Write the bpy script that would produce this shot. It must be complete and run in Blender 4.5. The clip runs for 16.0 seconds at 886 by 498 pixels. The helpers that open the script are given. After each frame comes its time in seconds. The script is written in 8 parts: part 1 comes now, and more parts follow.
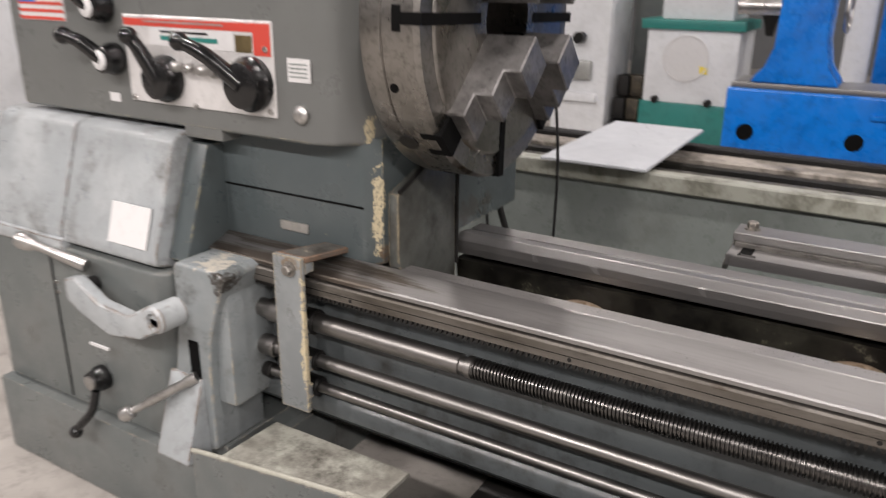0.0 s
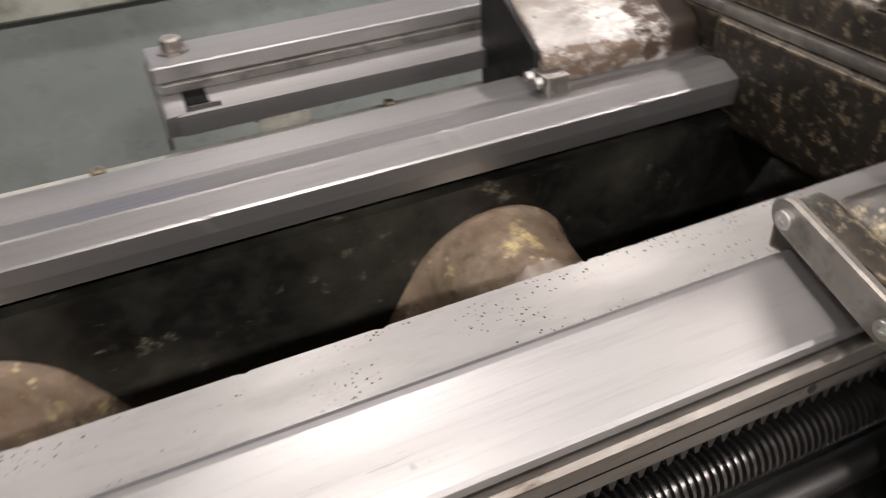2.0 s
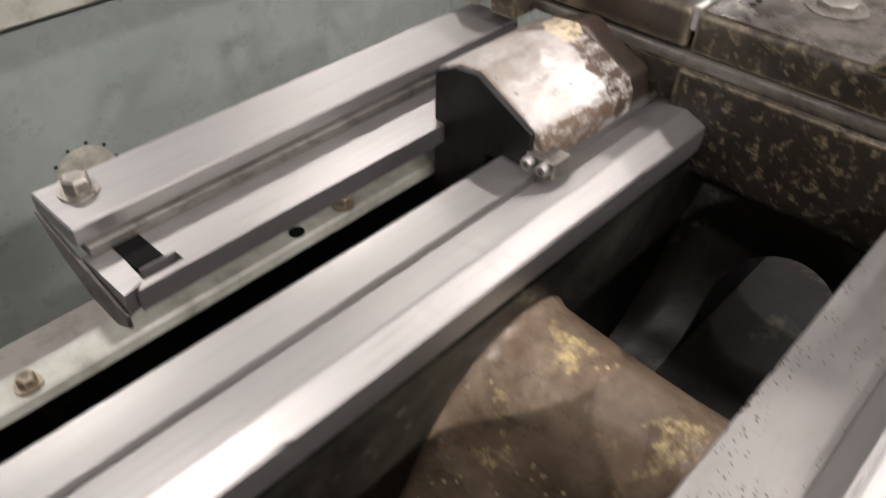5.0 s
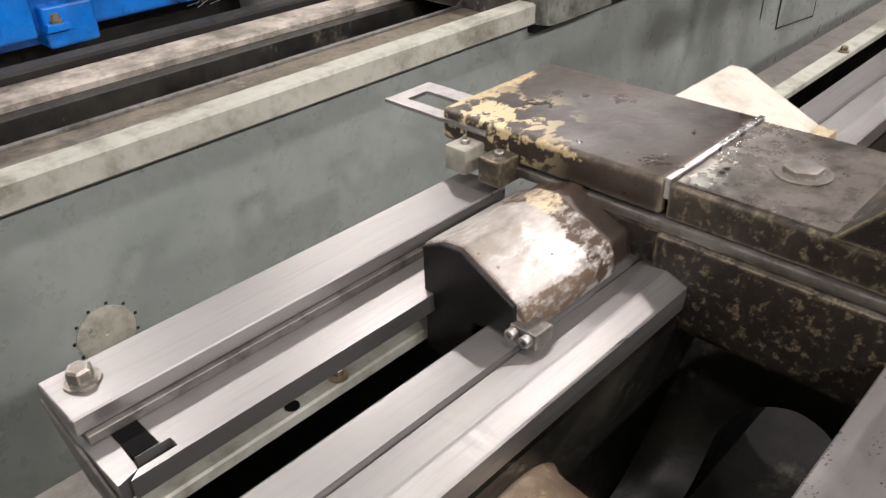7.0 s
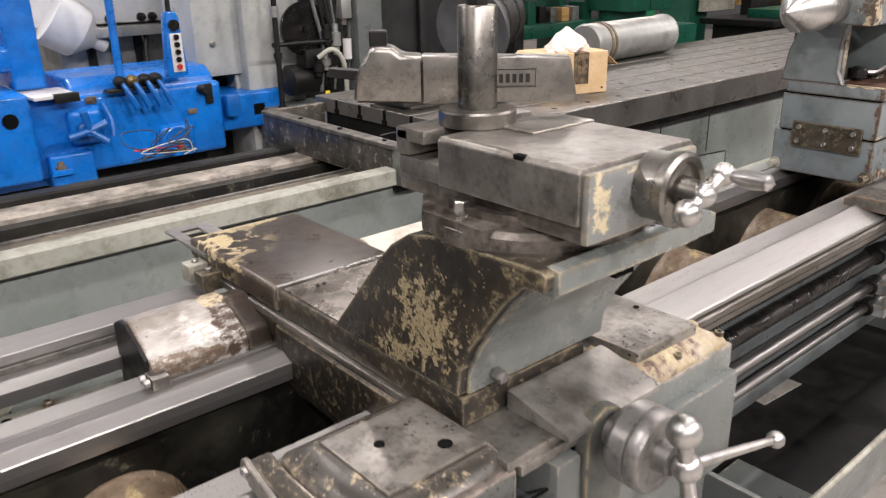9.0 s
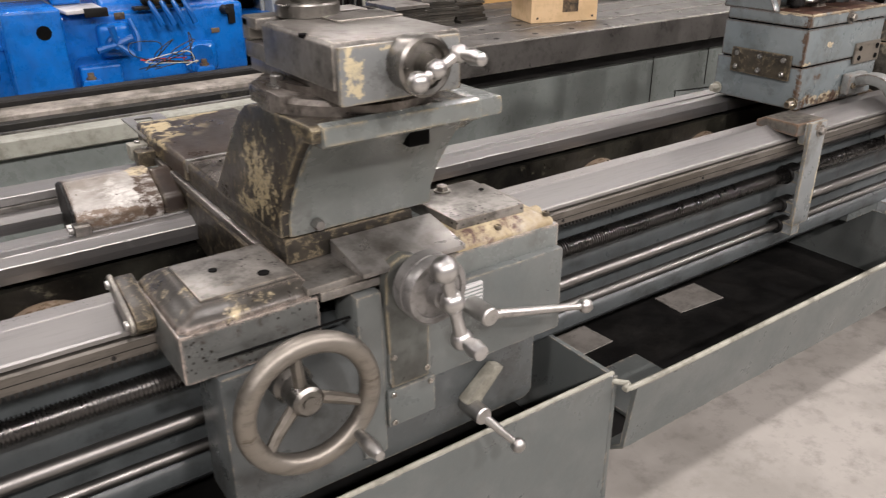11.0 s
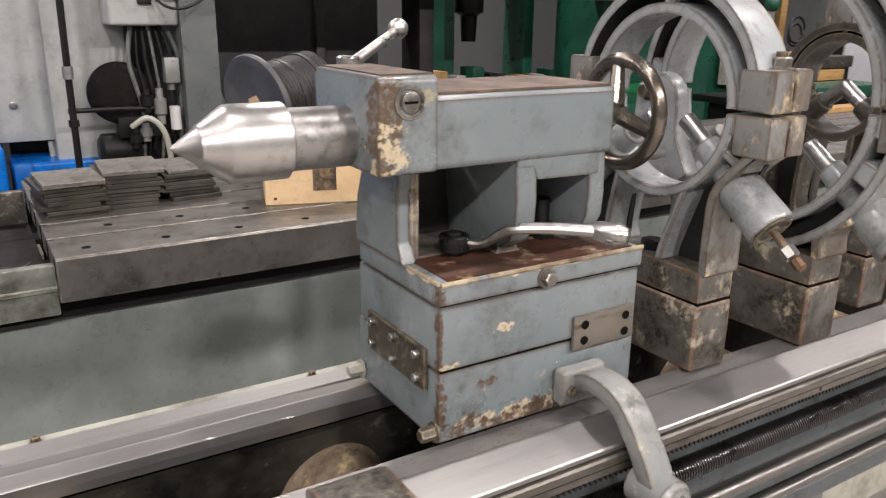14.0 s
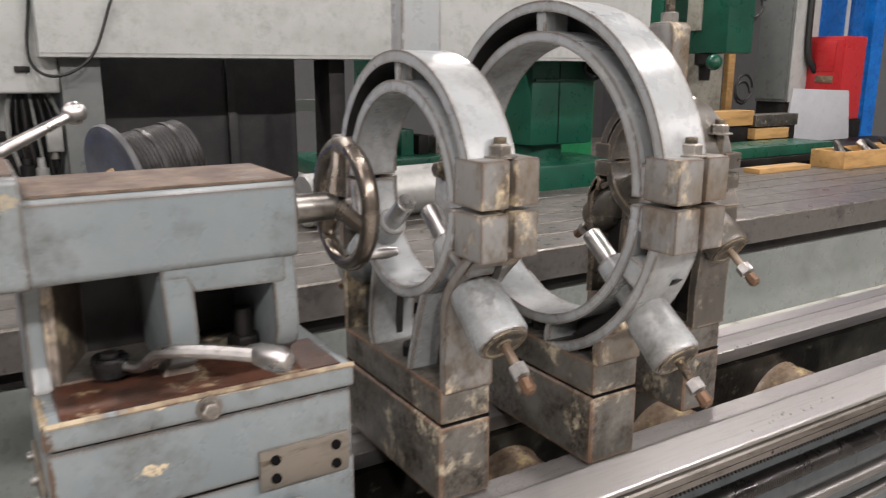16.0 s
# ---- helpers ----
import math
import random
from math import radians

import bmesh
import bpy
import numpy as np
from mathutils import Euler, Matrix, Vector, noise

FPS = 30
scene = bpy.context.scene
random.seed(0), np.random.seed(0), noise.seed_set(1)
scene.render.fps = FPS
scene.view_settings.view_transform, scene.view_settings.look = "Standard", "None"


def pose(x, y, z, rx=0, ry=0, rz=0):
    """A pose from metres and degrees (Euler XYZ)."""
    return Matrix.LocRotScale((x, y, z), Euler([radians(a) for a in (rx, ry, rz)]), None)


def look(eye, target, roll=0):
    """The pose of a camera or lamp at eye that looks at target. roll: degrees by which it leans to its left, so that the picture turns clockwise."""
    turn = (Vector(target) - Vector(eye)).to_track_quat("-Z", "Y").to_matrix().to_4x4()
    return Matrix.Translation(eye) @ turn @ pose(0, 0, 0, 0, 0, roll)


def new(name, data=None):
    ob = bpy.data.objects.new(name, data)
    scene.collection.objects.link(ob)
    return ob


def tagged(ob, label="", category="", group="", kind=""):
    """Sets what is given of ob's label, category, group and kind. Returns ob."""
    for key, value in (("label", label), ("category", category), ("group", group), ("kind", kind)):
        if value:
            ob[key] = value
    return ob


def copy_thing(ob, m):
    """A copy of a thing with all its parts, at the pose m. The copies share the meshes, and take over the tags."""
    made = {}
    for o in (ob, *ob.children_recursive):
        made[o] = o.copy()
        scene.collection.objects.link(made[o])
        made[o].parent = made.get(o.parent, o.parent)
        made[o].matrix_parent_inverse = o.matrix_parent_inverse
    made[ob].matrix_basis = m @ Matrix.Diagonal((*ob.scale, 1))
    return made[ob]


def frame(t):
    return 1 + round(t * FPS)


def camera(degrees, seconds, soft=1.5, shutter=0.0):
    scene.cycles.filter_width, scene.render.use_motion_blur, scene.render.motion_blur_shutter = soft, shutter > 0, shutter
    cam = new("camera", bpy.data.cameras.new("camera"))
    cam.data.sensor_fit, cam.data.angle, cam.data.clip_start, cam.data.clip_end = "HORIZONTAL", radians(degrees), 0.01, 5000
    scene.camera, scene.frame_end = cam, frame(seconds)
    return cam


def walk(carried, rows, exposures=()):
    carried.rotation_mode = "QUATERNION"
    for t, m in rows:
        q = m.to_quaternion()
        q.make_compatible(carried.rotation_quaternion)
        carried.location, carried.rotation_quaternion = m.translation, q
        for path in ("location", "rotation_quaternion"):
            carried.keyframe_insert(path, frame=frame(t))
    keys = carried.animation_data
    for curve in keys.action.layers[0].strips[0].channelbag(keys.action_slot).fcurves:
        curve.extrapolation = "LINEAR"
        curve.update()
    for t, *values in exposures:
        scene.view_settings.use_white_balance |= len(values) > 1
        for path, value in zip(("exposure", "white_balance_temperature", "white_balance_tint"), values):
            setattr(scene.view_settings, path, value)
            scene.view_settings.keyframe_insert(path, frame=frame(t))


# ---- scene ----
cam = camera(59.4, 16.0, soft=1.2, shutter=0.4)
PATH = [
    (0, (-0.089, 0.032, 1.462), (-1.062, 1.646, 0.791), 0.5),
    (0.5, (-0.317, 0.262, 1.374), (-0.995, 1.964, 0.573), 0.0),
    (1, (-0.283, 0.579, 1.261), (-0.755, 2.311, 0.379), -4.4),
    (1.5, (-0.402, 0.846, 1.260), (-0.292, 2.525, 0.179), -3.7),
    (2, (-0.454, 1.023, 1.216), (0.151, 2.530, 0.048), -3.7),
    (2.5, (-0.537, 1.080, 1.201), (0.479, 2.314, -0.001), -2.2),
    (3, (-0.590, 1.053, 1.206), (0.557, 2.138, -0.021), -1.7),
    (3.5, (-0.633, 1.094, 1.191), (0.498, 2.125, -0.097), -1.9),
    (4, (-0.650, 1.192, 1.193), (0.460, 2.180, -0.146), -1.0),
    (4.5, (-0.667, 1.274, 1.190), (0.514, 2.304, -0.053), 0.1),
    (5, (-0.615, 1.395, 1.321), (0.504, 2.422, 0.02), 1.2),
    (5.2, (-0.619, 1.423, 1.348), (0.509, 2.496, 0.093), 0.3),
    (7.3, (-0.548, 1.33, 1.418), (0.667, 2.548, 0.398), -2.1),
    (7.5, (-0.487, 1.237, 1.437), (0.738, 2.477, 0.458), -1.9),
    (8, (-0.352, 0.978, 1.459), (0.904, 2.288, 0.619), -1.8),
    (8.5, (-0.346, 0.758, 1.51), (0.918, 2.125, 0.78), -1.8),
    (9, (-0.382, 0.513, 1.529), (0.827, 1.943, 0.825), -1.1),
    (9.2, (-0.389, 0.447, 1.523), (0.788, 1.901, 0.816), -1.0),
    (11.3, (-0.129, 0.022, 1.5), (0.906, 1.508, 0.652), -0.3),
    (11.5, (0.002, 0.053, 1.512), (1.085, 1.519, 0.689), -0.2),
    (12, (0.333, 0.142, 1.546), (1.487, 1.585, 0.78), -0.4),
    (12.5, (0.674, 0.186, 1.558), (1.876, 1.622, 0.854), 0.1),
    (13, (1.03, 0.204, 1.58), (2.213, 1.686, 0.945), 0.6),
    (13.5, (1.335, 0.332, 1.574), (2.445, 1.879, 0.964), 0.9),
    (14, (1.57, 0.401, 1.574), (2.574, 2.027, 0.984), 0.7),
    (14.5, (1.77, 0.345, 1.58), (2.676, 2.034, 1.007), 0.1),
    (15, (1.909, 0.291, 1.584), (2.802, 1.997, 1.042), 0.1),
    (15.5, (2.02, 0.26, 1.608), (2.97, 1.951, 1.118), 0.1),
    (16, (2.172, 0.321, 1.619), (3.196, 1.976, 1.16), 0.2),
]
walk(cam, [(t, look(eye, target, roll)) for t, eye, target, roll in PATH],
     exposures=[(0, -0.27), (0.5, -0.27), (1.2, -0.05), (2.5, -0.03), (7.5, 0.06), (9.2, 0.02), (11.3, -0.24), (12.0, -0.14), (13.0, -0.04), (15.5, -0.08), (16.0, -0.06)])

# ---------------------------------------------------------------- light
HALL = (-9.0, 15.0, -9.0, 14.0, 7.0)  # x0, x1, y0, y1, height

world = bpy.data.worlds.new("hall_air")
world.use_nodes = True
world.node_tree.nodes["Background"].inputs[0].default_value = (0.75, 0.8, 0.85, 1)
world.node_tree.nodes["Background"].inputs[1].default_value = 0.006
scene.world = world
scene.view_settings.exposure = 0.0

LAMPS = [(x, y, watts) for y, watts in ((-5.0, 510.0), (1.0, 125.0), (7.0, 190.0)) for x in (-6.8, -3.2, 0.4, 4.0, 7.6, 11.2)]
for lx, ly, watts in LAMPS:
    d = bpy.data.lights.new("hall_light", "AREA")
    d.shape, d.size, d.energy, d.color = "DISK", 0.45, watts, (1.0, 0.918, 0.900)
    lamp = new("hall_light", d)
    lamp.matrix_world = pose(lx, ly, 6.0)

# ---------------------------------------------------------------- materials
def deepened(c):
    """Puts deeper shade contrast into the colours: dark ones darken more than pale ones."""
    if not c:
        return c
    k = min(max((sum(c) / 3 / 0.30) ** 0.28, 0.45), 1.08)
    return tuple(v * k for v in c)


def mat(name, colour, rough=0.5, metal=0.0, grain=0.0, grain_scale=60.0, blotch=None, blotch_scale=6.0, blotch_amount=0.5,
        bump=0.0, bump_scale=200.0, stretch=(1, 1, 1), flakes=None, flake_scale=14.0, flake_amount=0.35, rough_var=0.15, coat=0.0, emit=0.0, random_value=0.0,
        edge=None, edge_size=0.012, edge_amount=0.5, grime=None, grime_scale=4.0, grime_amount=0.4, specular=0.5, pits=None, pit_scale=90.0, pit_amount=0.5, flake_at=None, flake_sharp=False, chips=()):
    """A surface with a base colour, wide blotches of a second colour, fine grain, soft patches of grime, chipped edges, sharp-edged flakes of a third and fine relief."""
    m = bpy.data.materials.new(name)
    m.use_nodes = True
    t = m.node_tree
    colour, blotch, grime, pits = deepened(colour), deepened(blotch), deepened(grime), deepened(pits)
    n, l = t.nodes, t.links
    b = n["Principled BSDF"]
    b.inputs["Metallic"].default_value = metal
    b.inputs["Coat Weight"].default_value = coat
    b.inputs["Specular IOR Level"].default_value = specular
    co = n.new("ShaderNodeTexCoord")
    mp = n.new("ShaderNodeMapping")
    mp.inputs["Scale"].default_value = stretch
    l.new(co.outputs["Object"], mp.inputs["Vector"])

    def noise_tex(scale, detail=4.0, rough_=0.6):
        x = n.new("ShaderNodeTexNoise")
        x.inputs["Scale"].default_value, x.inputs["Detail"].default_value, x.inputs["Roughness"].default_value = scale, detail, rough_
        l.new(mp.outputs["Vector"], x.inputs["Vector"])
        return x.outputs["Fac"]

    def ramp(src, lo, hi):
        r = n.new("ShaderNodeMapRange")
        r.inputs["From Min"].default_value, r.inputs["From Max"].default_value = lo, hi
        l.new(src, r.inputs["Value"])
        return r.outputs["Result"]

    def mix(fac, a, c):
        x = n.new("ShaderNodeMix")
        x.data_type = "RGBA"
        l.new(fac, x.inputs["Factor"])
        for sock, v in ((x.inputs["A"], a), (x.inputs["B"], c)):
            if isinstance(v, tuple):
                sock.default_value = (*v, 1)
            else:
                l.new(v, sock)
        return x.outputs["Result"]

    col = colour
    if blotch:
        col = mix(ramp(noise_tex(blotch_scale, 5.0, 0.65), 0.62 - 0.35 * blotch_amount, 0.75 - 0.2 * blotch_amount), col, blotch)
    if grain:
        dark = tuple(c * (1 - grain) for c in (blotch or colour))
        col = mix(ramp(noise_tex(grain_scale, 6.0, 0.7), 0.5, 0.75), col, dark)
    if grime:
        g = n.new("ShaderNodeMath")
        g.operation = "MULTIPLY"
        l.new(ramp(noise_tex(grime_scale, 6.0, 0.68), 0.66 - 0.34 * grime_amount, 0.84 - 0.30 * grime_amount), g.inputs[0])
        l.new(ramp(noise_tex(grime_scale * 9, 5.0, 0.75), 0.18, 0.62), g.inputs[1])
        col = mix(g.outputs[0], col, grime)
    if edge:
        bv = n.new("ShaderNodeBevel")
        bv.samples = 4
        bv.inputs["Radius"].default_value = edge_size
        ge = n.new("ShaderNodeNewGeometry")
        dt = n.new("ShaderNodeVectorMath")
        dt.operation = "DOT_PRODUCT"
        l.new(bv.outputs["Normal"], dt.inputs[0])
        l.new(ge.outputs["Normal"], dt.inputs[1])
        e1 = ramp(dt.outputs["Value"], 0.998, 0.955)
        e2 = ramp(noise_tex(26.0, 6.0, 0.7), 0.62 - 0.3 * edge_amount, 0.70 - 0.3 * edge_amount)
        em = n.new("ShaderNodeMath")
        em.operation = "MULTIPLY"
        l.new(e1, em.inputs[0])
        l.new(e2, em.inputs[1])
        ec = mix(ramp(noise_tex(40.0, 4.0, 0.7), 0.45, 0.6), edge, tuple(min(c * 0.45 + 0.015, 1) for c in edge))
        col = mix(em.outputs[0], col, ec)
    if flakes:
        f = n.new("ShaderNodeMath")
        f.operation = "MULTIPLY"
        l.new(ramp(noise_tex(flake_scale, 6.0, 0.66), 0.67 - 0.3 * flake_amount, 0.76 - 0.3 * flake_amount), f.inputs[0])
        l.new(ramp(noise_tex(flake_scale * 5, 6.0, 0.75), 0.40, 0.56), f.inputs[1])
        fm = f.outputs[0]
        if flake_sharp:
            fm = ramp(noise_tex(flake_scale, 8.0, 0.62), 0.67 - 0.3 * flake_amount, 0.69 - 0.3 * flake_amount)
        if flake_at:  # the worn patch lies round one spot
            vd = n.new("ShaderNodeVectorMath")
            vd.operation = "DISTANCE"
            vd.inputs[1].default_value = flake_at[:3]
            l.new(co.outputs["Object"], vd.inputs[0])
            near = n.new("ShaderNodeMath")
            near.operation = "MULTIPLY"
            l.new(ramp(vd.outputs["Value"], flake_at[3], flake_at[3] * 0.45), near.inputs[0])
            l.new(fm, near.inputs[1])
            fm = near.outputs[0]
        col = mix(fm, col, flakes)
    for chip, centre, size, chip_scale, amount in chips:  # worn spots of another colour, each round its own place
        sb = n.new("ShaderNodeVectorMath")
        sb.operation = "SUBTRACT"
        l.new(co.outputs["Object"], sb.inputs[0])
        sb.inputs[1].default_value = centre
        dv = n.new("ShaderNodeVectorMath")
        dv.operation = "DIVIDE"
        l.new(sb.outputs["Vector"], dv.inputs[0])
        dv.inputs[1].default_value = size
        ln = n.new("ShaderNodeVectorMath")
        ln.operation = "LENGTH"
        l.new(dv.outputs["Vector"], ln.inputs[0])
        ad = n.new("ShaderNodeMath")
        ad.operation = "MULTIPLY_ADD"
        l.new(ramp(ln.outputs["Value"], 1.0, 0.0), ad.inputs[0])
        ad.inputs[1].default_value = 0.42
        l.new(noise_tex(chip_scale, 8.0, 0.72), ad.inputs[2])
        cm = n.new("ShaderNodeMath")
        cm.operation = "MULTIPLY"
        l.new(ramp(ad.outputs[0], 0.90 - 0.24 * amount, 0.95 - 0.24 * amount), cm.inputs[0])
        l.new(ramp(noise_tex(chip_scale * 4, 6.0, 0.75), 0.36, 0.52), cm.inputs[1])
        col = mix(cm.outputs[0], col, chip)
    if pits:  # small dark dents, gathered in patches
        vo = n.new("ShaderNodeTexVoronoi")
        vo.inputs["Scale"].default_value = pit_scale
        wv = n.new("ShaderNodeVectorMath")
        wv.operation = "MULTIPLY_ADD"
        wv.inputs[1].default_value = (0.004, 0.004, 0.004)
        nz = n.new("ShaderNodeTexNoise")
        nz.inputs["Scale"].default_value = pit_scale * 1.7
        l.new(co.outputs["Object"], nz.inputs["Vector"])
        l.new(nz.outputs["Color"], wv.inputs[0])
        l.new(co.outputs["Object"], wv.inputs[2])
        l.new(wv.outputs["Vector"], vo.inputs["Vector"])
        pm = n.new("ShaderNodeMath")
        pm.operation = "MULTIPLY"
        l.new(ramp(vo.outputs["Distance"], 0.26, 0.17), pm.inputs[0])
        l.new(ramp(noise_tex(pit_scale * 0.22, 3.0, 0.6), 0.68 - 0.3 * pit_amount, 0.73 - 0.3 * pit_amount), pm.inputs[1])
        col = mix(pm.outputs[0], col, pits)
    if random_value:
        oi = n.new("ShaderNodeObjectInfo")
        hs = n.new("ShaderNodeHueSaturation")
        l.new(ramp(oi.outputs["Random"], 0.0, 1.0), hs.inputs["Value"])
        hs.inputs["Value"].links[0].from_node.inputs["To Min"].default_value = 1 - random_value
        hs.inputs["Value"].links[0].from_node.inputs["To Max"].default_value = 1 + random_value
        if isinstance(col, tuple):
            hs.inputs["Color"].default_value = (*col, 1)
        else:
            l.new(col, hs.inputs["Color"])
        col = hs.outputs["Color"]
    if isinstance(col, tuple):
        b.inputs["Base Color"].default_value = (*col, 1)
    else:
        l.new(col, b.inputs["Base Color"])
    r = ramp(noise_tex(9.0, 5.0, 0.7), 0.3, 0.7)
    r.node.inputs["To Min"].default_value, r.node.inputs["To Max"].default_value = max(rough - rough_var, 0.04), min(rough + rough_var, 1.0)
    l.new(r, b.inputs["Roughness"])
    if bump:
        bp = n.new("ShaderNodeBump")
        bp.inputs["Strength"].default_value, bp.inputs["Distance"].default_value = bump, 0.002
        l.new(noise_tex(bump_scale, 4.0, 0.6), bp.inputs["Height"])
        l.new(bp.outputs["Normal"], b.inputs["Normal"])
    if emit:
        b.inputs["Emission Color"].default_value, b.inputs["Emission Strength"].default_value = (*colour, 1), emit
    return m


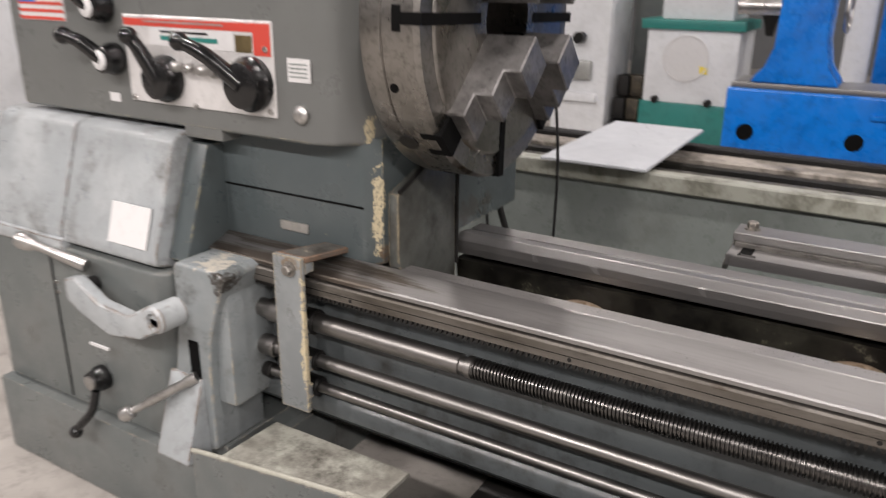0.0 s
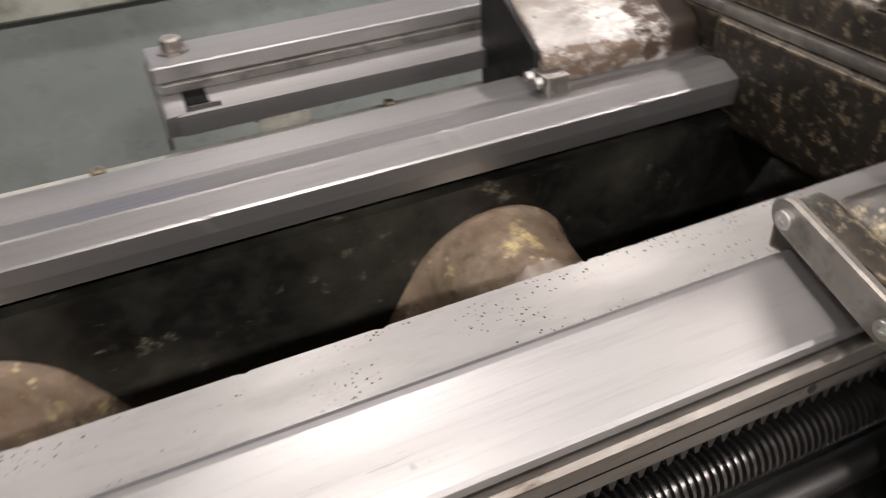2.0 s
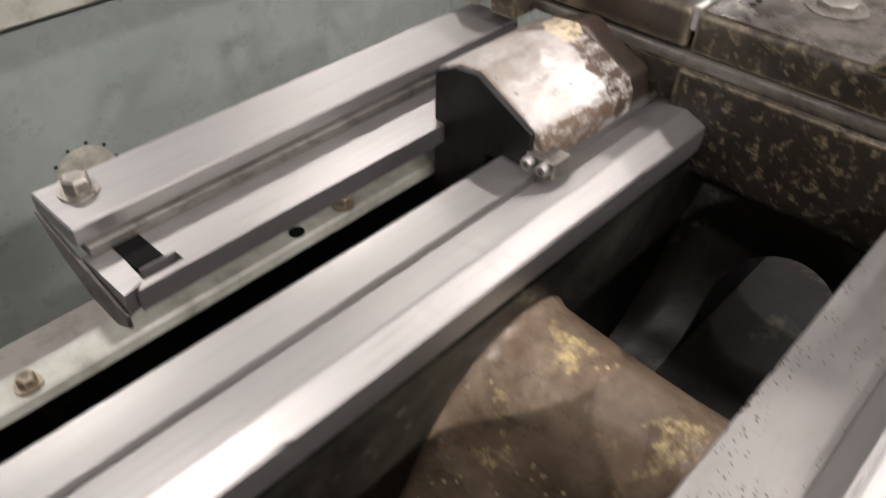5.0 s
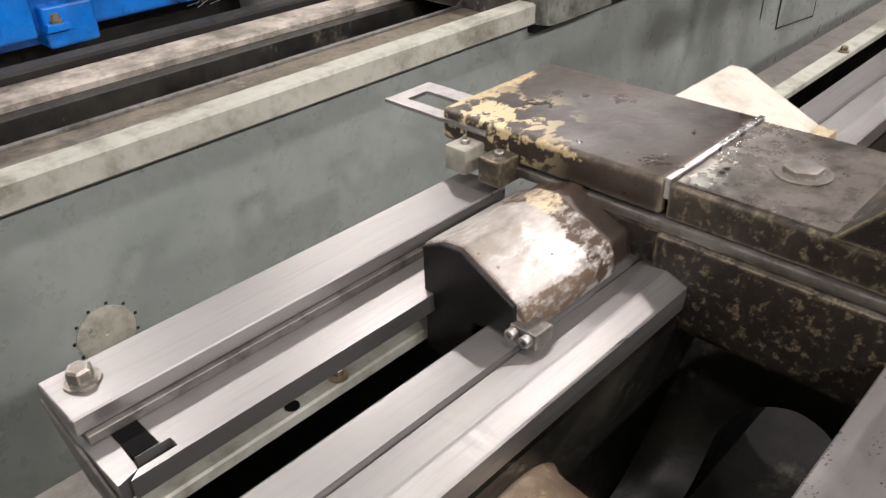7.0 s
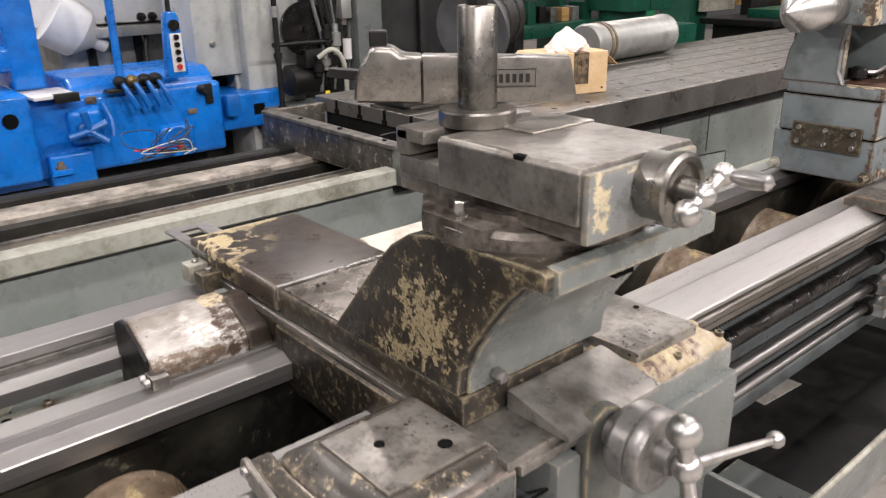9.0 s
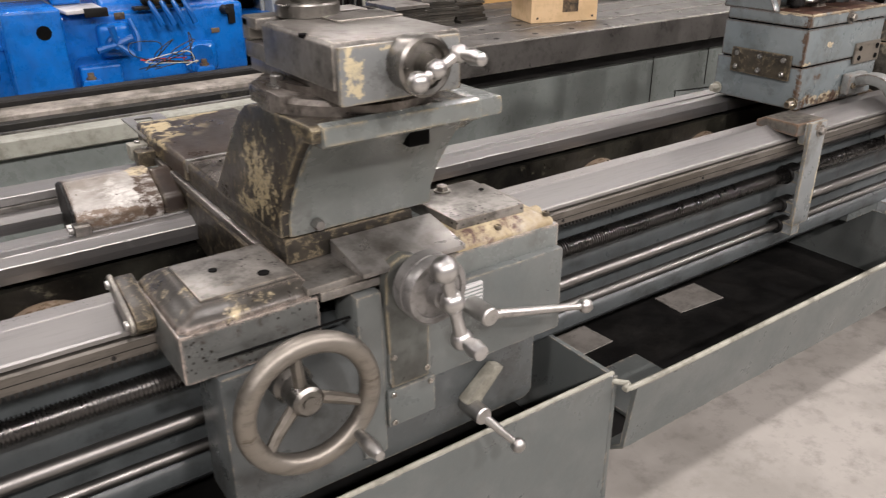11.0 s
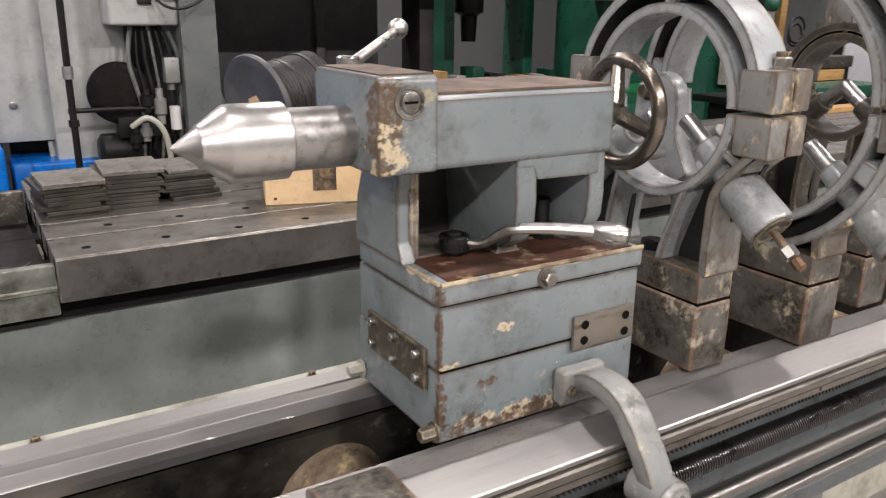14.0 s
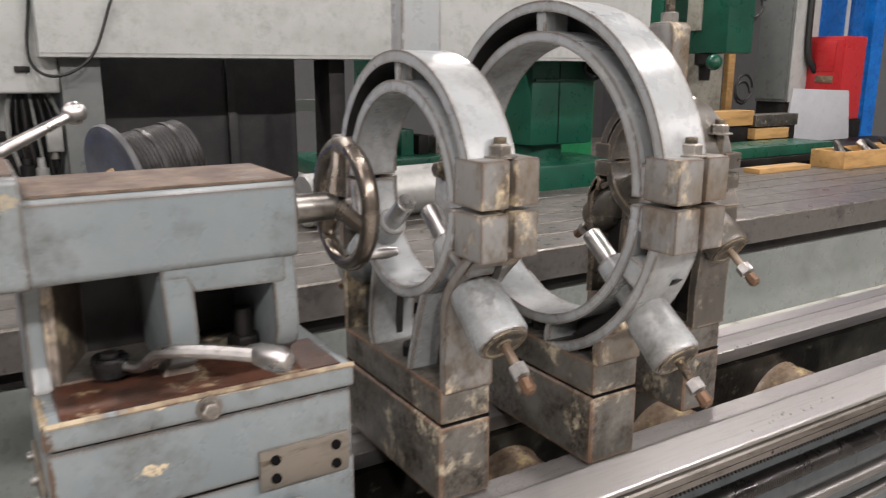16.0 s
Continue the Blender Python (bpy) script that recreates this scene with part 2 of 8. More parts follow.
CREAM = (0.62, 0.52, 0.30)
RUST = (0.16, 0.075, 0.035)
M = dict(
    way=mat("ground_steel", (0.305, 0.297, 0.290), 0.40, 0.86, 0.10, 150, (0.28, 0.273, 0.267), 7, 0.5, 0.08, 420, (0.05, 1, 1), rough_var=0.07, pits=(0.10, 0.09, 0.08), pit_scale=60, pit_amount=0.08, chips=(((0.115, 0.098, 0.082), (-1.30, 1.37, 0.80), (0.50, 0.14, 0.14), 9, 1.0),)),
    way_pitted=mat("pitted_steel", (0.29, 0.279, 0.269), 0.46, 0.7, 0.12, 55, (0.28, 0.269, 0.26), 6, 0.5, 0.25, 120, (0.3, 1, 1), rough_var=0.12, pits=(0.05, 0.04, 0.035), pit_scale=190, pit_amount=0.56),
    way_side=mat("bed_side_steel", (0.20, 0.19, 0.175), 0.5, 0.7, 0.4, 40, (0.10, 0.095, 0.085), 5, 0.5, 0.2, 150),
    brass_steel=mat("oily_yellowed_steel", (0.255, 0.235, 0.205), 0.40, 0.8, 0.5, 50, (0.27, 0.24, 0.20), 8, 0.5, 0.15, 150, (0.2, 1, 1), flakes=(0.10, 0.08, 0.06), flake_scale=26, flake_amount=0.3),
    rod=mat("polished_rod", (0.27, 0.26, 0.25), 0.42, 1.0, 0.30, 40, (0.25, 0.24, 0.225), 6, 0.5, 0.05, 100, (0.15, 1, 1), rough_var=0.12),
    screw=mat("oily_screw_steel", (0.14, 0.134, 0.128), 0.3, 0.95, 0.4, 60),
    rack=mat("dark_rack_steel", (0.05, 0.047, 0.044), 0.45, 0.6, 0.4, 60),
    chuck=mat("chuck_steel", (0.29, 0.275, 0.255), 0.33, 1.0, 0.35, 70, (0.22, 0.21, 0.19), 6, 0.5, 0.1, 180),
    jaw=mat("bright_jaw_steel", (0.52, 0.51, 0.50), 0.34, 1.0, 0.2, 60, (0.44, 0.43, 0.415), 6, 0.5, 0.03, 150, rough_var=0.05),
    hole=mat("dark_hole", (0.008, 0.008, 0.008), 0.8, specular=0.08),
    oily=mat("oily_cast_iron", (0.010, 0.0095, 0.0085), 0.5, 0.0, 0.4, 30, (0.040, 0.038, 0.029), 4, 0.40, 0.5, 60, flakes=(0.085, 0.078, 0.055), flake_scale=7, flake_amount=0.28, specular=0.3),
    rib=mat("worn_brown_casting", (0.145, 0.100, 0.066), 0.30, 0.0, 0.5, 45, (0.27, 0.21, 0.15), 6, 0.6, 0.5, 45, flakes=(0.46, 0.37, 0.19), flake_scale=17, flake_amount=0.30, grime=(0.02, 0.015, 0.011), grime_scale=5, grime_amount=0.55, pits=(0.40, 0.33, 0.19), pit_scale=70, pit_amount=0.35),
    grey=mat("grey_green_machine_paint", (0.128, 0.143, 0.139), 0.35, 0.0, 0.2, 30, (0.16, 0.17, 0.163), 4, 0.5, 0.2, 90, grime=(0.06, 0.058, 0.05), grime_scale=4, grime_amount=0.22, edge=(0.30, 0.27, 0.22), edge_size=0.008, edge_amount=0.5),
    grey_light=mat("pale_blue_grey_paint", (0.30, 0.322, 0.33), 0.34, 0.0, 0.3, 25, (0.36, 0.38, 0.385), 5, 0.5, 0.25, 90, grime=(0.10, 0.088, 0.07), grime_scale=7, grime_amount=0.40, edge=(0.15, 0.10, 0.065), edge_size=0.010, edge_amount=0.6),
    blue_grey=mat("chipped_blue_grey_paint", (0.172, 0.203, 0.212), 0.34, 0.0, 0.12, 25, (0.205, 0.232, 0.236), 4, 0.5, 0.25, 70, flakes=(0.34, 0.33, 0.29), flake_scale=12, flake_amount=0.04, edge=(0.085, 0.055, 0.036), edge_size=0.011, edge_amount=0.9, grime=(0.070, 0.066, 0.052), grime_scale=5, grime_amount=0.44),
    worn_edge=mat("rusty_chipped_edge", (0.095, 0.058, 0.040), 0.6, 0.0, 0.5, 40, (0.19, 0.135, 0.092), 14, 0.55, 0.5, 90, flakes=(0.16, 0.175, 0.18), flake_scale=13, flake_amount=0.25),
    brown_worn=mat("brown_worn_top", (0.048, 0.034, 0.027), 0.36, 0.1, 0.4, 40, (0.078, 0.055, 0.042), 6, 0.5, 0.3, 90, flakes=(0.50, 0.41, 0.24), flake_scale=22, flake_amount=0.55, flake_sharp=True, flake_at=(0.25, 2.14, 0.93, 0.20), chips=(((0.46, 0.37, 0.21), (0.268, 2.0, 0.92), (0.025, 0.25, 0.02), 30, 0.5), ((0.46, 0.37, 0.21), (0.41, 2.19, 0.925), (0.2, 0.035, 0.03), 26, 0.7)), edge=(0.20, 0.17, 0.12), edge_size=0.012, edge_amount=0.7, grime=(0.02, 0.016, 0.013), grime_scale=9, grime_amount=0.4),
    saddle=mat("worn_dark_saddle", (0.040, 0.035, 0.028), 0.42, 0.3, 0.5, 35, (0.11, 0.092, 0.065), 6, 0.5, 0.4, 80, flakes=(0.20, 0.165, 0.105), flake_scale=62, flake_amount=0.46, edge=(0.26, 0.21, 0.14), edge_size=0.008, edge_amount=0.7),
    steel_dull=mat("dull_steel_plate", (0.31, 0.296, 0.276), 0.42, 0.9, 0.4, 30, (0.235, 0.218, 0.195), 6, 0.5, 0.25, 90, grime=(0.065, 0.054, 0.044), grime_scale=8, grime_amount=0.38, edge=(0.50, 0.46, 0.40), edge_size=0.006, edge_amount=0.6),
    cream=mat("chipped_cream_filler", (0.42, 0.35, 0.22), 0.55, 0.0, 0.3, 40, (0.30, 0.235, 0.14), 12, 0.5, 0.5, 60, flakes=(0.10, 0.055, 0.045), flake_scale=13, flake_amount=0.45, grime=(0.40, 0.37, 0.34), grime_scale=9, grime_amount=0.5),
    cream_rail=mat("cream_grey_rail_paint", (0.33, 0.325, 0.275), 0.5, 0.0, 0.3, 20, (0.27, 0.262, 0.215), 6, 0.5, 0.2, 60, grime=(0.10, 0.09, 0.07), grime_scale=6, grime_amount=0.4, flakes=(0.07, 0.055, 0.04), flake_scale=18, flake_amount=0.10),
    chrome=mat("chromed_steel", (0.46, 0.45, 0.435), 0.36, 1.0, 0.25, 50, (0.36, 0.35, 0.335), 8, 0.5),
    black=mat("black_plastic", (0.012, 0.012, 0.0125), 0.22, 0.0, 0.3, 60),
    white=mat("white_paint", (0.60, 0.61, 0.62), 0.45, 0.0, 0.08, 20, (0.53, 0.54, 0.545), 4, 0.4),
    paper=mat("white_label", (0.55, 0.545, 0.54), 0.6, 0.0, 0.1, 30),
    red=mat("red_print", (0.55, 0.06, 0.04), 0.45),
    red_box=mat("red_toolbox_paint", (0.52, 0.025, 0.03), 0.35, 0.0, 0.3, 20),
    blue=mat("bright_blue_paint", (0.005, 0.17, 0.62), 0.3, 0.0, 0.3, 14, (0.004, 0.13, 0.5), 4, 0.5, coat=0.2),
    green=mat("dark_green_paint", (0.012, 0.10, 0.062), 0.35, 0.0, 0.3, 16, (0.015, 0.13, 0.08), 4, 0.5),
    green_light=mat("mid_green_paint", (0.03, 0.28, 0.11), 0.4, 0.0, 0.3, 16),
    teal=mat("teal_paint", (0.03, 0.22, 0.19), 0.4, 0.0, 0.3, 16),
    wall_grey=mat("smooth_grey_green_panel", (0.235, 0.26, 0.246), 0.34, 0.0, 0.12, 18, (0.205, 0.23, 0.216), 2.2, 0.5, 0.06, 30, flakes=(0.08, 0.09, 0.08), flake_scale=40, flake_amount=0.12, grime=(0.16, 0.17, 0.155), grime_scale=2.0, grime_amount=0.35),
    table=mat("planed_iron_table", (0.18, 0.17, 0.158), 0.38, 0.6, 0.4, 30, (0.19, 0.18, 0.165), 5, 0.5, 0.2, 80, grime=(0.04, 0.037, 0.033), grime_scale=5, grime_amount=0.4, edge=(0.26, 0.24, 0.21), edge_size=0.007, edge_amount=0.9),
    dark=mat("dark_iron", (0.014, 0.0135, 0.013), 0.5, 0.1, 0.4, 40, (0.030, 0.028, 0.026), 6, 0.5, 0.3, 60, specular=0.3),
    card=mat("brown_cardboard", (0.56, 0.40, 0.23), 0.75, 0.0, 0.12, 30, (0.50, 0.35, 0.19), 5, 0.4),
    tape=mat("dark_parcel_tape", (0.06, 0.05, 0.04), 0.3, 0.0, 0.6, 25, (0.28, 0.2, 0.12), 20, 0.5),
    bag=mat("pale_plastic_bag", (0.80, 0.72, 0.68), 0.3, 0.0, 0.1, 20, (0.85, 0.40, 0.28), 9, 0.35),
    wood=mat("pale_wood", (0.48, 0.29, 0.11), 0.6, 0.0, 0.35, 20, (0.38, 0.22, 0.08), 5, 0.5, 0.2, 60, (0.15, 1, 1)),
    concrete=mat("dusty_concrete_floor", (0.32, 0.30, 0.274), 0.65, 0.0, 0.25, 12, (0.25, 0.234, 0.21), 1.6, 0.5, 0.3, 40),
    wall=mat("pale_hall_wall", (0.14, 0.143, 0.145), 0.7, 0.0, 0.1, 6, (0.135, 0.138, 0.14), 1.2, 0.5),
    ceil=mat("hall_ceiling_sheet", (0.09, 0.09, 0.095), 0.7, 0.0, 0.15, 6),
    cable=mat("black_rubber_cable", (0.018, 0.018, 0.018), 0.5),
    hose=mat("pale_hose", (0.42, 0.42, 0.36), 0.5),
    brass=mat("dull_brass_fitting", (0.26, 0.20, 0.10), 0.4, 0.8, 0.4, 50),
    galv=mat("galvanised_sheet", (0.31, 0.315, 0.30), 0.42, 0.6, 0.3, 12, (0.38, 0.385, 0.37), 5, 0.5, grime=(0.13, 0.12, 0.10), grime_scale=8, grime_amount=0.3),
    copper=mat("rusty_tip", (0.20, 0.12, 0.075), 0.45, 0.6, 0.4, 50),
)
M["rack_face"] = mat("dull_rack_steel", (0.215, 0.20, 0.18), 0.42, 0.8, 0.5, 50, (0.15, 0.135, 0.115), 8, 0.5, 0.15, 150, (0.2, 1, 1), flakes=(0.07, 0.055, 0.042), flake_scale=30, flake_amount=0.3)
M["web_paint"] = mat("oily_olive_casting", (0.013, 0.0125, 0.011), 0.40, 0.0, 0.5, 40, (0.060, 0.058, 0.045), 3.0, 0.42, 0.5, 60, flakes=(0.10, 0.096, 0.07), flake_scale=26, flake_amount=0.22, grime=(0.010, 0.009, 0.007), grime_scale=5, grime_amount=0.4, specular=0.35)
M["rest_paint"] = mat("worn_grey_casting_paint", (0.27, 0.29, 0.295), 0.32, 0.0, 0.25, 22, (0.27, 0.28, 0.275), 5, 0.5, 0.35, 60, flakes=(0.46, 0.43, 0.36), flake_scale=10, flake_amount=0.06, edge=(0.115, 0.08, 0.056), edge_size=0.010, edge_amount=0.85, grime=(0.055, 0.047, 0.036), grime_scale=4.5, grime_amount=0.42)
M["rest_edge"] = mat("stained_casting", (0.145, 0.14, 0.125), 0.42, 0.0, 0.45, 28, (0.20, 0.18, 0.145), 8, 0.5, 0.4, 70, flakes=(0.42, 0.37, 0.27), flake_scale=10, flake_amount=0.36, edge=(0.17, 0.10, 0.06), edge_size=0.014, edge_amount=1.0, grime=(0.022, 0.017, 0.013), grime_scale=8, grime_amount=0.85)
M["plate_mat"] = mat("oily_plate_steel", (0.085, 0.08, 0.07), 0.4, 0.5, 0.4, 30, (0.14, 0.125, 0.10), 8, 0.5, random_value=0.3)
M["mesh_metal"] = mat("perforated_metal", (0.075, 0.074, 0.072), 0.45, 0.5, 0.6, 120, (0.04, 0.04, 0.04), 60, 0.5, 0.6, 160, pits=(0.008, 0.008, 0.008), pit_scale=110, pit_amount=1.6)
M["wall_pale"] = mat("pale_machine_paint", (0.40, 0.415, 0.40), 0.4, 0.0, 0.15, 14, (0.35, 0.365, 0.35), 3, 0.5, grime=(0.20, 0.20, 0.185), grime_scale=2.5, grime_amount=0.3)
M["dark_grey"] = mat("dark_grey_plate", (0.034, 0.035, 0.037), 0.5, 0.0, 0.3, 14, (0.065, 0.065, 0.065), 3, 0.5)
M["yellow"] = mat("yellow_label", (0.75, 0.58, 0.03), 0.5)
M["blue_dark"] = mat("shaded_blue_paint", (0.004, 0.12, 0.45), 0.35, 0.0, 0.3, 20)
M["bed_paint"] = mat("blue_grey_bed_paint", (0.098, 0.111, 0.114), 0.38, 0.0, 0.3, 20, (0.09, 0.10, 0.102), 4, 0.5, 0.25, 70, grime=(0.045, 0.04, 0.033), grime_scale=5, grime_amount=0.42)
M["rust"] = mat("rust_brown_recess", (0.11, 0.042, 0.022), 0.55, 0.0, 0.4, 40, (0.06, 0.03, 0.02), 10, 0.5, 0.4, 80, flakes=(0.34, 0.27, 0.17), flake_scale=14, flake_amount=0.35)
M["knee_paint"] = mat("worn_knee_casting", (0.034, 0.031, 0.027), 0.34, 0.2, 0.5, 35, (0.075, 0.062, 0.045), 6, 0.5, 0.45, 70, flakes=(0.20, 0.165, 0.10), flake_scale=36, flake_amount=0.40, edge=(0.33, 0.28, 0.18), edge_size=0.009, edge_amount=0.7, chips=(((0.36, 0.30, 0.18), (0.27, 1.33, 1.02), (0.2, 0.16, 0.17), 52, 0.55), ((0.36, 0.30, 0.18), (0.27, 1.40, 0.95), (0.2, 0.12, 0.06), 58, 0.5)), pits=(0.30, 0.25, 0.15), pit_scale=110, pit_amount=0.5)
M["scraped"] = mat("scraped_bare_steel", (0.44, 0.42, 0.395), 0.44, 0.2, 0.3, 20, (0.26, 0.235, 0.205), 8, 0.5, 0.35, 60, (0.6, 1.2, 1), flakes=(0.68, 0.66, 0.62), flake_scale=12, flake_amount=0.5, edge=(0.09, 0.06, 0.042), edge_size=0.014, edge_amount=0.9, chips=(((0.075, 0.05, 0.035), (0.215, 1.90, 0.86), (0.08, 0.2, 0.15), 16, 1.1), ((0.14, 0.10, 0.07), (0.10, 1.83, 0.82), (0.13, 0.04, 0.04), 18, 0.9), ((0.50, 0.42, 0.28), (0.19, 1.93, 0.885), (0.06, 0.08, 0.05), 22, 0.5)), pits=(0.10, 0.07, 0.05), pit_scale=80, pit_amount=0.4)
M["guard_paint"] = mat("pale_guard_paint", (0.45, 0.43, 0.38), 0.5, 0.0, 0.25, 20, (0.38, 0.34, 0.27), 7, 0.5, 0.2, 60, edge=(0.30, 0.20, 0.10), edge_size=0.01, edge_amount=0.7, flakes=(0.25, 0.18, 0.10), flake_scale=12, flake_amount=0.25)
M["rail_dull"] = mat("dirty_tan_rail", (0.36, 0.325, 0.285), 0.5, 0.1, 0.35, 20, (0.17, 0.155, 0.125), 6, 0.5, 0.25, 60, grime=(0.05, 0.043, 0.034), grime_scale=7, grime_amount=0.5)
M["green_rail"] = mat("pale_green_rail_paint", (0.33, 0.335, 0.29), 0.45, 0.0, 0.25, 20, (0.25, 0.25, 0.205), 6, 0.5, 0.2, 60, grime=(0.09, 0.085, 0.062), grime_scale=6, grime_amount=0.38)
M["wing_paint"] = mat("peeling_grey_paint", (0.165, 0.181, 0.174), 0.30, 0.0, 0.2, 30, (0.195, 0.21, 0.20), 4, 0.5, 0.25, 90, grime=(0.09, 0.085, 0.072), grime_scale=6, grime_amount=0.3, edge=(0.42, 0.34, 0.28), edge_size=0.012, edge_amount=0.7)
M["disc_paint"] = mat("dark_bluish_disc", (0.085, 0.088, 0.092), 0.42, 0.0, 0.25, 20, (0.12, 0.124, 0.128), 5, 0.5, 0.1, 60)
M["cream_bright"] = mat("bare_cream_primer", (0.36, 0.30, 0.20), 0.6, 0.0, 0.4, 40, (0.14, 0.08, 0.048), 12, 0.62, 0.4, 60, flakes=(0.17, 0.20, 0.21), flake_scale=10, flake_amount=0.45)
M["trough_paint"] = mat("oil_streaked_green_paint", (0.20, 0.215, 0.19), 0.4, 0.0, 0.3, 25, (0.12, 0.122, 0.10), 6, 0.5, 0.25, 70, grime=(0.025, 0.022, 0.017), grime_scale=7, grime_amount=0.65, edge=(0.34, 0.32, 0.26), edge_size=0.008, edge_amount=0.6)
M["trough_rim"] = mat("scuffed_rim", (0.16, 0.15, 0.13), 0.45, 0.2, 0.4, 30, (0.09, 0.082, 0.068), 8, 0.5, 0.25, 70, grime=(0.03, 0.026, 0.02), grime_scale=9, grime_amount=0.6)
M["slide_top"] = mat("worn_brown_steel", (0.27, 0.242, 0.215), 0.32, 0.6, 0.4, 30, (0.09, 0.075, 0.062), 7, 0.5, 0.2, 80, grime=(0.04, 0.033, 0.027), grime_scale=9, grime_amount=0.4)
M["tan_dirt"] = mat("tan_oily_dirt", (0.17, 0.145, 0.105), 0.45, 0.0, 0.4, 30, (0.05, 0.042, 0.03), 5, 0.5, 0.5, 50, flakes=(0.30, 0.265, 0.20), flake_scale=10, flake_amount=0.25)
M["head_paint"] = mat("smooth_grey_machine_paint", (0.15, 0.156, 0.15), 0.36, 0.0, 0.12, 30, (0.162, 0.168, 0.16), 3, 0.5, 0.12, 90, grime=(0.10, 0.10, 0.092), grime_scale=3, grime_amount=0.2, edge=(0.33, 0.30, 0.22), edge_size=0.006, edge_amount=0.4, chips=(((0.50, 0.43, 0.28), (-1.10, 1.40, 1.13), (0.03, 0.04, 0.06), 28, 0.8),))
M["head_lower"] = mat("smooth_blue_grey_paint", (0.085, 0.105, 0.109), 0.34, 0.0, 0.15, 25, (0.10, 0.12, 0.123), 4, 0.5, 0.15, 80, grime=(0.055, 0.058, 0.054), grime_scale=4, grime_amount=0.3, edge=(0.36, 0.31, 0.20), edge_size=0.008, edge_amount=0.5, chips=(((0.50, 0.43, 0.28), (-1.094, 1.41, 0.95), (0.020, 0.03, 0.17), 34, 0.95), ((0.10, 0.07, 0.045), (-1.08, 1.45, 0.84), (0.06, 0.08, 0.06), 24, 0.8), ((0.05, 0.05, 0.045), (-1.07, 1.75, 0.86), (0.03, 0.3, 0.12), 12, 0.6)))
M["side_dirty"] = mat("dirty_grey_green_cover", (0.115, 0.122, 0.112), 0.4, 0.0, 0.3, 25, (0.075, 0.075, 0.066), 5, 0.5, 0.3, 70, grime=(0.02, 0.018, 0.014), grime_scale=7, grime_amount=0.5, edge=(0.30, 0.25, 0.16), edge_size=0.01, edge_amount=0.7)
M["plate_white"] = mat("white_enamel_plate", (0.58, 0.57, 0.56), 0.35, 0.2, 0.15, 30, (0.50, 0.49, 0.48), 6, 0.5)
M["shelf_paint"] = mat("scuffed_shelf_paint", (0.36, 0.36, 0.31), 0.5, 0.0, 0.3, 25, (0.22, 0.21, 0.18), 7, 0.5, 0.3, 60, grime=(0.06, 0.05, 0.04), grime_scale=6, grime_amount=0.5)
M["board_white"] = mat("white_sheet", (0.44, 0.455, 0.475), 0.4, 0.0, 0.06, 20, (0.40, 0.415, 0.435), 3, 0.5)
M["jaw_dull"] = mat("worn_jaw_steel", (0.32, 0.31, 0.30), 0.42, 0.75, 0.35, 50, (0.18, 0.172, 0.162), 7, 0.5, 0.1, 150)
M["jaw_face"] = mat("dark_hardened_jaw", (0.27, 0.262, 0.255), 0.44, 0.8, 0.3, 50, (0.15, 0.145, 0.14), 7, 0.5, 0.08, 150)
M["scrap"] = mat("dusty_pale_scrap", (0.23, 0.215, 0.195), 0.6, 0.0, 0.3, 30, (0.16, 0.148, 0.13), 8, 0.5, 0.2, 60)
M["pad_steel"] = mat("worn_pad_steel", (0.30, 0.285, 0.262), 0.40, 0.6, 0.4, 30, (0.13, 0.12, 0.105), 7, 0.55, 0.25, 90, grime=(0.04, 0.033, 0.027), grime_scale=11, grime_amount=0.5, edge=(0.34, 0.30, 0.25), edge_size=0.008, edge_amount=0.8, pits=(0.03, 0.025, 0.02), pit_scale=80, pit_amount=0.4)
M["blue_nose"] = mat("chipped_nose_paint", (0.172, 0.203, 0.212), 0.34, 0.0, 0.12, 25, (0.205, 0.232, 0.236), 4, 0.5, 0.25, 70, flakes=(0.34, 0.33, 0.29), flake_scale=12, flake_amount=0.04, edge=(0.085, 0.055, 0.036), edge_size=0.011, edge_amount=0.9, grime=(0.070, 0.066, 0.052), grime_scale=5, grime_amount=0.44, chips=(((0.09, 0.06, 0.038), (2.13, 1.49, 1.40), (0.055, 0.07, 0.15), 20, 1.0), ((0.48, 0.40, 0.27), (2.145, 1.49, 1.35), (0.06, 0.1, 0.08), 24, 0.7), ((0.30, 0.26, 0.18), (2.21, 1.49, 1.44), (0.05, 0.05, 0.03), 30, 0.5)))
M["blue_sole"] = mat("chipped_sole_paint", (0.172, 0.203, 0.212), 0.34, 0.0, 0.12, 25, (0.205, 0.232, 0.236), 4, 0.5, 0.25, 70, flakes=(0.34, 0.33, 0.29), flake_scale=12, flake_amount=0.04, edge=(0.085, 0.055, 0.036), edge_size=0.011, edge_amount=0.9, grime=(0.070, 0.066, 0.052), grime_scale=5, grime_amount=0.44, chips=(((0.48, 0.40, 0.27), (2.40, 1.47, 0.835), (0.24, 0.1, 0.045), 24, 0.62), ((0.075, 0.045, 0.028), (2.38, 1.47, 0.825), (0.28, 0.1, 0.05), 20, 0.72), ((0.075, 0.045, 0.028), (2.225, 1.47, 0.89), (0.03, 0.03, 0.12), 20, 0.8), ((0.075, 0.045, 0.028), (2.33, 1.47, 0.91), (0.06, 0.05, 0.03), 30, 0.35)))
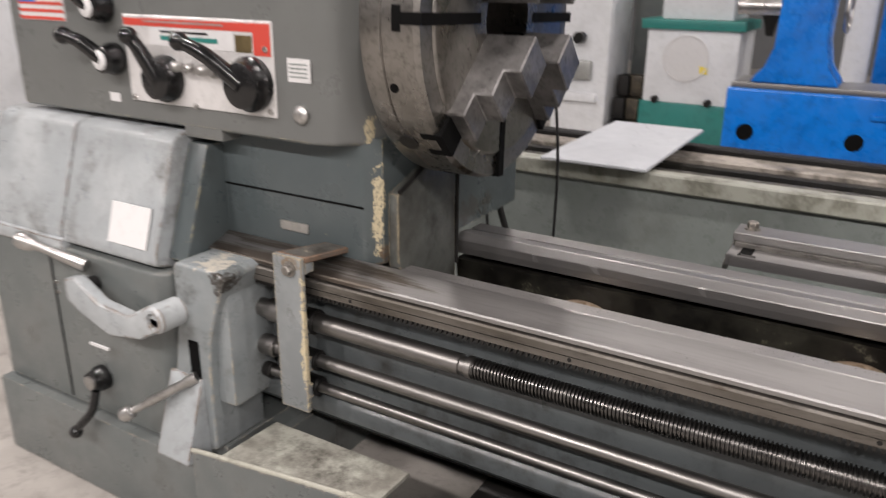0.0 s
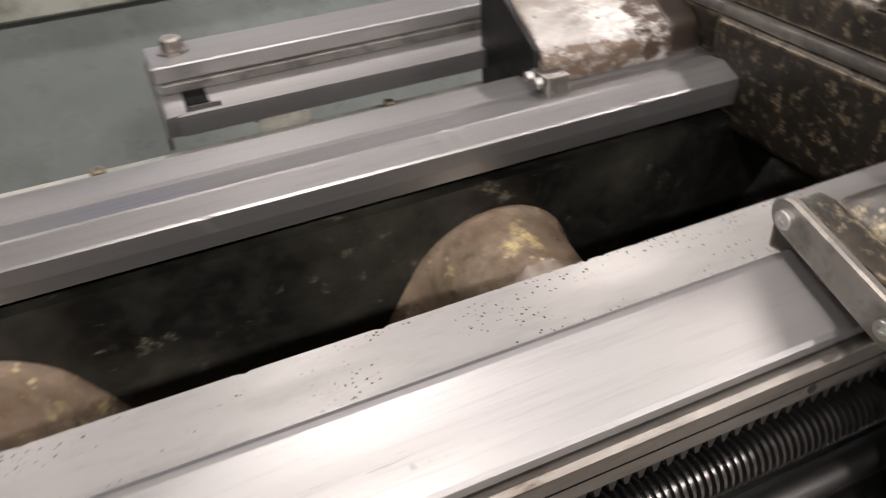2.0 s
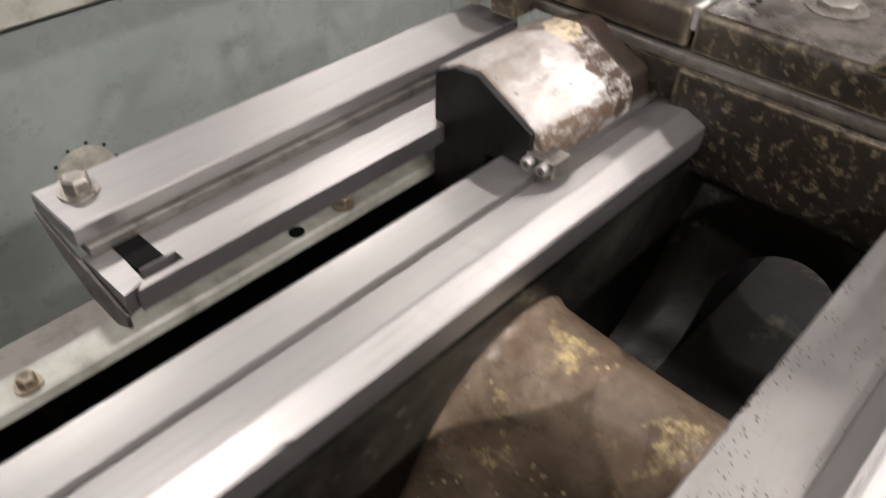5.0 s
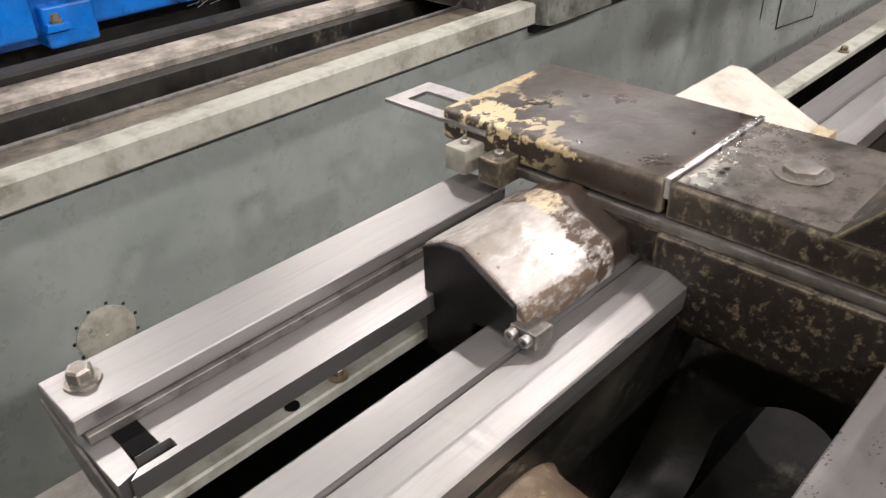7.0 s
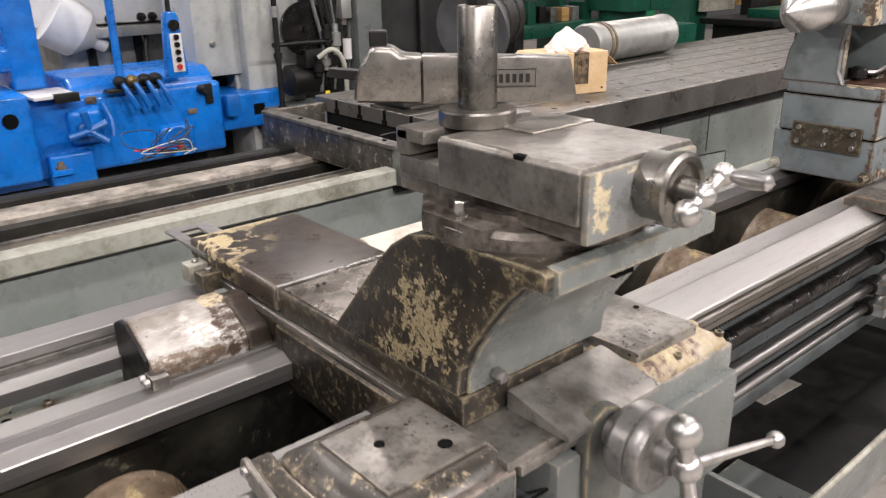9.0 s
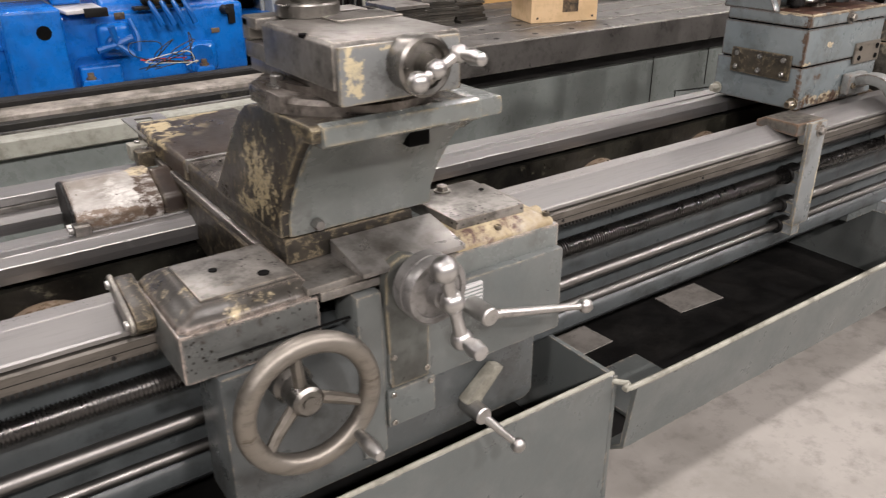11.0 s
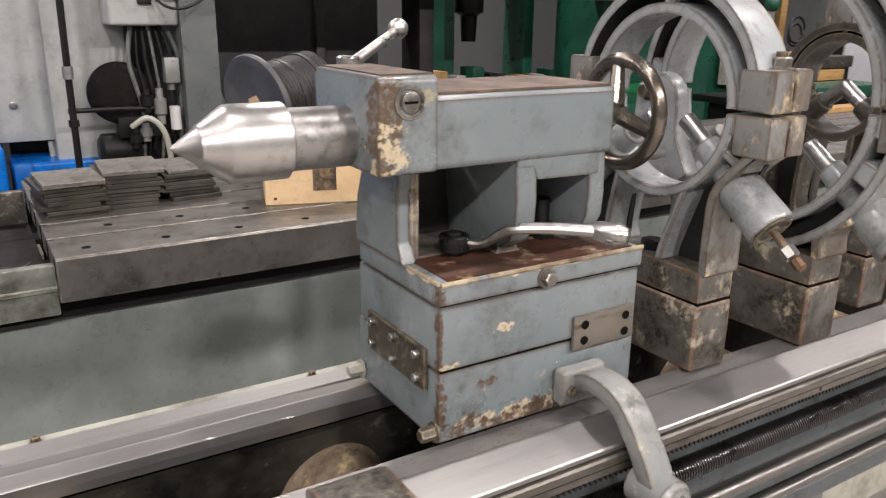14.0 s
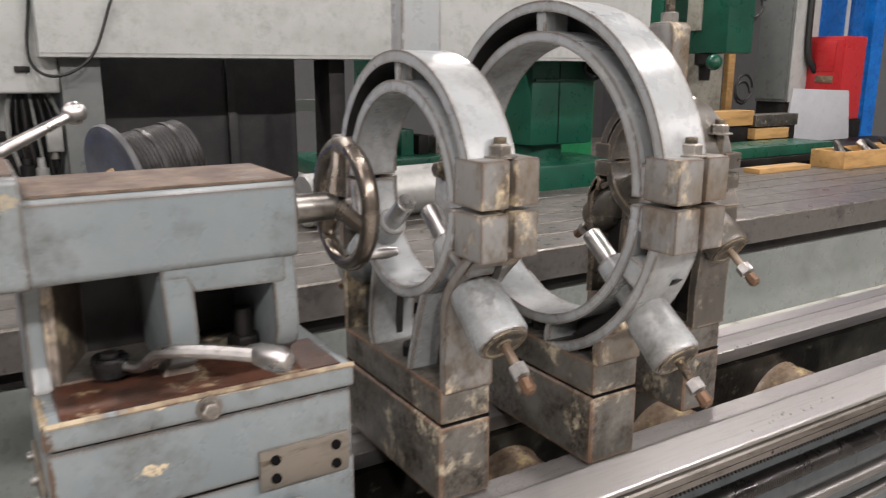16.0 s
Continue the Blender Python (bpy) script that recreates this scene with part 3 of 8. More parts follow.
M["blue_riser"] = mat("chipped_riser_paint", (0.172, 0.203, 0.212), 0.34, 0.0, 0.12, 25, (0.205, 0.232, 0.236), 4, 0.5, 0.25, 70, flakes=(0.34, 0.33, 0.29), flake_scale=12, flake_amount=0.04, edge=(0.085, 0.055, 0.036), edge_size=0.011, edge_amount=0.9, grime=(0.070, 0.066, 0.052), grime_scale=5, grime_amount=0.44, chips=(((0.075, 0.045, 0.028), (2.222, 1.466, 1.01), (0.022, 0.022, 0.12), 20, 0.85), ((0.48, 0.40, 0.27), (2.36, 1.466, 1.015), (0.05, 0.05, 0.02), 30, 0.62), ((0.48, 0.40, 0.27), (2.24, 1.466, 0.965), (0.10, 0.05, 0.02), 30, 0.4)))
M["blue_tray"] = mat("chipped_tray_paint", (0.172, 0.203, 0.212), 0.34, 0.0, 0.12, 25, (0.205, 0.232, 0.236), 4, 0.5, 0.25, 70, flakes=(0.34, 0.33, 0.29), flake_scale=12, flake_amount=0.04, edge=(0.085, 0.055, 0.036), edge_size=0.011, edge_amount=0.9, grime=(0.070, 0.066, 0.052), grime_scale=5, grime_amount=0.44, chips=(((0.075, 0.045, 0.028), (2.222, 1.466, 1.10), (0.03, 0.03, 0.05), 24, 0.85), ((0.48, 0.40, 0.27), (2.46, 1.465, 1.122), (0.30, 0.02, 0.012), 22, 0.75), ((0.48, 0.40, 0.27), (2.222, 1.54, 1.122), (0.02, 0.10, 0.012), 22, 0.75)))
M["rest_lug"] = mat("brown_stained_lug", (0.20, 0.20, 0.19), 0.38, 0.0, 0.2, 28, (0.15, 0.115, 0.075), 7, 0.55, 0.35, 60, (1.0, 1.0, 0.7), flakes=(0.48, 0.40, 0.27), flake_scale=11, flake_amount=0.38, edge=(0.10, 0.06, 0.036), edge_size=0.009, edge_amount=1.0, grime=(0.07, 0.045, 0.028), grime_scale=9, grime_amount=0.5)
M["rest_dark"] = mat("oily_brown_casting", (0.075, 0.068, 0.056), 0.34, 0.0, 0.4, 28, (0.13, 0.115, 0.092), 7, 0.5, 0.35, 60, flakes=(0.26, 0.23, 0.18), flake_scale=12, flake_amount=0.3, edge=(0.22, 0.17, 0.12), edge_size=0.008, edge_amount=0.7, grime=(0.022, 0.018, 0.014), grime_scale=7, grime_amount=0.5)
# Dark base carries the shade of deep hollows, with some grime on top.
M["pocket"] = mat("shaded_grimy_pocket", (0.028, 0.028, 0.027), 0.5, 0.0, 0.4, 30, (0.055, 0.055, 0.053), 6, 0.45, 0.35, 60, grime=(0.015, 0.013, 0.011), grime_scale=6, grime_amount=0.5)
M["crank_paint"] = mat("chipped_crank_paint", (0.22, 0.23, 0.225), 0.34, 0.0, 0.25, 25, (0.26, 0.268, 0.255), 6, 0.5, 0.3, 80, flakes=(0.42, 0.38, 0.29), flake_scale=22, flake_amount=0.22, grime=(0.06, 0.052, 0.04), grime_scale=8, grime_amount=0.5, edge=(0.11, 0.075, 0.05), edge_size=0.010, edge_amount=0.9)
M["knee_front"] = mat("pale_grey_green_knee_paint", (0.158, 0.173, 0.165), 0.28, 0.0, 0.12, 25, (0.185, 0.20, 0.19), 4, 0.5, 0.15, 80, grime=(0.08, 0.08, 0.07), grime_scale=5, grime_amount=0.35, edge=(0.36, 0.31, 0.21), edge_size=0.009, edge_amount=0.6)
M["front_steel"] = mat("bright_slide_steel", (0.34, 0.326, 0.308), 0.36, 0.7, 0.2, 30, (0.22, 0.208, 0.192), 5, 0.5, 0.15, 100, grime=(0.12, 0.10, 0.085), grime_scale=5, grime_amount=0.35)
# Left wing's grey-green paint, darkened for the shade on it; pits and edges are wear.
M["wing_dark"] = mat("shaded_pitted_grey_paint", (0.105, 0.11, 0.105), 0.34, 0.0, 0.3, 30, (0.14, 0.145, 0.138), 5, 0.5, 0.3, 80, pits=(0.018, 0.015, 0.012), pit_scale=85, pit_amount=0.75, grime=(0.03, 0.025, 0.02), grime_scale=7, grime_amount=0.5, edge=(0.40, 0.33, 0.28), edge_size=0.010, edge_amount=0.9, flakes=(0.03, 0.022, 0.018), flake_scale=34, flake_amount=0.40)
M["shoulder_dark"] = mat("black_worn_shoulder", (0.06, 0.055, 0.047), 0.36, 0.2, 0.4, 40, (0.10, 0.09, 0.075), 8, 0.5, 0.5, 60, flakes=(0.50, 0.42, 0.27), flake_scale=17, flake_amount=0.42, edge=(0.46, 0.385, 0.335), edge_size=0.014, edge_amount=1.0, pits=(0.30, 0.26, 0.20), pit_scale=90, pit_amount=0.5)
M["cream_worn"] = mat("brown_worn_filler", (0.15, 0.125, 0.10), 0.42, 0.1, 0.35, 40, (0.08, 0.06, 0.045), 8, 0.5, 0.5, 60, flakes=(0.46, 0.38, 0.25), flake_scale=12, flake_amount=0.42, edge=(0.42, 0.36, 0.30), edge_size=0.012, edge_amount=0.9, grime=(0.35, 0.31, 0.28), grime_scale=11, grime_amount=0.3)
# Grey apron paint made darker to hold a shadow; the grime is dirt.
M["apron_dark"] = mat("shaded_dirty_apron_paint", (0.078, 0.088, 0.09), 0.32, 0.0, 0.2, 25, (0.10, 0.11, 0.11), 4, 0.5, 0.25, 80, grime=(0.03, 0.027, 0.022), grime_scale=5, grime_amount=0.5, edge=(0.30, 0.26, 0.20), edge_size=0.008, edge_amount=0.6)
M["wheel_steel"] = mat("brown_handled_steel", (0.20, 0.168, 0.135), 0.26, 0.9, 0.4, 40, (0.30, 0.27, 0.235), 9, 0.5, 0.1, 120, rough_var=0.10)
M["trough_iron"] = mat("oily_trough_iron", (0.075, 0.07, 0.06), 0.42, 0.2, 0.4, 30, (0.13, 0.12, 0.10), 7, 0.5, 0.35, 60, grime=(0.022, 0.019, 0.015), grime_scale=11, grime_amount=0.6, flakes=(0.36, 0.34, 0.29), flake_scale=26, flake_amount=0.36, edge=(0.34, 0.31, 0.26), edge_size=0.008, edge_amount=0.9)
M["strap_paint"] = mat("chipped_strap_paint", (0.20, 0.216, 0.218), 0.36, 0.0, 0.2, 25, (0.24, 0.255, 0.255), 5, 0.5, 0.25, 80, grime=(0.08, 0.07, 0.055), grime_scale=7, grime_amount=0.35, edge=(0.36, 0.30, 0.20), edge_size=0.009, edge_amount=0.8, chips=(((0.50, 0.43, 0.28), (-1.208, 1.266, 0.64), (0.022, 0.04, 0.26), 26, 0.85), ((0.16, 0.12, 0.08), (-1.24, 1.266, 0.835), (0.07, 0.04, 0.04), 24, 0.8), ((0.50, 0.43, 0.28), (2.078, 1.266, 0.66), (0.02, 0.04, 0.22), 26, 0.7), ((0.12, 0.09, 0.06), (2.04, 1.266, 0.84), (0.06, 0.04, 0.03), 24, 0.7)))
M["bracket_paint"] = mat("blue_grey_bracket_paint", (0.205, 0.228, 0.232), 0.34, 0.0, 0.15, 25, (0.25, 0.27, 0.272), 4, 0.5, 0.2, 80, grime=(0.055, 0.05, 0.042), grime_scale=6, grime_amount=0.38, edge=(0.40, 0.36, 0.28), edge_size=0.008, edge_amount=0.5, chips=(((0.42, 0.39, 0.33), (-1.46, 1.25, 0.80), (0.12, 0.12, 0.03), 18, 0.8), ((0.035, 0.03, 0.025), (-1.40, 1.20, 0.775), (0.05, 0.1, 0.05), 22, 0.8)))
M["end_paint"] = mat("chipped_end_paint", (0.19, 0.20, 0.20), 0.36, 0.0, 0.2, 25, (0.225, 0.235, 0.23), 5, 0.5, 0.25, 80, grime=(0.06, 0.055, 0.045), grime_scale=7, grime_amount=0.4, edge=(0.36, 0.30, 0.20), edge_size=0.008, edge_amount=0.7, chips=(((0.50, 0.43, 0.28), (0.33, 1.066, 1.25), (0.035, 0.03, 0.06), 26, 0.9), ((0.50, 0.43, 0.28), (0.43, 1.066, 1.283), (0.10, 0.03, 0.012), 26, 0.6)))

# ---------------------------------------------------------------- mesh helpers
def bm_box(bm, x0, x1, y0, y1, z0, z1, bevel=0.0, seg=2):
    vs = [bm.verts.new((x, y, z)) for z in (z0, z1) for y in (y0, y1) for x in (x0, x1)]
    fs = [bm.faces.new([vs[i] for i in f]) for f in ((0, 2, 3, 1), (4, 5, 7, 6), (0, 1, 5, 4), (2, 6, 7, 3), (0, 4, 6, 2), (1, 3, 7, 5))]
    if bevel:
        es = list({e for f in fs for e in f.edges})
        bmesh.ops.bevel(bm, geom=es, offset=bevel, segments=seg, affect="EDGES", profile=0.6, clamp_overlap=True)
    return bm


def bm_prism(bm, profile, axis, a0, a1, bevel=0.0, seg=2):
    """Extrudes a closed outline. axis x: outline in (y, z); y: in (x, z); z: in (x, y)."""
    def place(p, a):
        return {"x": (a, p[0], p[1]), "y": (p[0], a, p[1]), "z": (p[0], p[1], a)}[axis]
    lo = [bm.verts.new(place(p, a0)) for p in profile]
    hi = [bm.verts.new(place(p, a1)) for p in profile]
    k = len(profile)
    fs = [bm.faces.new(lo[::-1]), bm.faces.new(hi)]
    for i in range(k):
        fs.append(bm.faces.new((lo[i], lo[(i + 1) % k], hi[(i + 1) % k], hi[i])))
    bmesh.ops.recalc_face_normals(bm, faces=fs)
    if bevel:
        es = list({e for f in fs for e in f.edges if e.calc_face_angle(0) > 0.5})
        bmesh.ops.bevel(bm, geom=es, offset=bevel, segments=seg, affect="EDGES", profile=0.6, clamp_overlap=True)
    return bm


def axis_frame(p0, p1):
    d = Vector(p1) - Vector(p0)
    return Matrix.Translation(p0) @ d.to_track_quat("Z", "Y").to_matrix().to_4x4(), d.length


def bm_revolve(bm, p0, p1, profile, seg=24):
    """Turns (distance along, radius) pairs about the line from p0 towards p1; distances in metres from p0."""
    m, _ = axis_frame(p0, p1)
    rings = []
    for d, r in profile:
        if r <= 1e-6:
            rings.append([bm.verts.new(m @ Vector((0, 0, d)))])
        else:
            rings.append([bm.verts.new(m @ Vector((r * math.cos(2 * math.pi * i / seg), r * math.sin(2 * math.pi * i / seg), d))) for i in range(seg)])
    fs = []
    for a, b in zip(rings, rings[1:]):
        for i in range(seg):
            j = (i + 1) % seg
            if len(a) == 1 and len(b) == 1:
                continue
            if len(a) == 1:
                fs.append(bm.faces.new((a[0], b[j], b[i])))
            elif len(b) == 1:
                fs.append(bm.faces.new((a[i], a[j], b[0])))
            else:
                fs.append(bm.faces.new((a[i], a[j], b[j], b[i])))
    for ring in (rings[0], rings[-1]):
        if len(ring) > 1:
            fs.append(bm.faces.new(ring))
    bmesh.ops.recalc_face_normals(bm, faces=fs)
    return bm


def bm_cyl(bm, p0, p1, r, r1=None, seg=20, ch=0.0):
    _, h = axis_frame(p0, p1)
    r1 = r if r1 is None else r1
    prof = [(0, r - ch), (ch, r), (h - ch, r1), (h, r1 - ch)] if ch else [(0, r), (h, r1)]
    return bm_revolve(bm, p0, p1, prof, seg)


def bm_ball(bm, c, r, seg=14):
    prof = [(r * (1 - math.cos(math.pi * i / 8)), r * math.sin(math.pi * i / 8)) for i in range(9)]
    prof[0], prof[-1] = (0, 0), (2 * r, 0)
    return bm_revolve(bm, (c[0], c[1], c[2] - r), (c[0], c[1], c[2] + r), prof, seg)


def bm_hex(bm, p0, p1, r):
    """A bolt head or nut with a domed washer face."""
    _, h = axis_frame(p0, p1)
    return bm_revolve(bm, p0, p1, [(0, r), (h * 0.85, r), (h, r * 0.82)], 6)


def bm_tube(bm, pts, r, seg=8, closed=False, r_end=None):
    """A round bar that follows points."""
    pts = [Vector(p) for p in pts]
    k = len(pts)
    rings = []
    for i, p in enumerate(pts):
        a = pts[i - 1] if (i or closed) else p
        b = pts[(i + 1) % k] if (i < k - 1 or closed) else p
        q = (b - a).to_track_quat("Z", "Y")
        rr = r if r_end is None else r + (r_end - r) * i / (k - 1)
        rings.append([p + q @ Vector((rr * math.cos(2 * math.pi * j / seg), rr * math.sin(2 * math.pi * j / seg), 0)) for j in range(seg)])
    for i in range(1, len(rings)):  # keep the rings from twisting
        best = min(range(seg), key=lambda s: sum((rings[i][(j + s) % seg] - rings[i - 1][j]).length for j in range(0, seg, 2)))
        rings[i] = rings[i][best:] + rings[i][:best]
    vr = [[bm.verts.new(c) for c in ring] for ring in rings]
    fs = []
    n = k if closed else k - 1
    for i in range(n):
        a, b = vr[i], vr[(i + 1) % k]
        if closed and i == n - 1:
            s = min(range(seg), key=lambda s: sum((b[(j + s) % seg].co - a[j].co).length for j in range(0, seg, 2)))
            b = b[s:] + b[:s]
        for j in range(seg):
            fs.append(bm.faces.new((a[j], a[(j + 1) % seg], b[(j + 1) % seg], b[j])))
    if not closed:
        fs += [bm.faces.new(vr[0]), bm.faces.new(vr[-1])]
    bmesh.ops.recalc_face_normals(bm, faces=fs)
    return bm


def arc(c, r, a0, a1, k, axis="x"):
    """Points on an arc about c; degrees; in (y, z) for axis x, (x, z) for y, (x, y) for z."""
    out = []
    for i in range(k + 1):
        a = math.radians(a0 + (a1 - a0) * i / k)
        u, v = r * math.cos(a), r * math.sin(a)
        out.append({"x": (c[0], c[1] + u, c[2] + v), "y": (c[0] + u, c[1], c[2] + v), "z": (c[0] + u, c[1] + v, c[2])}[axis])
    return out


def bend(pts, k=6):
    """A smooth line through points."""
    p = [Vector(q) for q in pts]
    p = [2 * p[0] - p[1]] + p + [2 * p[-1] - p[-2]]
    out = []
    for i in range(1, len(p) - 2):
        for s in range(k):
            t = s / k
            out.append(0.5 * ((2 * p[i]) + (p[i + 1] - p[i - 1]) * t + (2 * p[i - 1] - 5 * p[i] + 4 * p[i + 1] - p[i + 2]) * t * t
                              + (3 * p[i] - p[i - 1] - 3 * p[i + 1] + p[i + 2]) * t * t * t))
    return out + [p[-2]]


def mesh_of(name, bm, material, smooth=True):
    me = bpy.data.meshes.new(name)
    bm.to_mesh(me)
    bm.free()
    me.materials.append(M[material] if isinstance(material, str) else material)
    if smooth:
        me.polygons.foreach_set("use_smooth", [True] * len(me.polygons))
        me.set_sharp_from_angle(angle=radians(35))
    return me


def part(name, bm, material, parent, label="", smooth=True):
    """One mesh as a part of a thing or of a part."""
    ob = new(name, mesh_of(name, bm, material, smooth))
    ob.parent = parent
    if label:
        ob["label"] = label
    return ob


def thing(name, label, category, group="", kind=""):
    return tagged(new(name), label, category, group, kind)


def solo(name, bm, material, label, category, group="", kind=""):
    return tagged(new(name, mesh_of(name, bm, material)), label, category, group, kind)


B = bmesh.new


def box(*a, **k):
    return bm_box(B(), *a, **k)


def prism(*a, **k):
    return bm_prism(B(), *a, **k)


def cyl(*a, **k):
    return bm_cyl(B(), *a, **k)


def revolve(*a, **k):
    return bm_revolve(B(), *a, **k)


def tube(*a, **k):
    return bm_tube(B(), *a, **k)

# ---------------------------------------------------------------- hall
hx0, hx1, hy0, hy1, hz = HALL
tagged(new("floor", mesh_of("floor", box(hx0, hx1, hy0, hy1, -0.2, 0.0), "concrete")), "worn dusty pale concrete workshop floor", "floor", kind="structure")
for nm, a in (("wall_south", (hx0, hx1, hy0 - 0.2, hy0, 0, hz)), ("wall_north", (hx0, hx1, hy1, hy1 + 0.2, 0, hz)),
              ("wall_west", (hx0 - 0.2, hx0, hy0 - 0.2, hy1 + 0.2, 0, hz)), ("wall_east", (hx1, hx1 + 0.2, hy0 - 0.2, hy1 + 0.2, 0, hz))):
    tagged(new(nm, mesh_of(nm, box(*a), "wall")), "plain pale painted workshop wall", "wall", kind="structure")
tagged(new("ceiling", mesh_of("ceiling", box(hx0 - 0.2, hx1 + 0.2, hy0 - 0.2, hy1 + 0.2, hz, hz + 0.2), "ceil")), "plain grey sheet ceiling of the workshop", "ceiling", kind="structure")

# ---------------------------------------------------------------- lathe bed
AX_Y, AX_Z = 1.61, 1.37
X0, X1 = -1.08, 6.4
rnd = random.Random(7)


def bolt(name, parent, p0, p1, r, material="steel_dull", washer=True):
    """A hexagon bolt head, with its washer, that points from p0 to p1."""
    bm = B()
    d = (Vector(p1) - Vector(p0)).normalized()
    if washer:
        bm_cyl(bm, p0, Vector(p0) + d * 0.003, r * 1.45, seg=20)
        bm_hex(bm, Vector(p0) + d * 0.003, p1, r)
    else:
        bm_hex(bm, p0, p1, r)
    return part(name, bm, material, parent)


def round_bolt(name, parent, p0, p1, r, material="chrome"):
    """A socket screw with a hollow head."""
    _, h = axis_frame(p0, p1)
    return part(name, revolve(p0, p1, [(0, r), (h * 0.85, r), (h, r * 0.88), (h, r * 0.5), (h * 0.5, r * 0.45), (h * 0.5, 0)], 14), material, parent)


def dark_hole(name, parent, p0, p1, r):
    """A drilled hole with a chamfered lip; p1 is on the surface."""
    _, h = axis_frame(p0, p1)
    return part(name, revolve(p0, p1, [(0, 0), (0, r), (h + 0.0015, r), (h + 0.0015, r * 0.85), (h + 0.0008, 0)], 14), "hole", parent)


def nicked_strip(y_edge, z_edge, y_in, z_in, depth, x0, x1, step, seed, chance=0.10):
    """A long strip of way whose free edge is dented here and there."""
    r = random.Random(seed)
    bm = B()
    rows = []
    x = x0
    while x <= x1 + 1e-6:
        dent = r.uniform(0.0008, 0.0028) if r.random() < chance else 0.0
        s = 1 if y_edge > y_in else -1
        prof = [(y_in, z_in), (y_edge - s * (0.002 + dent), z_edge), (y_edge - s * dent, z_edge - 0.002 - dent), (y_edge, z_edge - 0.03), (y_edge - s * 0.004, z_edge - depth), (y_in, z_edge - depth)]
        rows.append([bm.verts.new((x, *p)) for p in prof])
        x += step * r.uniform(0.4, 1.6)
    for a, b in zip(rows, rows[1:]):
        for i in range(6):
            bm.faces.new((a[i], a[(i + 1) % 6], b[(i + 1) % 6], b[i]))
    bm.faces.new(rows[0]), bm.faces.new(rows[-1][::-1])
    bmesh.ops.recalc_face_normals(bm, faces=bm.faces[:])
    return bm


def ridged_strip():
    """The back way: a low ridge with a long fall to its free edge, dented along both."""
    r = random.Random(5)
    bm = B()
    rows = []
    x = X0
    while x <= X1 + 1e-6:
        a = r.uniform(0.0004, 0.001) if r.random() < 0.04 else 0.0
        b = r.uniform(0.0006, 0.002) if r.random() < 0.05 else 0.0
        prof = [(1.8155, 0.7955), (1.771, 0.8025 - a), (1.767, 0.8015 - a), (1.741, 0.7905), (1.738 + b, 0.7885 - b), (1.738, 0.770), (1.740, 0.752), (1.8155, 0.752)]
        rows.append([bm.verts.new((x, *p)) for p in prof])
        x += 0.013 * r.uniform(0.4, 1.6)
    for a, b in zip(rows, rows[1:]):
        for i in range(8):
            bm.faces.new((a[i], a[(i + 1) % 8], b[(i + 1) % 8], b[i]))
    bm.faces.new(rows[0]), bm.faces.new(rows[-1][::-1])
    bmesh.ops.recalc_face_normals(bm, faces=bm.faces[:])
    return bm


bed = thing("lathe_bed", "long grey lathe bed with bright ground ways and oily hollow", "lathe bed")
part("front_way", prism([(1.4125, 0.8035), (1.391, 0.8255), (1.3865, 0.8275), (1.382, 0.8265), (1.317, 0.8025), (1.314, 0.799), (1.314, 0.791), (1.334, 0.789), (1.334, 0.752), (1.372, 0.750), (1.372, 0.60), (1.4125, 0.60)], "x", -1.62, X1), "way", bed, "brushed bright front way with a raised ridge", False)
part("inner_way", nicked_strip(1.487, 0.7995, 1.4135, 0.8015, 0.07, -1.62, X1, 0.005, 3, 0.07), "way_pitted", bed, "pitted steel strip with a dented edge", False)
part("back_way", ridged_strip(), "way", bed, "ground back way with a low ridge", False)
part("back_ledge", prism([(1.8175, 0.7925), (1.823, 0.787), (1.826, 0.7955), (1.878, 0.7955), (1.881, 0.793), (1.881, 0.735), (1.8175, 0.735)], "x", X0, X1), "way", bed)
part("outer_ledge", box(X0, X1, 1.875, 1.905, 0.70, 0.768, 0.002, 1), "dark", bed)
# Added near-black strip: the dark of the gap behind the bed is its colour.
part("oil_gutter", prism([(1.905, 0.60), (1.975, 0.60), (1.975, 0.66), (1.983, 0.66), (1.983, 0.585), (1.905, 0.585)], "x", X0, X1), "hole", bed, "added near-black strip that darkens the gap")
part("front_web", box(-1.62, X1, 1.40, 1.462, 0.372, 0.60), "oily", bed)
part("front_apron", prism([(1.40, 0.618), (1.371, 0.618), (1.371, 0.475), (1.345, 0.455), (1.340, 0.445), (1.340, 0.415), (1.352, 0.40), (1.40, 0.40)], "x", -1.45, X1), "bed_paint", bed)
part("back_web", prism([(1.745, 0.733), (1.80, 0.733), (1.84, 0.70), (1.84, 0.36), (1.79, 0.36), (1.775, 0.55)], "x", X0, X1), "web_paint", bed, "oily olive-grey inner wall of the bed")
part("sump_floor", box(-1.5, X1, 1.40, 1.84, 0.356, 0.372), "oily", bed)


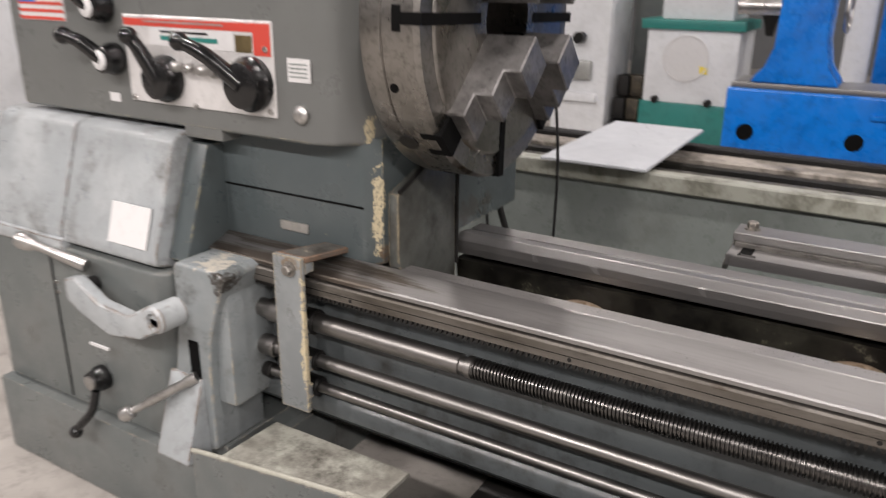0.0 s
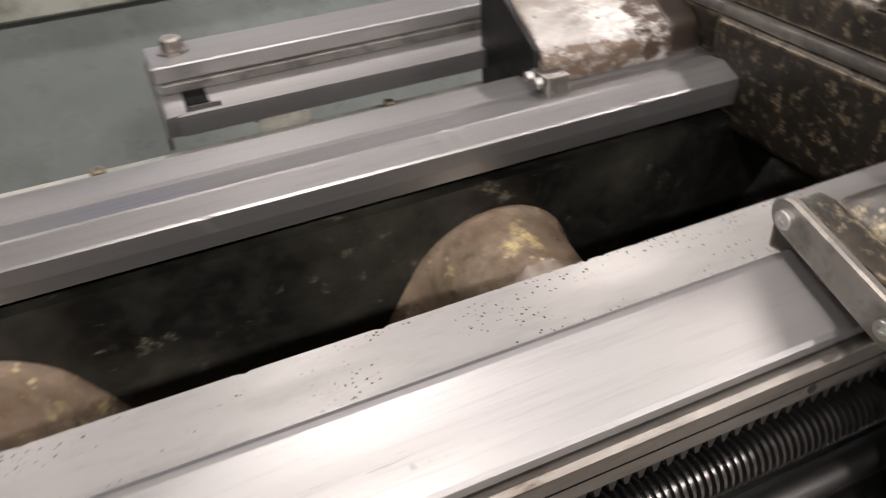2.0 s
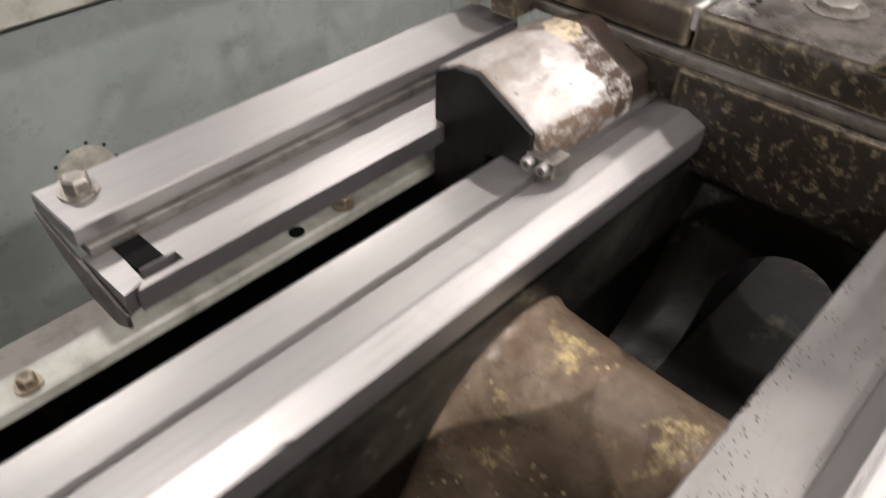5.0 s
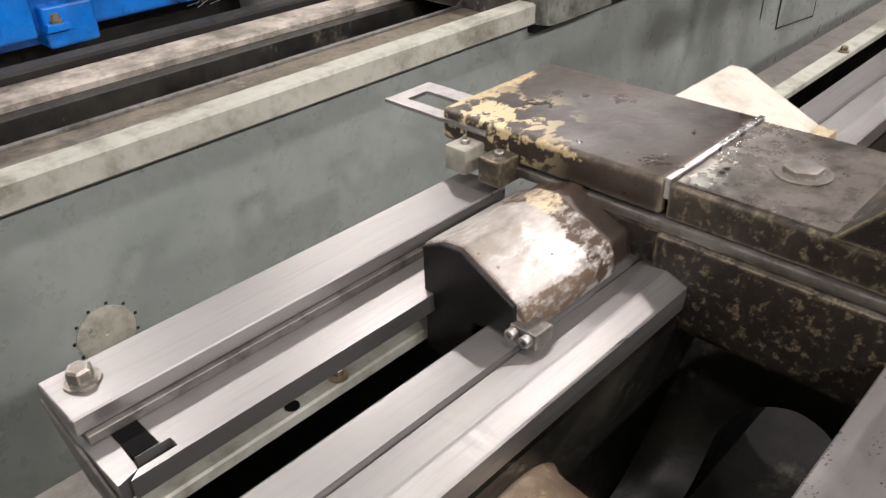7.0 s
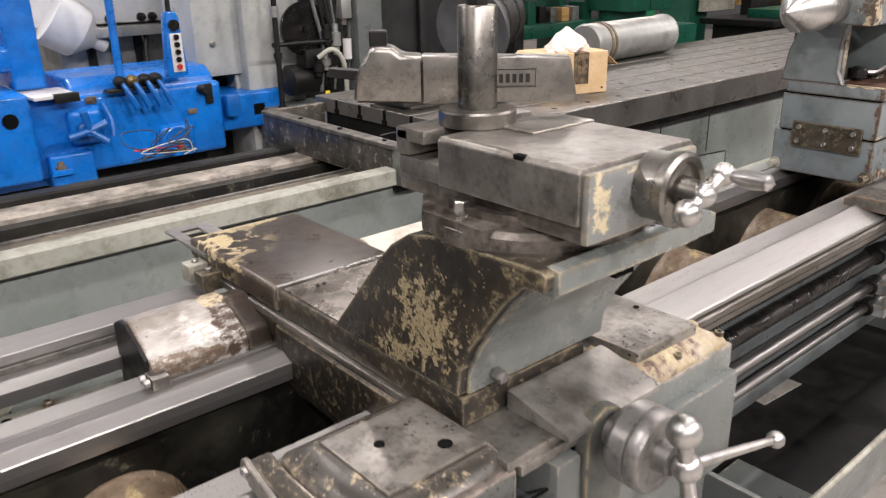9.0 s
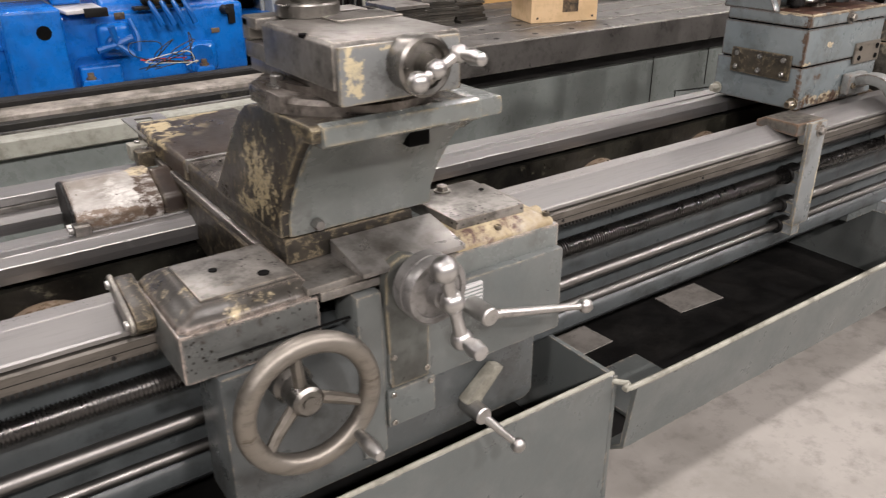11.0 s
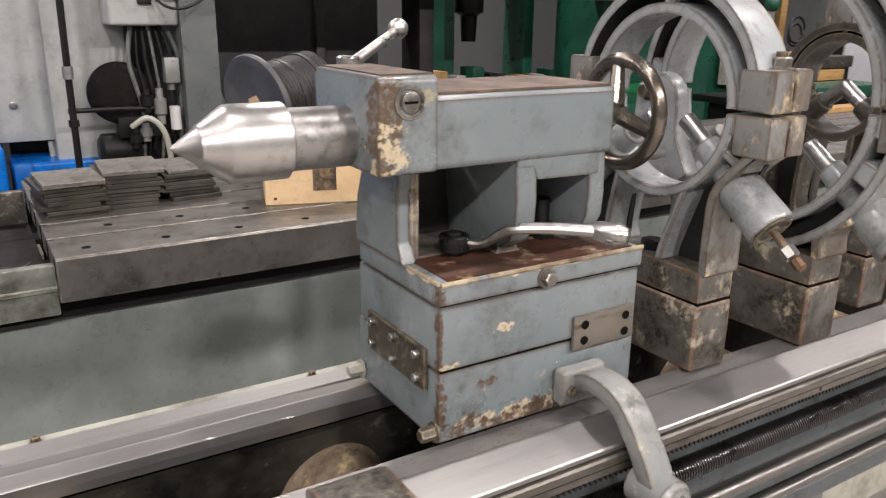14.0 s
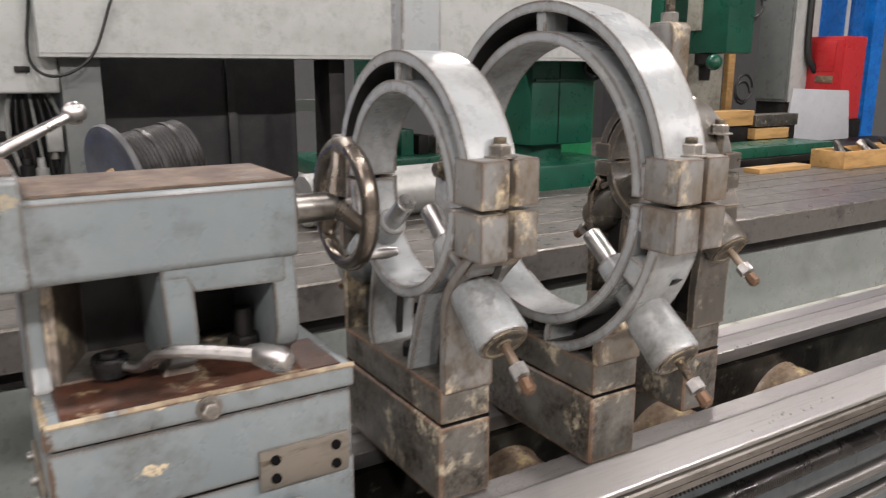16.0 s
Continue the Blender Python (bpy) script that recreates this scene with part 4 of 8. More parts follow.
def rib_mesh(arch):
    """A cross girder: a rounded crest with spreading flanks that swells where it meets the walls, and an arched opening through it."""
    bm = B()
    rows = []
    for y in (1.455, 1.475, 1.50, 1.55, 1.60, 1.65, 1.69, 1.715, 1.735, 1.75, 1.765, 1.785):
        back = min(max((y - 1.58) / 0.15, 0.0), 1.0)
        wall = max(0.0, (y - 1.735) / 0.05, (1.475 - y) / 0.02)
        rad = 0.066 + 0.034 * back + 0.05 * wall * wall
        top = 0.686 + 0.022 * wall * wall
        row = []
        for i in range(13):
            a = math.radians(22 + 136 * i / 12)
            row.append((rad * math.cos(a), top - rad + rad * math.sin(a)))
        low = []
        for v, spread in ((0.50, 0.03), (0.45, 0.055), (0.41, 0.09), (0.385, 0.13), (0.37, 0.20)):
            low.append((rad * 0.93 + spread, v))
        prof = low[::-1] + row + [(-u, v) for u, v in low]
        rows.append([bm.verts.new((u, y, v)) for u, v in prof])
    for a, b in zip(rows, rows[1:]):
        for i in range(len(a)):
            k = (i + 1) % len(a)
            bm.faces.new((a[i], a[k], b[k], b[i]))
    bm.faces.new(rows[0]), bm.faces.new(rows[-1][::-1])
    bmesh.ops.recalc_face_normals(bm, faces=bm.faces[:])
    rib = new("rib_blank", mesh_of("rib_blank", bm, "rib"))
    cut = new("rib_cutter", mesh_of("rib_cutter", prism([(1.60 + arch * math.cos(math.radians(q)), 0.46 + arch * math.sin(math.radians(q))) for q in range(0, 181, 12)] + [(1.60 - arch, 0.27), (1.60 + arch, 0.27)], "x", -0.6, 0.6), "rib"))
    cutter = rib.modifiers.new("opening", "BOOLEAN")
    cutter.object, cutter.operation, cutter.solver = cut, "DIFFERENCE", "EXACT"
    bpy.context.view_layer.update()
    me = bpy.data.meshes.new_from_object(rib.evaluated_get(bpy.context.evaluated_depsgraph_get()))
    bpy.data.objects.remove(rib)
    bpy.data.objects.remove(cut)
    me.polygons.foreach_set("use_smooth", [True] * len(me.polygons))
    me.set_sharp_from_angle(angle=radians(35))
    return me


rib_me = rib_mesh(0.075)
# The rib under the carriage borrows the oily black to stand for shade.
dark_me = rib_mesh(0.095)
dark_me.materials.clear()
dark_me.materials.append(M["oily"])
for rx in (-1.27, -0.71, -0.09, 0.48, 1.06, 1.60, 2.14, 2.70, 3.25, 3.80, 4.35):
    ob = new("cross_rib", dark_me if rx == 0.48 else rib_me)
    ob.parent, ob.location, ob["label"] = bed, (rx, 0, 0), "worn brown arched cross rib with yellow paint left" if rx != 0.48 else "black cross rib with the carriage's shade in its colour"

# rack under the front way, with its teeth
rack = part("rack", prism([(1.333, 0.787), (1.309, 0.787), (1.305, 0.783), (1.305, 0.752), (1.333, 0.752)], "x", -1.45, X1), "rack_face", bed, "dull brownish steel rack strip")
tv, tf = [], []
pitch, tx = 0.01257, -1.42
while tx < 5.4:
    k = len(tv)
    for y in (1.306, 1.332):
        tv += [(tx, y, 0.7525), (tx + 0.0030, y, 0.7410), (tx + 0.0060, y, 0.7410), (tx + 0.0090, y, 0.7525)]
    tf += [(k, k + 1, k + 2, k + 3), (k + 7, k + 6, k + 5, k + 4), (k, k + 4, k + 5, k + 1), (k + 1, k + 5, k + 6, k + 2), (k + 2, k + 6, k + 7, k + 3)]
    tx += pitch
part("rack_seam", box(-1.45, X1, 1.3045, 1.3055, 0.7665, 0.7678), "hole", rack)
tooth_me = bpy.data.meshes.new("rack_teeth")
tooth_me.from_pydata(tv, [], tf)
tooth_me.materials.append(M["rack"])
teeth = tagged(new("rack_teeth", tooth_me), kind="stuff")
teeth.parent = rack
part("rack_backing", box(-1.45, X1, 1.3685, 1.3715, 0.62, 0.749), "bed_paint", bed, "blue-grey painted bed side")
for i in range(14):
    hx = -1.10 + i * 0.53
    hole = part("rack_screw", cyl((hx, 1.308, 0.7605), (hx, 1.3044, 0.7605), 0.0045, seg=12), "dark", rack)

# lead screw with a real thread, and the two rods below it
SC_Y, SC_Z = 1.334, 0.666
sv, sf = [], []
seg, prof = 16, [(0.0, 0.0245), (0.38, 0.0245), (0.54, 0.0200), (0.86, 0.0200)]
turns = int((5.2 + 0.80) / 0.0078)
for k in range(turns):
    for f, r in prof:
        for j in range(seg):
            a = 2 * math.pi * j / seg
            sv.append((-0.80 + (k + f + j / seg) * 0.0078, SC_Y + r * math.cos(a), SC_Z + r * math.sin(a)))
ringn = turns * len(prof)
for k in range(ringn - 1):
    for j in range(seg - 1):
        a = k * seg + j
        sf.append((a, a + 1, a + seg + 1, a + seg))
    a = k * seg + seg - 1
    nxt = (k + 4) * seg  # the helix closes one pitch further on
    if k + 5 < ringn:
        sf.append((a, nxt, nxt + seg, a + seg))
screw_me = bpy.data.meshes.new("lead_screw")
screw_me.from_pydata(sv, [], sf)
screw_me.materials.append(M["screw"])
screw_me.polygons.foreach_set("use_smooth", [True] * len(screw_me.polygons))
screw_me.set_sharp_from_angle(angle=radians(40))
screw = new("lead_screw", screw_me)
screw.parent, screw["label"] = bed, "oily threaded steel lead screw"
part("plain_end", revolve((-1.47, SC_Y, SC_Z), (0, SC_Y, SC_Z), [(0, 0.0235), (0.10, 0.0235), (0.10, 0.030), (0.16, 0.030), (0.165, 0.024), (0.645, 0.024), (0.648, 0.020), (0.66, 0.020), (0.663, 0.025), (0.675, 0.025), (0.68, 0.020), (0.70, 0.020)], 28), "rod", screw)
part("core", cyl((-0.82, SC_Y, SC_Z), (5.6, SC_Y, SC_Z), 0.0198, seg=16), "screw", screw)


def keyed_rod(z, r, y=SC_Y):
    """A rod with a keyway along its front."""
    out = []
    for i in range(22):
        a = 2 * math.pi * i / 22
        rr = r * (0.72 if i in (14, 15) else 1.0)
        out.append((y + rr * math.cos(a), z + rr * math.sin(a)))
    return prism(out, "x", -1.47, 5.6)


feed = part("feed_rod", keyed_rod(0.563, 0.0175), "rod", bed, "bright keyed feed rod")
part("coupling", cyl((-1.46, SC_Y, 0.563), (-1.36, SC_Y, 0.563), 0.027, ch=0.003), "rod", feed)
ctrl = part("control_rod", cyl((-1.47, SC_Y, 0.491), (5.6, SC_Y, 0.491), 0.0135, seg=16), "rod", bed)
part("coupling", cyl((-1.46, SC_Y, 0.491), (-1.38, SC_Y, 0.491), 0.020, ch=0.003), "dark", ctrl)


def rod_hanger(x, z0, paint, block):
    """A flat strap that holds the screw and the rods, with its clamp on the way."""
    s = thing("rod_hanger", "chipped grey steel strap hanging over the lathe rods", "bracket", "rod hangers")
    w = 0.043
    part("strap", box(x - w, x + w, 1.266, 1.279, z0, 0.852, 0.004), paint, s)
    if block:
        part("clamp", prism([(1.285, 0.812), (1.425, 0.818), (1.425, 0.838), (1.40, 0.851), (1.285, 0.851)], "x", x - 0.085, x + 0.05, 0.003), "rest_edge", s, "scuffed brown clamp on the way")
        part("hook", box(x - w, x + w, 1.279, 1.303, 0.78, 0.848, 0.003), paint, s)
    else:
        part("hook", box(x - w, x + w, 1.279, 1.311, 0.81, 0.845, 0.003), paint, s)
        part("top_plate", prism([(x - 0.04, 1.279), (x + 0.045, 1.279), (x + 0.085, 1.40), (x + 0.02, 1.40)], "z", 0.838, 0.852, 0.002, 1), "rest_edge", s, "dirty brown plate over the way")
    bolt("bolt", s, (x + 0.008, 1.266, 0.822), (x + 0.008, 1.250, 0.822), 0.013)
    for z in (SC_Z, 0.563, 0.491):
        part("bush", cyl((x - 0.028, SC_Y, z), (x + 0.028, SC_Y, z), 0.031 if z > 0.6 else 0.026, seg=20, ch=0.003), "dark", s)
        part("lug", box(x - 0.02, x + 0.02, 1.278, SC_Y - 0.02, z - 0.018, z + 0.018), paint, s)
    return s


rod_hanger(-1.25, 0.455, "strap_paint", False)
rod_hanger(2.035, 0.515, "strap_paint", True)

# chip tray, base and leg
tray = thing("chip_tray", "long grey steel chip tray, worn rim, black dirty inside", "chip tray")
part("front_panel", prism([(1.075, 0.385), (1.062, 0.385), (1.085, 0.185), (1.16, 0.13), (1.17, 0.14), (1.098, 0.19)], "x", 1.07, 2.685), "grey", tray)
part("floor", box(1.07, 2.685, 1.155, 1.9, 0.125, 0.14), "dark", tray)
part("back_panel", box(1.07, 2.675, 1.888, 1.9, 0.14, 0.384), "grey", tray)
part("end_panel", box(2.675, 2.687, 1.07, 1.84, 0.13, 0.384), "grey", tray)
part("rim", tube(bend([(1.02, 1.12, 0.40), (1.06, 1.085, 0.392), (1.12, 1.068, 0.388), (2.0, 1.068, 0.388), (2.60, 1.068, 0.388), (2.68, 1.075, 0.388), (2.684, 1.15, 0.388), (2.684, 1.30, 0.388)], 6), 0.0075, 8), "cream_rail", tray, "rolled rim with the paint worn off")
part("loose_plate", prism([(1.14, 0.0), (1.36, 0.0), (1.38, 0.012), (1.16, 0.012)], "x", 0.0, 0.26, 0.002), "grey", tray).location = (1.22, 0.03, 0.142)

for pts in ([(1.828, 1.634), (2.042, 1.63), (2.037, 1.493), (1.821, 1.51)], [(1.249, 1.643), (1.48, 1.644), (1.489, 1.515), (1.279, 1.51)]):
    solo("steel_scrap", prism(pts, "z", 0.1402, 0.1445, 0.0012, 1), "scrap", "dusty pale offcut lying on the floor of the chip tray", "offcut", "offcuts")

base = thing("base_cabinet", "grey steel base cabinet under the lathe with worn rim", "cabinet")
part("front_panel", prism([(-1.45, 0.0), (-1.45, 0.352), (-1.40, 0.360), (-1.05, 0.403), (-0.93, 0.415), (-0.80, 0.418), (1.03, 0.418), (1.03, 0.0)], "y", 1.105, 1.12, 0.002, 1), "grey", base)
part("end_panel", box(1.03, 1.045, 1.105, 1.9, 0.0, 0.41, 0.003), "grey", base)
part("rim", tube(bend([(-1.45, 1.11, 0.354), (-1.40, 1.11, 0.362), (-1.05, 1.11, 0.405), (-0.93, 1.11, 0.417), (-0.80, 1.11, 0.42), (1.03, 1.11, 0.42)], 4), 0.006, 8), "cream_rail", base, "worn pale rim")
part("sump", box(-0.93, 1.03, 1.12, 1.9, 0.10, 0.12), "dark", base)
part("shelf", prism([(-1.395, 1.122), (-0.965, 1.122), (-0.962, 1.335), (-1.385, 1.335)], "z", 0.325, 0.338, 0.002, 1), "shelf_paint", base, "scuffed pale drip shelf")
part("back_panel", box(-1.45, 1.03, 1.9, 1.915, 0.0, 0.41), "grey", base)
part("left_box", box(-2.42, -1.45, 1.22, 2.05, 0.0, 0.30, 0.006), "grey", base)
leg = thing("bed_leg", "grey cast leg that carries the end of the lathe bed", "bed leg")
part("pedestal", prism([(2.71, 0.415), (3.04, 0.415), (3.035, 0.385), (2.985, 0.34), (2.945, 0.27), (2.925, 0.18), (2.93, 0.10), (2.955, 0.04), (2.955, 0.03), (2.71, 0.03)], "y", 1.09, 1.88, 0.006), "grey_light", leg)
part("pad", box(2.74, 3.0, 1.06, 1.22, 0.0, 0.03, 0.006), "dark", leg)
part("foot_block", box(2.80, 2.99, 1.045, 1.088, 0.0, 0.062, 0.006), "side_dirty", leg, "dirty levelling block")
part("rear_pad", box(2.72, 2.97, 1.76, 1.88, 0.0, 0.03, 0.006), "dark", leg)
part("saddle_block", box(2.5, 3.3, 1.345, 1.86, 0.38, 0.43), "grey", leg)
leg2 = copy_thing(leg, Matrix.Translation((2.6, 0, 0)))
part("skirt", box(3.05, 5.3, 1.37, 1.39, 0.28, 0.40), "cream_rail", leg, "pale strip under the bed")

# ---------------------------------------------------------------- headstock
head = thing("lathe_headstock", "grey painted lathe headstock with black levers and scale plate", "headstock")
part("lower_casting", prism([(-1.56, 1.39), (-1.12, 1.39), (-1.085, 1.42), (-1.07, 1.70), (-1.07, 2.08), (-1.9, 2.08), (-1.9, 1.45)], "z", 0.815, 1.115, 0.008), "head_lower", head)
part("joint", prism([(-1.555, 1.3875), (-1.12, 1.3875), (-1.12, 1.40), (-1.555, 1.40)], "z", 0.953, 0.957), "hole", head)
part("upper_casting", prism([(-2.28, 1.33), (-1.215, 1.33), (-1.16, 1.345), (-1.105, 1.40), (-1.075, 1.50), (-1.07, 2.10), (-2.28, 2.10)], "z", 1.098, 1.86, 0.014, 3), "head_paint", head)
part("belly", box(-1.62, -1.49, 1.332, 1.395, 1.075, 1.11, 0.004), "head_paint", head)
part("spindle_nose", revolve((-1.09, AX_Y, AX_Z), (0, AX_Y, AX_Z), [(0, 0.22), (0.04, 0.22), (0.05, 0.21), (0.07, 0.21)], 48), "dark", head)
part("side_cover", prism([(1.435, 0.81), (1.435, 0.985), (1.64, 1.06), (1.69, 1.04), (1.70, 0.70), (1.52, 0.70)], "x", -1.085, -1.055, 0.006), "side_dirty", head, "worn dirty cover below the chuck")
part("cover_seam", tube(bend([(-1.054, 1.44, 0.99), (-1.054, 1.64, 1.064), (-1.054, 1.695, 1.045), (-1.054, 1.70, 0.9), (-1.054, 1.70, 0.74)], 4), 0.006, 6), "dark", head)
part("oil_tab", box(-1.375, -1.285, 1.386, 1.391, 0.862, 0.888, 0.002, 1), "chrome", head, "small bright name tab")
# the scale plate and its levers
FY = 1.33
plate = part("scale_plate", box(-1.795, -1.305, FY - 0.006, FY + 0.001, 1.150, 1.360, 0.002, 1), "plate_white", head, "silver scale plate with a red band")
part("red_band", prism([(-1.79, 1.352), (-1.31, 1.354), (-1.31, 1.285), (-1.36, 1.285), (-1.36, 1.335), (-1.79, 1.335)], "y", FY - 0.0075, FY - 0.005), "red", plate)
part("white_panel", box(-1.70, -1.42, FY - 0.0075, FY - 0.005, 1.29, 1.333), "paper", plate)
part("gold_mark", box(-1.415, -1.365, FY - 0.0075, FY - 0.005, 1.29, 1.327), "brass", plate)
part("text_bar", box(-1.66, -1.47, FY - 0.009, FY - 0.007, 1.305, 1.315), "teal", plate)
part("text_bar", box(-1.66, -1.50, FY - 0.009, FY - 0.007, 1.322, 1.327), "black", plate)
part("text_bar", box(-1.72, -1.45, FY - 0.008, FY - 0.005, 1.344, 1.348), "galv", plate)
for sx, sz in ((-1.78, 1.16), (-1.32, 1.165), (-1.325, 1.30), (-1.56, 1.155)):
    round_bolt("screw", plate, (sx, FY - 0.005, sz), (sx, FY - 0.011, sz), 0.007)
for i in range(4):
    bx = -1.605 + i * 0.044
    part("bright_stop", revolve((bx, FY - 0.005, 1.246 - i * 0.002), (bx, 0, 1.246), [(0, 0.013), (0.02, 0.013), (0.028, 0.008), (0.028, 0)], 12), "chrome", plate)


def gear_lever(x, z, hub, tip, white):
    """A black selector: a stepped hub, a bent arm and a knob; some with a pale cap."""
    lv = part("gear_lever", revolve((x, FY - 0.004, z), (x, 0, z), [(0, hub), (0.018, hub), (0.03, hub * 0.85), (0.045, hub * 0.82), (0.05, hub * 0.6), (0.05, 0)], 28), "black", head, "black selector lever")
    y = FY - 0.04
    mid = ((x * 0.45 + tip[0] * 0.55), y - 0.02, (z * 0.45 + tip[1] * 0.55) + 0.012)
    part("arm", tube(bend([(x, y, z), mid, (tip[0], y - 0.03, tip[1])], 6), 0.021, 12, r_end=0.015), "black", lv)
    bm = B()
    bm_ball(bm, (tip[0], y - 0.032, tip[1]), 0.022)
    part("knob", bm, "black", lv)
    if white:
        part("cap", revolve((x, FY - 0.05, z), (x, 0, z), [(0, hub * 0.62), (0.006, hub * 0.62), (0.009, hub * 0.5), (0.009, 0)], 20), "paper", lv, "pale round cap")
    return lv


gear_lever(-1.65, 1.214, 0.056, (-1.695, 1.316), False)
gear_lever(-1.37, 1.222, 0.062, (-1.523, 1.312), False)
gear_lever(-1.84, 1.250, 0.040, (-1.945, 1.306), True)
gear_lever(-1.865, 1.376, 0.040, (-1.97, 1.435), True)
part("label_tag", box(-1.268, -1.205, FY - 0.003, FY + 0.001, 1.235, 1.285), "paper", head)
for i in range(4):
    part("text_bar", box(-1.262, -1.212, FY - 0.0045, FY - 0.0025, 1.272 - i * 0.009, 1.275 - i * 0.009), "wall_grey", head)
part("button", revolve((-1.235, FY, 1.165), (-1.235, 0, 1.165), [(0, 0.021), (0.008, 0.021), (0.014, 0.015), (0.016, 0.011), (0.016, 0)], 18), "chrome", head)
part("small_tag", box(-1.885, -1.845, FY - 0.003, FY + 0.001, 1.14, 1.162), "paper", head)
flag = part("striped_sticker", box(-2.225, -2.03, FY - 0.003, FY + 0.001, 1.333, 1.43), "paper", head, "red and white striped sticker with a blue corner")
for i in range(5):
    part("stripe", box(-2.223, -2.032, FY - 0.0045, FY - 0.0025, 1.335 + i * 0.019, 1.343 + i * 0.019), "red", flag)
part("blue_corner", box(-2.223, -2.15, FY - 0.006, FY - 0.004, 1.38, 1.429), "blue", flag)

# ---------------------------------------------------------------- feed gearbox in front of the headstock
gb = thing("feed_gearbox", "pale blue-grey feed gearbox with sloping covers and shift lever", "gearbox")


def slope_cover(xa, xb):
    """The sloping upper cover, thick, with rounded corners."""
    return prism([(1.40, 1.085), (1.325, 1.085), (1.295, 1.07), (1.205, 0.80), (1.205, 0.765), (1.27, 0.745), (1.40, 0.745)], "x", xa, xb, 0.010, 3)


part("cover", slope_cover(-2.36, -2.006), "grey_light", gb, "pale sloping cover")
part("cover", slope_cover(-2.0, -1.625), "grey_light", gb, "pale sloping cover")
part("side_casting", prism([(1.46, 1.06), (1.34, 1.06), (1.24, 0.78), (1.40, 0.74), (1.46, 0.74)], "x", -1.622, -1.555, 0.008), "head_lower", gb)
part("label_sheet", prism([(1.232, 0.905), (1.2005, 0.806), (1.2035, 0.806), (1.2355, 0.905)], "x", -1.80, -1.655), "paper", gb, "white printed sheet")
part("lower_box", prism([(-2.38, 1.20), (-1.63, 1.20), (-1.60, 1.23), (-1.60, 1.60), (-2.38, 1.60)], "z", 0.26, 0.752, 0.014, 3), "grey", gb)
part("seam", box(-2.068, -2.063, 1.197, 1.21, 0.275, 0.735), "hole", gb)
part("left_ledge", box(-2.38, -1.99, 1.19, 1.25, 0.735, 0.775, 0.01), "grey_light", gb)
part("plinth", box(-2.40, -1.42, 1.17, 1.62, 0.0, 0.255, 0.008), "grey", gb)
part("end_bearing", prism([(-1.555, 0.785), (-1.545, 0.80), (-1.40, 0.80), (-1.385, 0.785), (-1.40, 0.745), (-1.425, 0.68), (-1.45, 0.60), (-1.46, 0.50), (-1.46, 0.30), (-1.585, 0.26), (-1.585, 0.50), (-1.555, 0.66)], "y", 1.195, 1.37, 0.010, 3), "bracket_paint", gb, "pale end bearing bracket")
part("bearing_back", box(-1.47, -1.405, 1.22, 1.38, 0.43, 0.79, 0.012), "bracket_paint", gb)
part("slot", box(-1.525, -1.490, 1.192, 1.20, 0.47, 0.60, 0.003), "hole", gb)
arm = part("shift_arm", prism([(-1.90, 0.705), (-1.86, 0.715), (-1.77, 0.665), (-1.66, 0.655), (-1.58, 0.70), (-1.53, 0.705), (-1.525, 0.655), (-1.555, 0.635), (-1.62, 0.60), (-1.74, 0.58), (-1.84, 0.615), (-1.90, 0.645)], "y", 1.125, 1.165, 0.010, 3), "grey_light", gb, "pale curved shift arm")
part("pivot", revolve((-1.552, 1.195, 0.672), (-1.552, 0, 0.672), [(0, 0.036), (0.07, 0.036), (0.078, 0.028), (0.078, 0.02), (0.07, 0.018), (0.07, 0)], 24), "grey_light", arm)
part("hub", cyl((-1.87, 1.20, 0.675), (-1.87, 1.15, 0.675), 0.022, ch=0.003), "dark", arm)
knobp = B()
bm_revolve(knobp, (-1.86, 1.17, 0.735), (-2.03, 1.10, 0.80), [(0, 0.017), (0.09, 0.014), (0.10, 0.011), (0.14, 0.013), (0.155, 0.022), (0.18, 0.025), (0.195, 0.019), (0.195, 0)], 18)
part("plunger", knobp, "chrome", gb, "bright plunger knob")
pull = B()
bm_revolve(pull, (-1.50, 1.19, 0.505), (-1.72, 1.06, 0.36), [(0, 0.015), (0.03, 0.015), (0.035, 0.012), (0.15, 0.013), (0.155, 0.010), (0.20, 0.010), (0.205, 0.019), (0.225, 0.021), (0.235, 0.016), (0.235, 0)], 16)
part("pull_lever", pull, "chrome", gb, "bright pull lever in the slot")
part("guide_plate", prism([(1.19, 0.50), (1.20, 0.50), (1.20, 0.28), (1.12, 0.285), (1.12, 0.295)], "x", -1.60, -1.485, 0.004), "grey_light", gb)
part("guide_rib", prism([(1.19, 0.47), (1.20, 0.47), (1.20, 0.28), (1.13, 0.29)], "x", -1.552, -1.54), "grey_light", gb)
lv = part("selector", revolve((-1.90, 1.20, 0.385), (-1.90, 0, 0.385), [(0, 0.036), (0.02, 0.036), (0.03, 0.03), (0.045, 0.028), (0.045, 0)], 24), "black", gb, "black selector knob")
part("cap", revolve((-1.90, 1.155, 0.385), (-1.90, 0, 0.385), [(0, 0.021), (0.006, 0.021), (0.008, 0.017), (0.008, 0)], 18), "chrome", lv)
part("arm", tube(bend([(-1.89, 1.16, 0.36), (-1.90, 1.145, 0.30), (-1.955, 1.13, 0.235)], 5), 0.012, 10), "black", lv)
kb = B()
bm_ball(kb, (-1.963, 1.127, 0.222), 0.019)
part("knob", kb, "black", lv)
part("pointer_mark", box(-1.94, -1.86, 1.196, 1.201, 0.475, 0.483), "paper", gb)
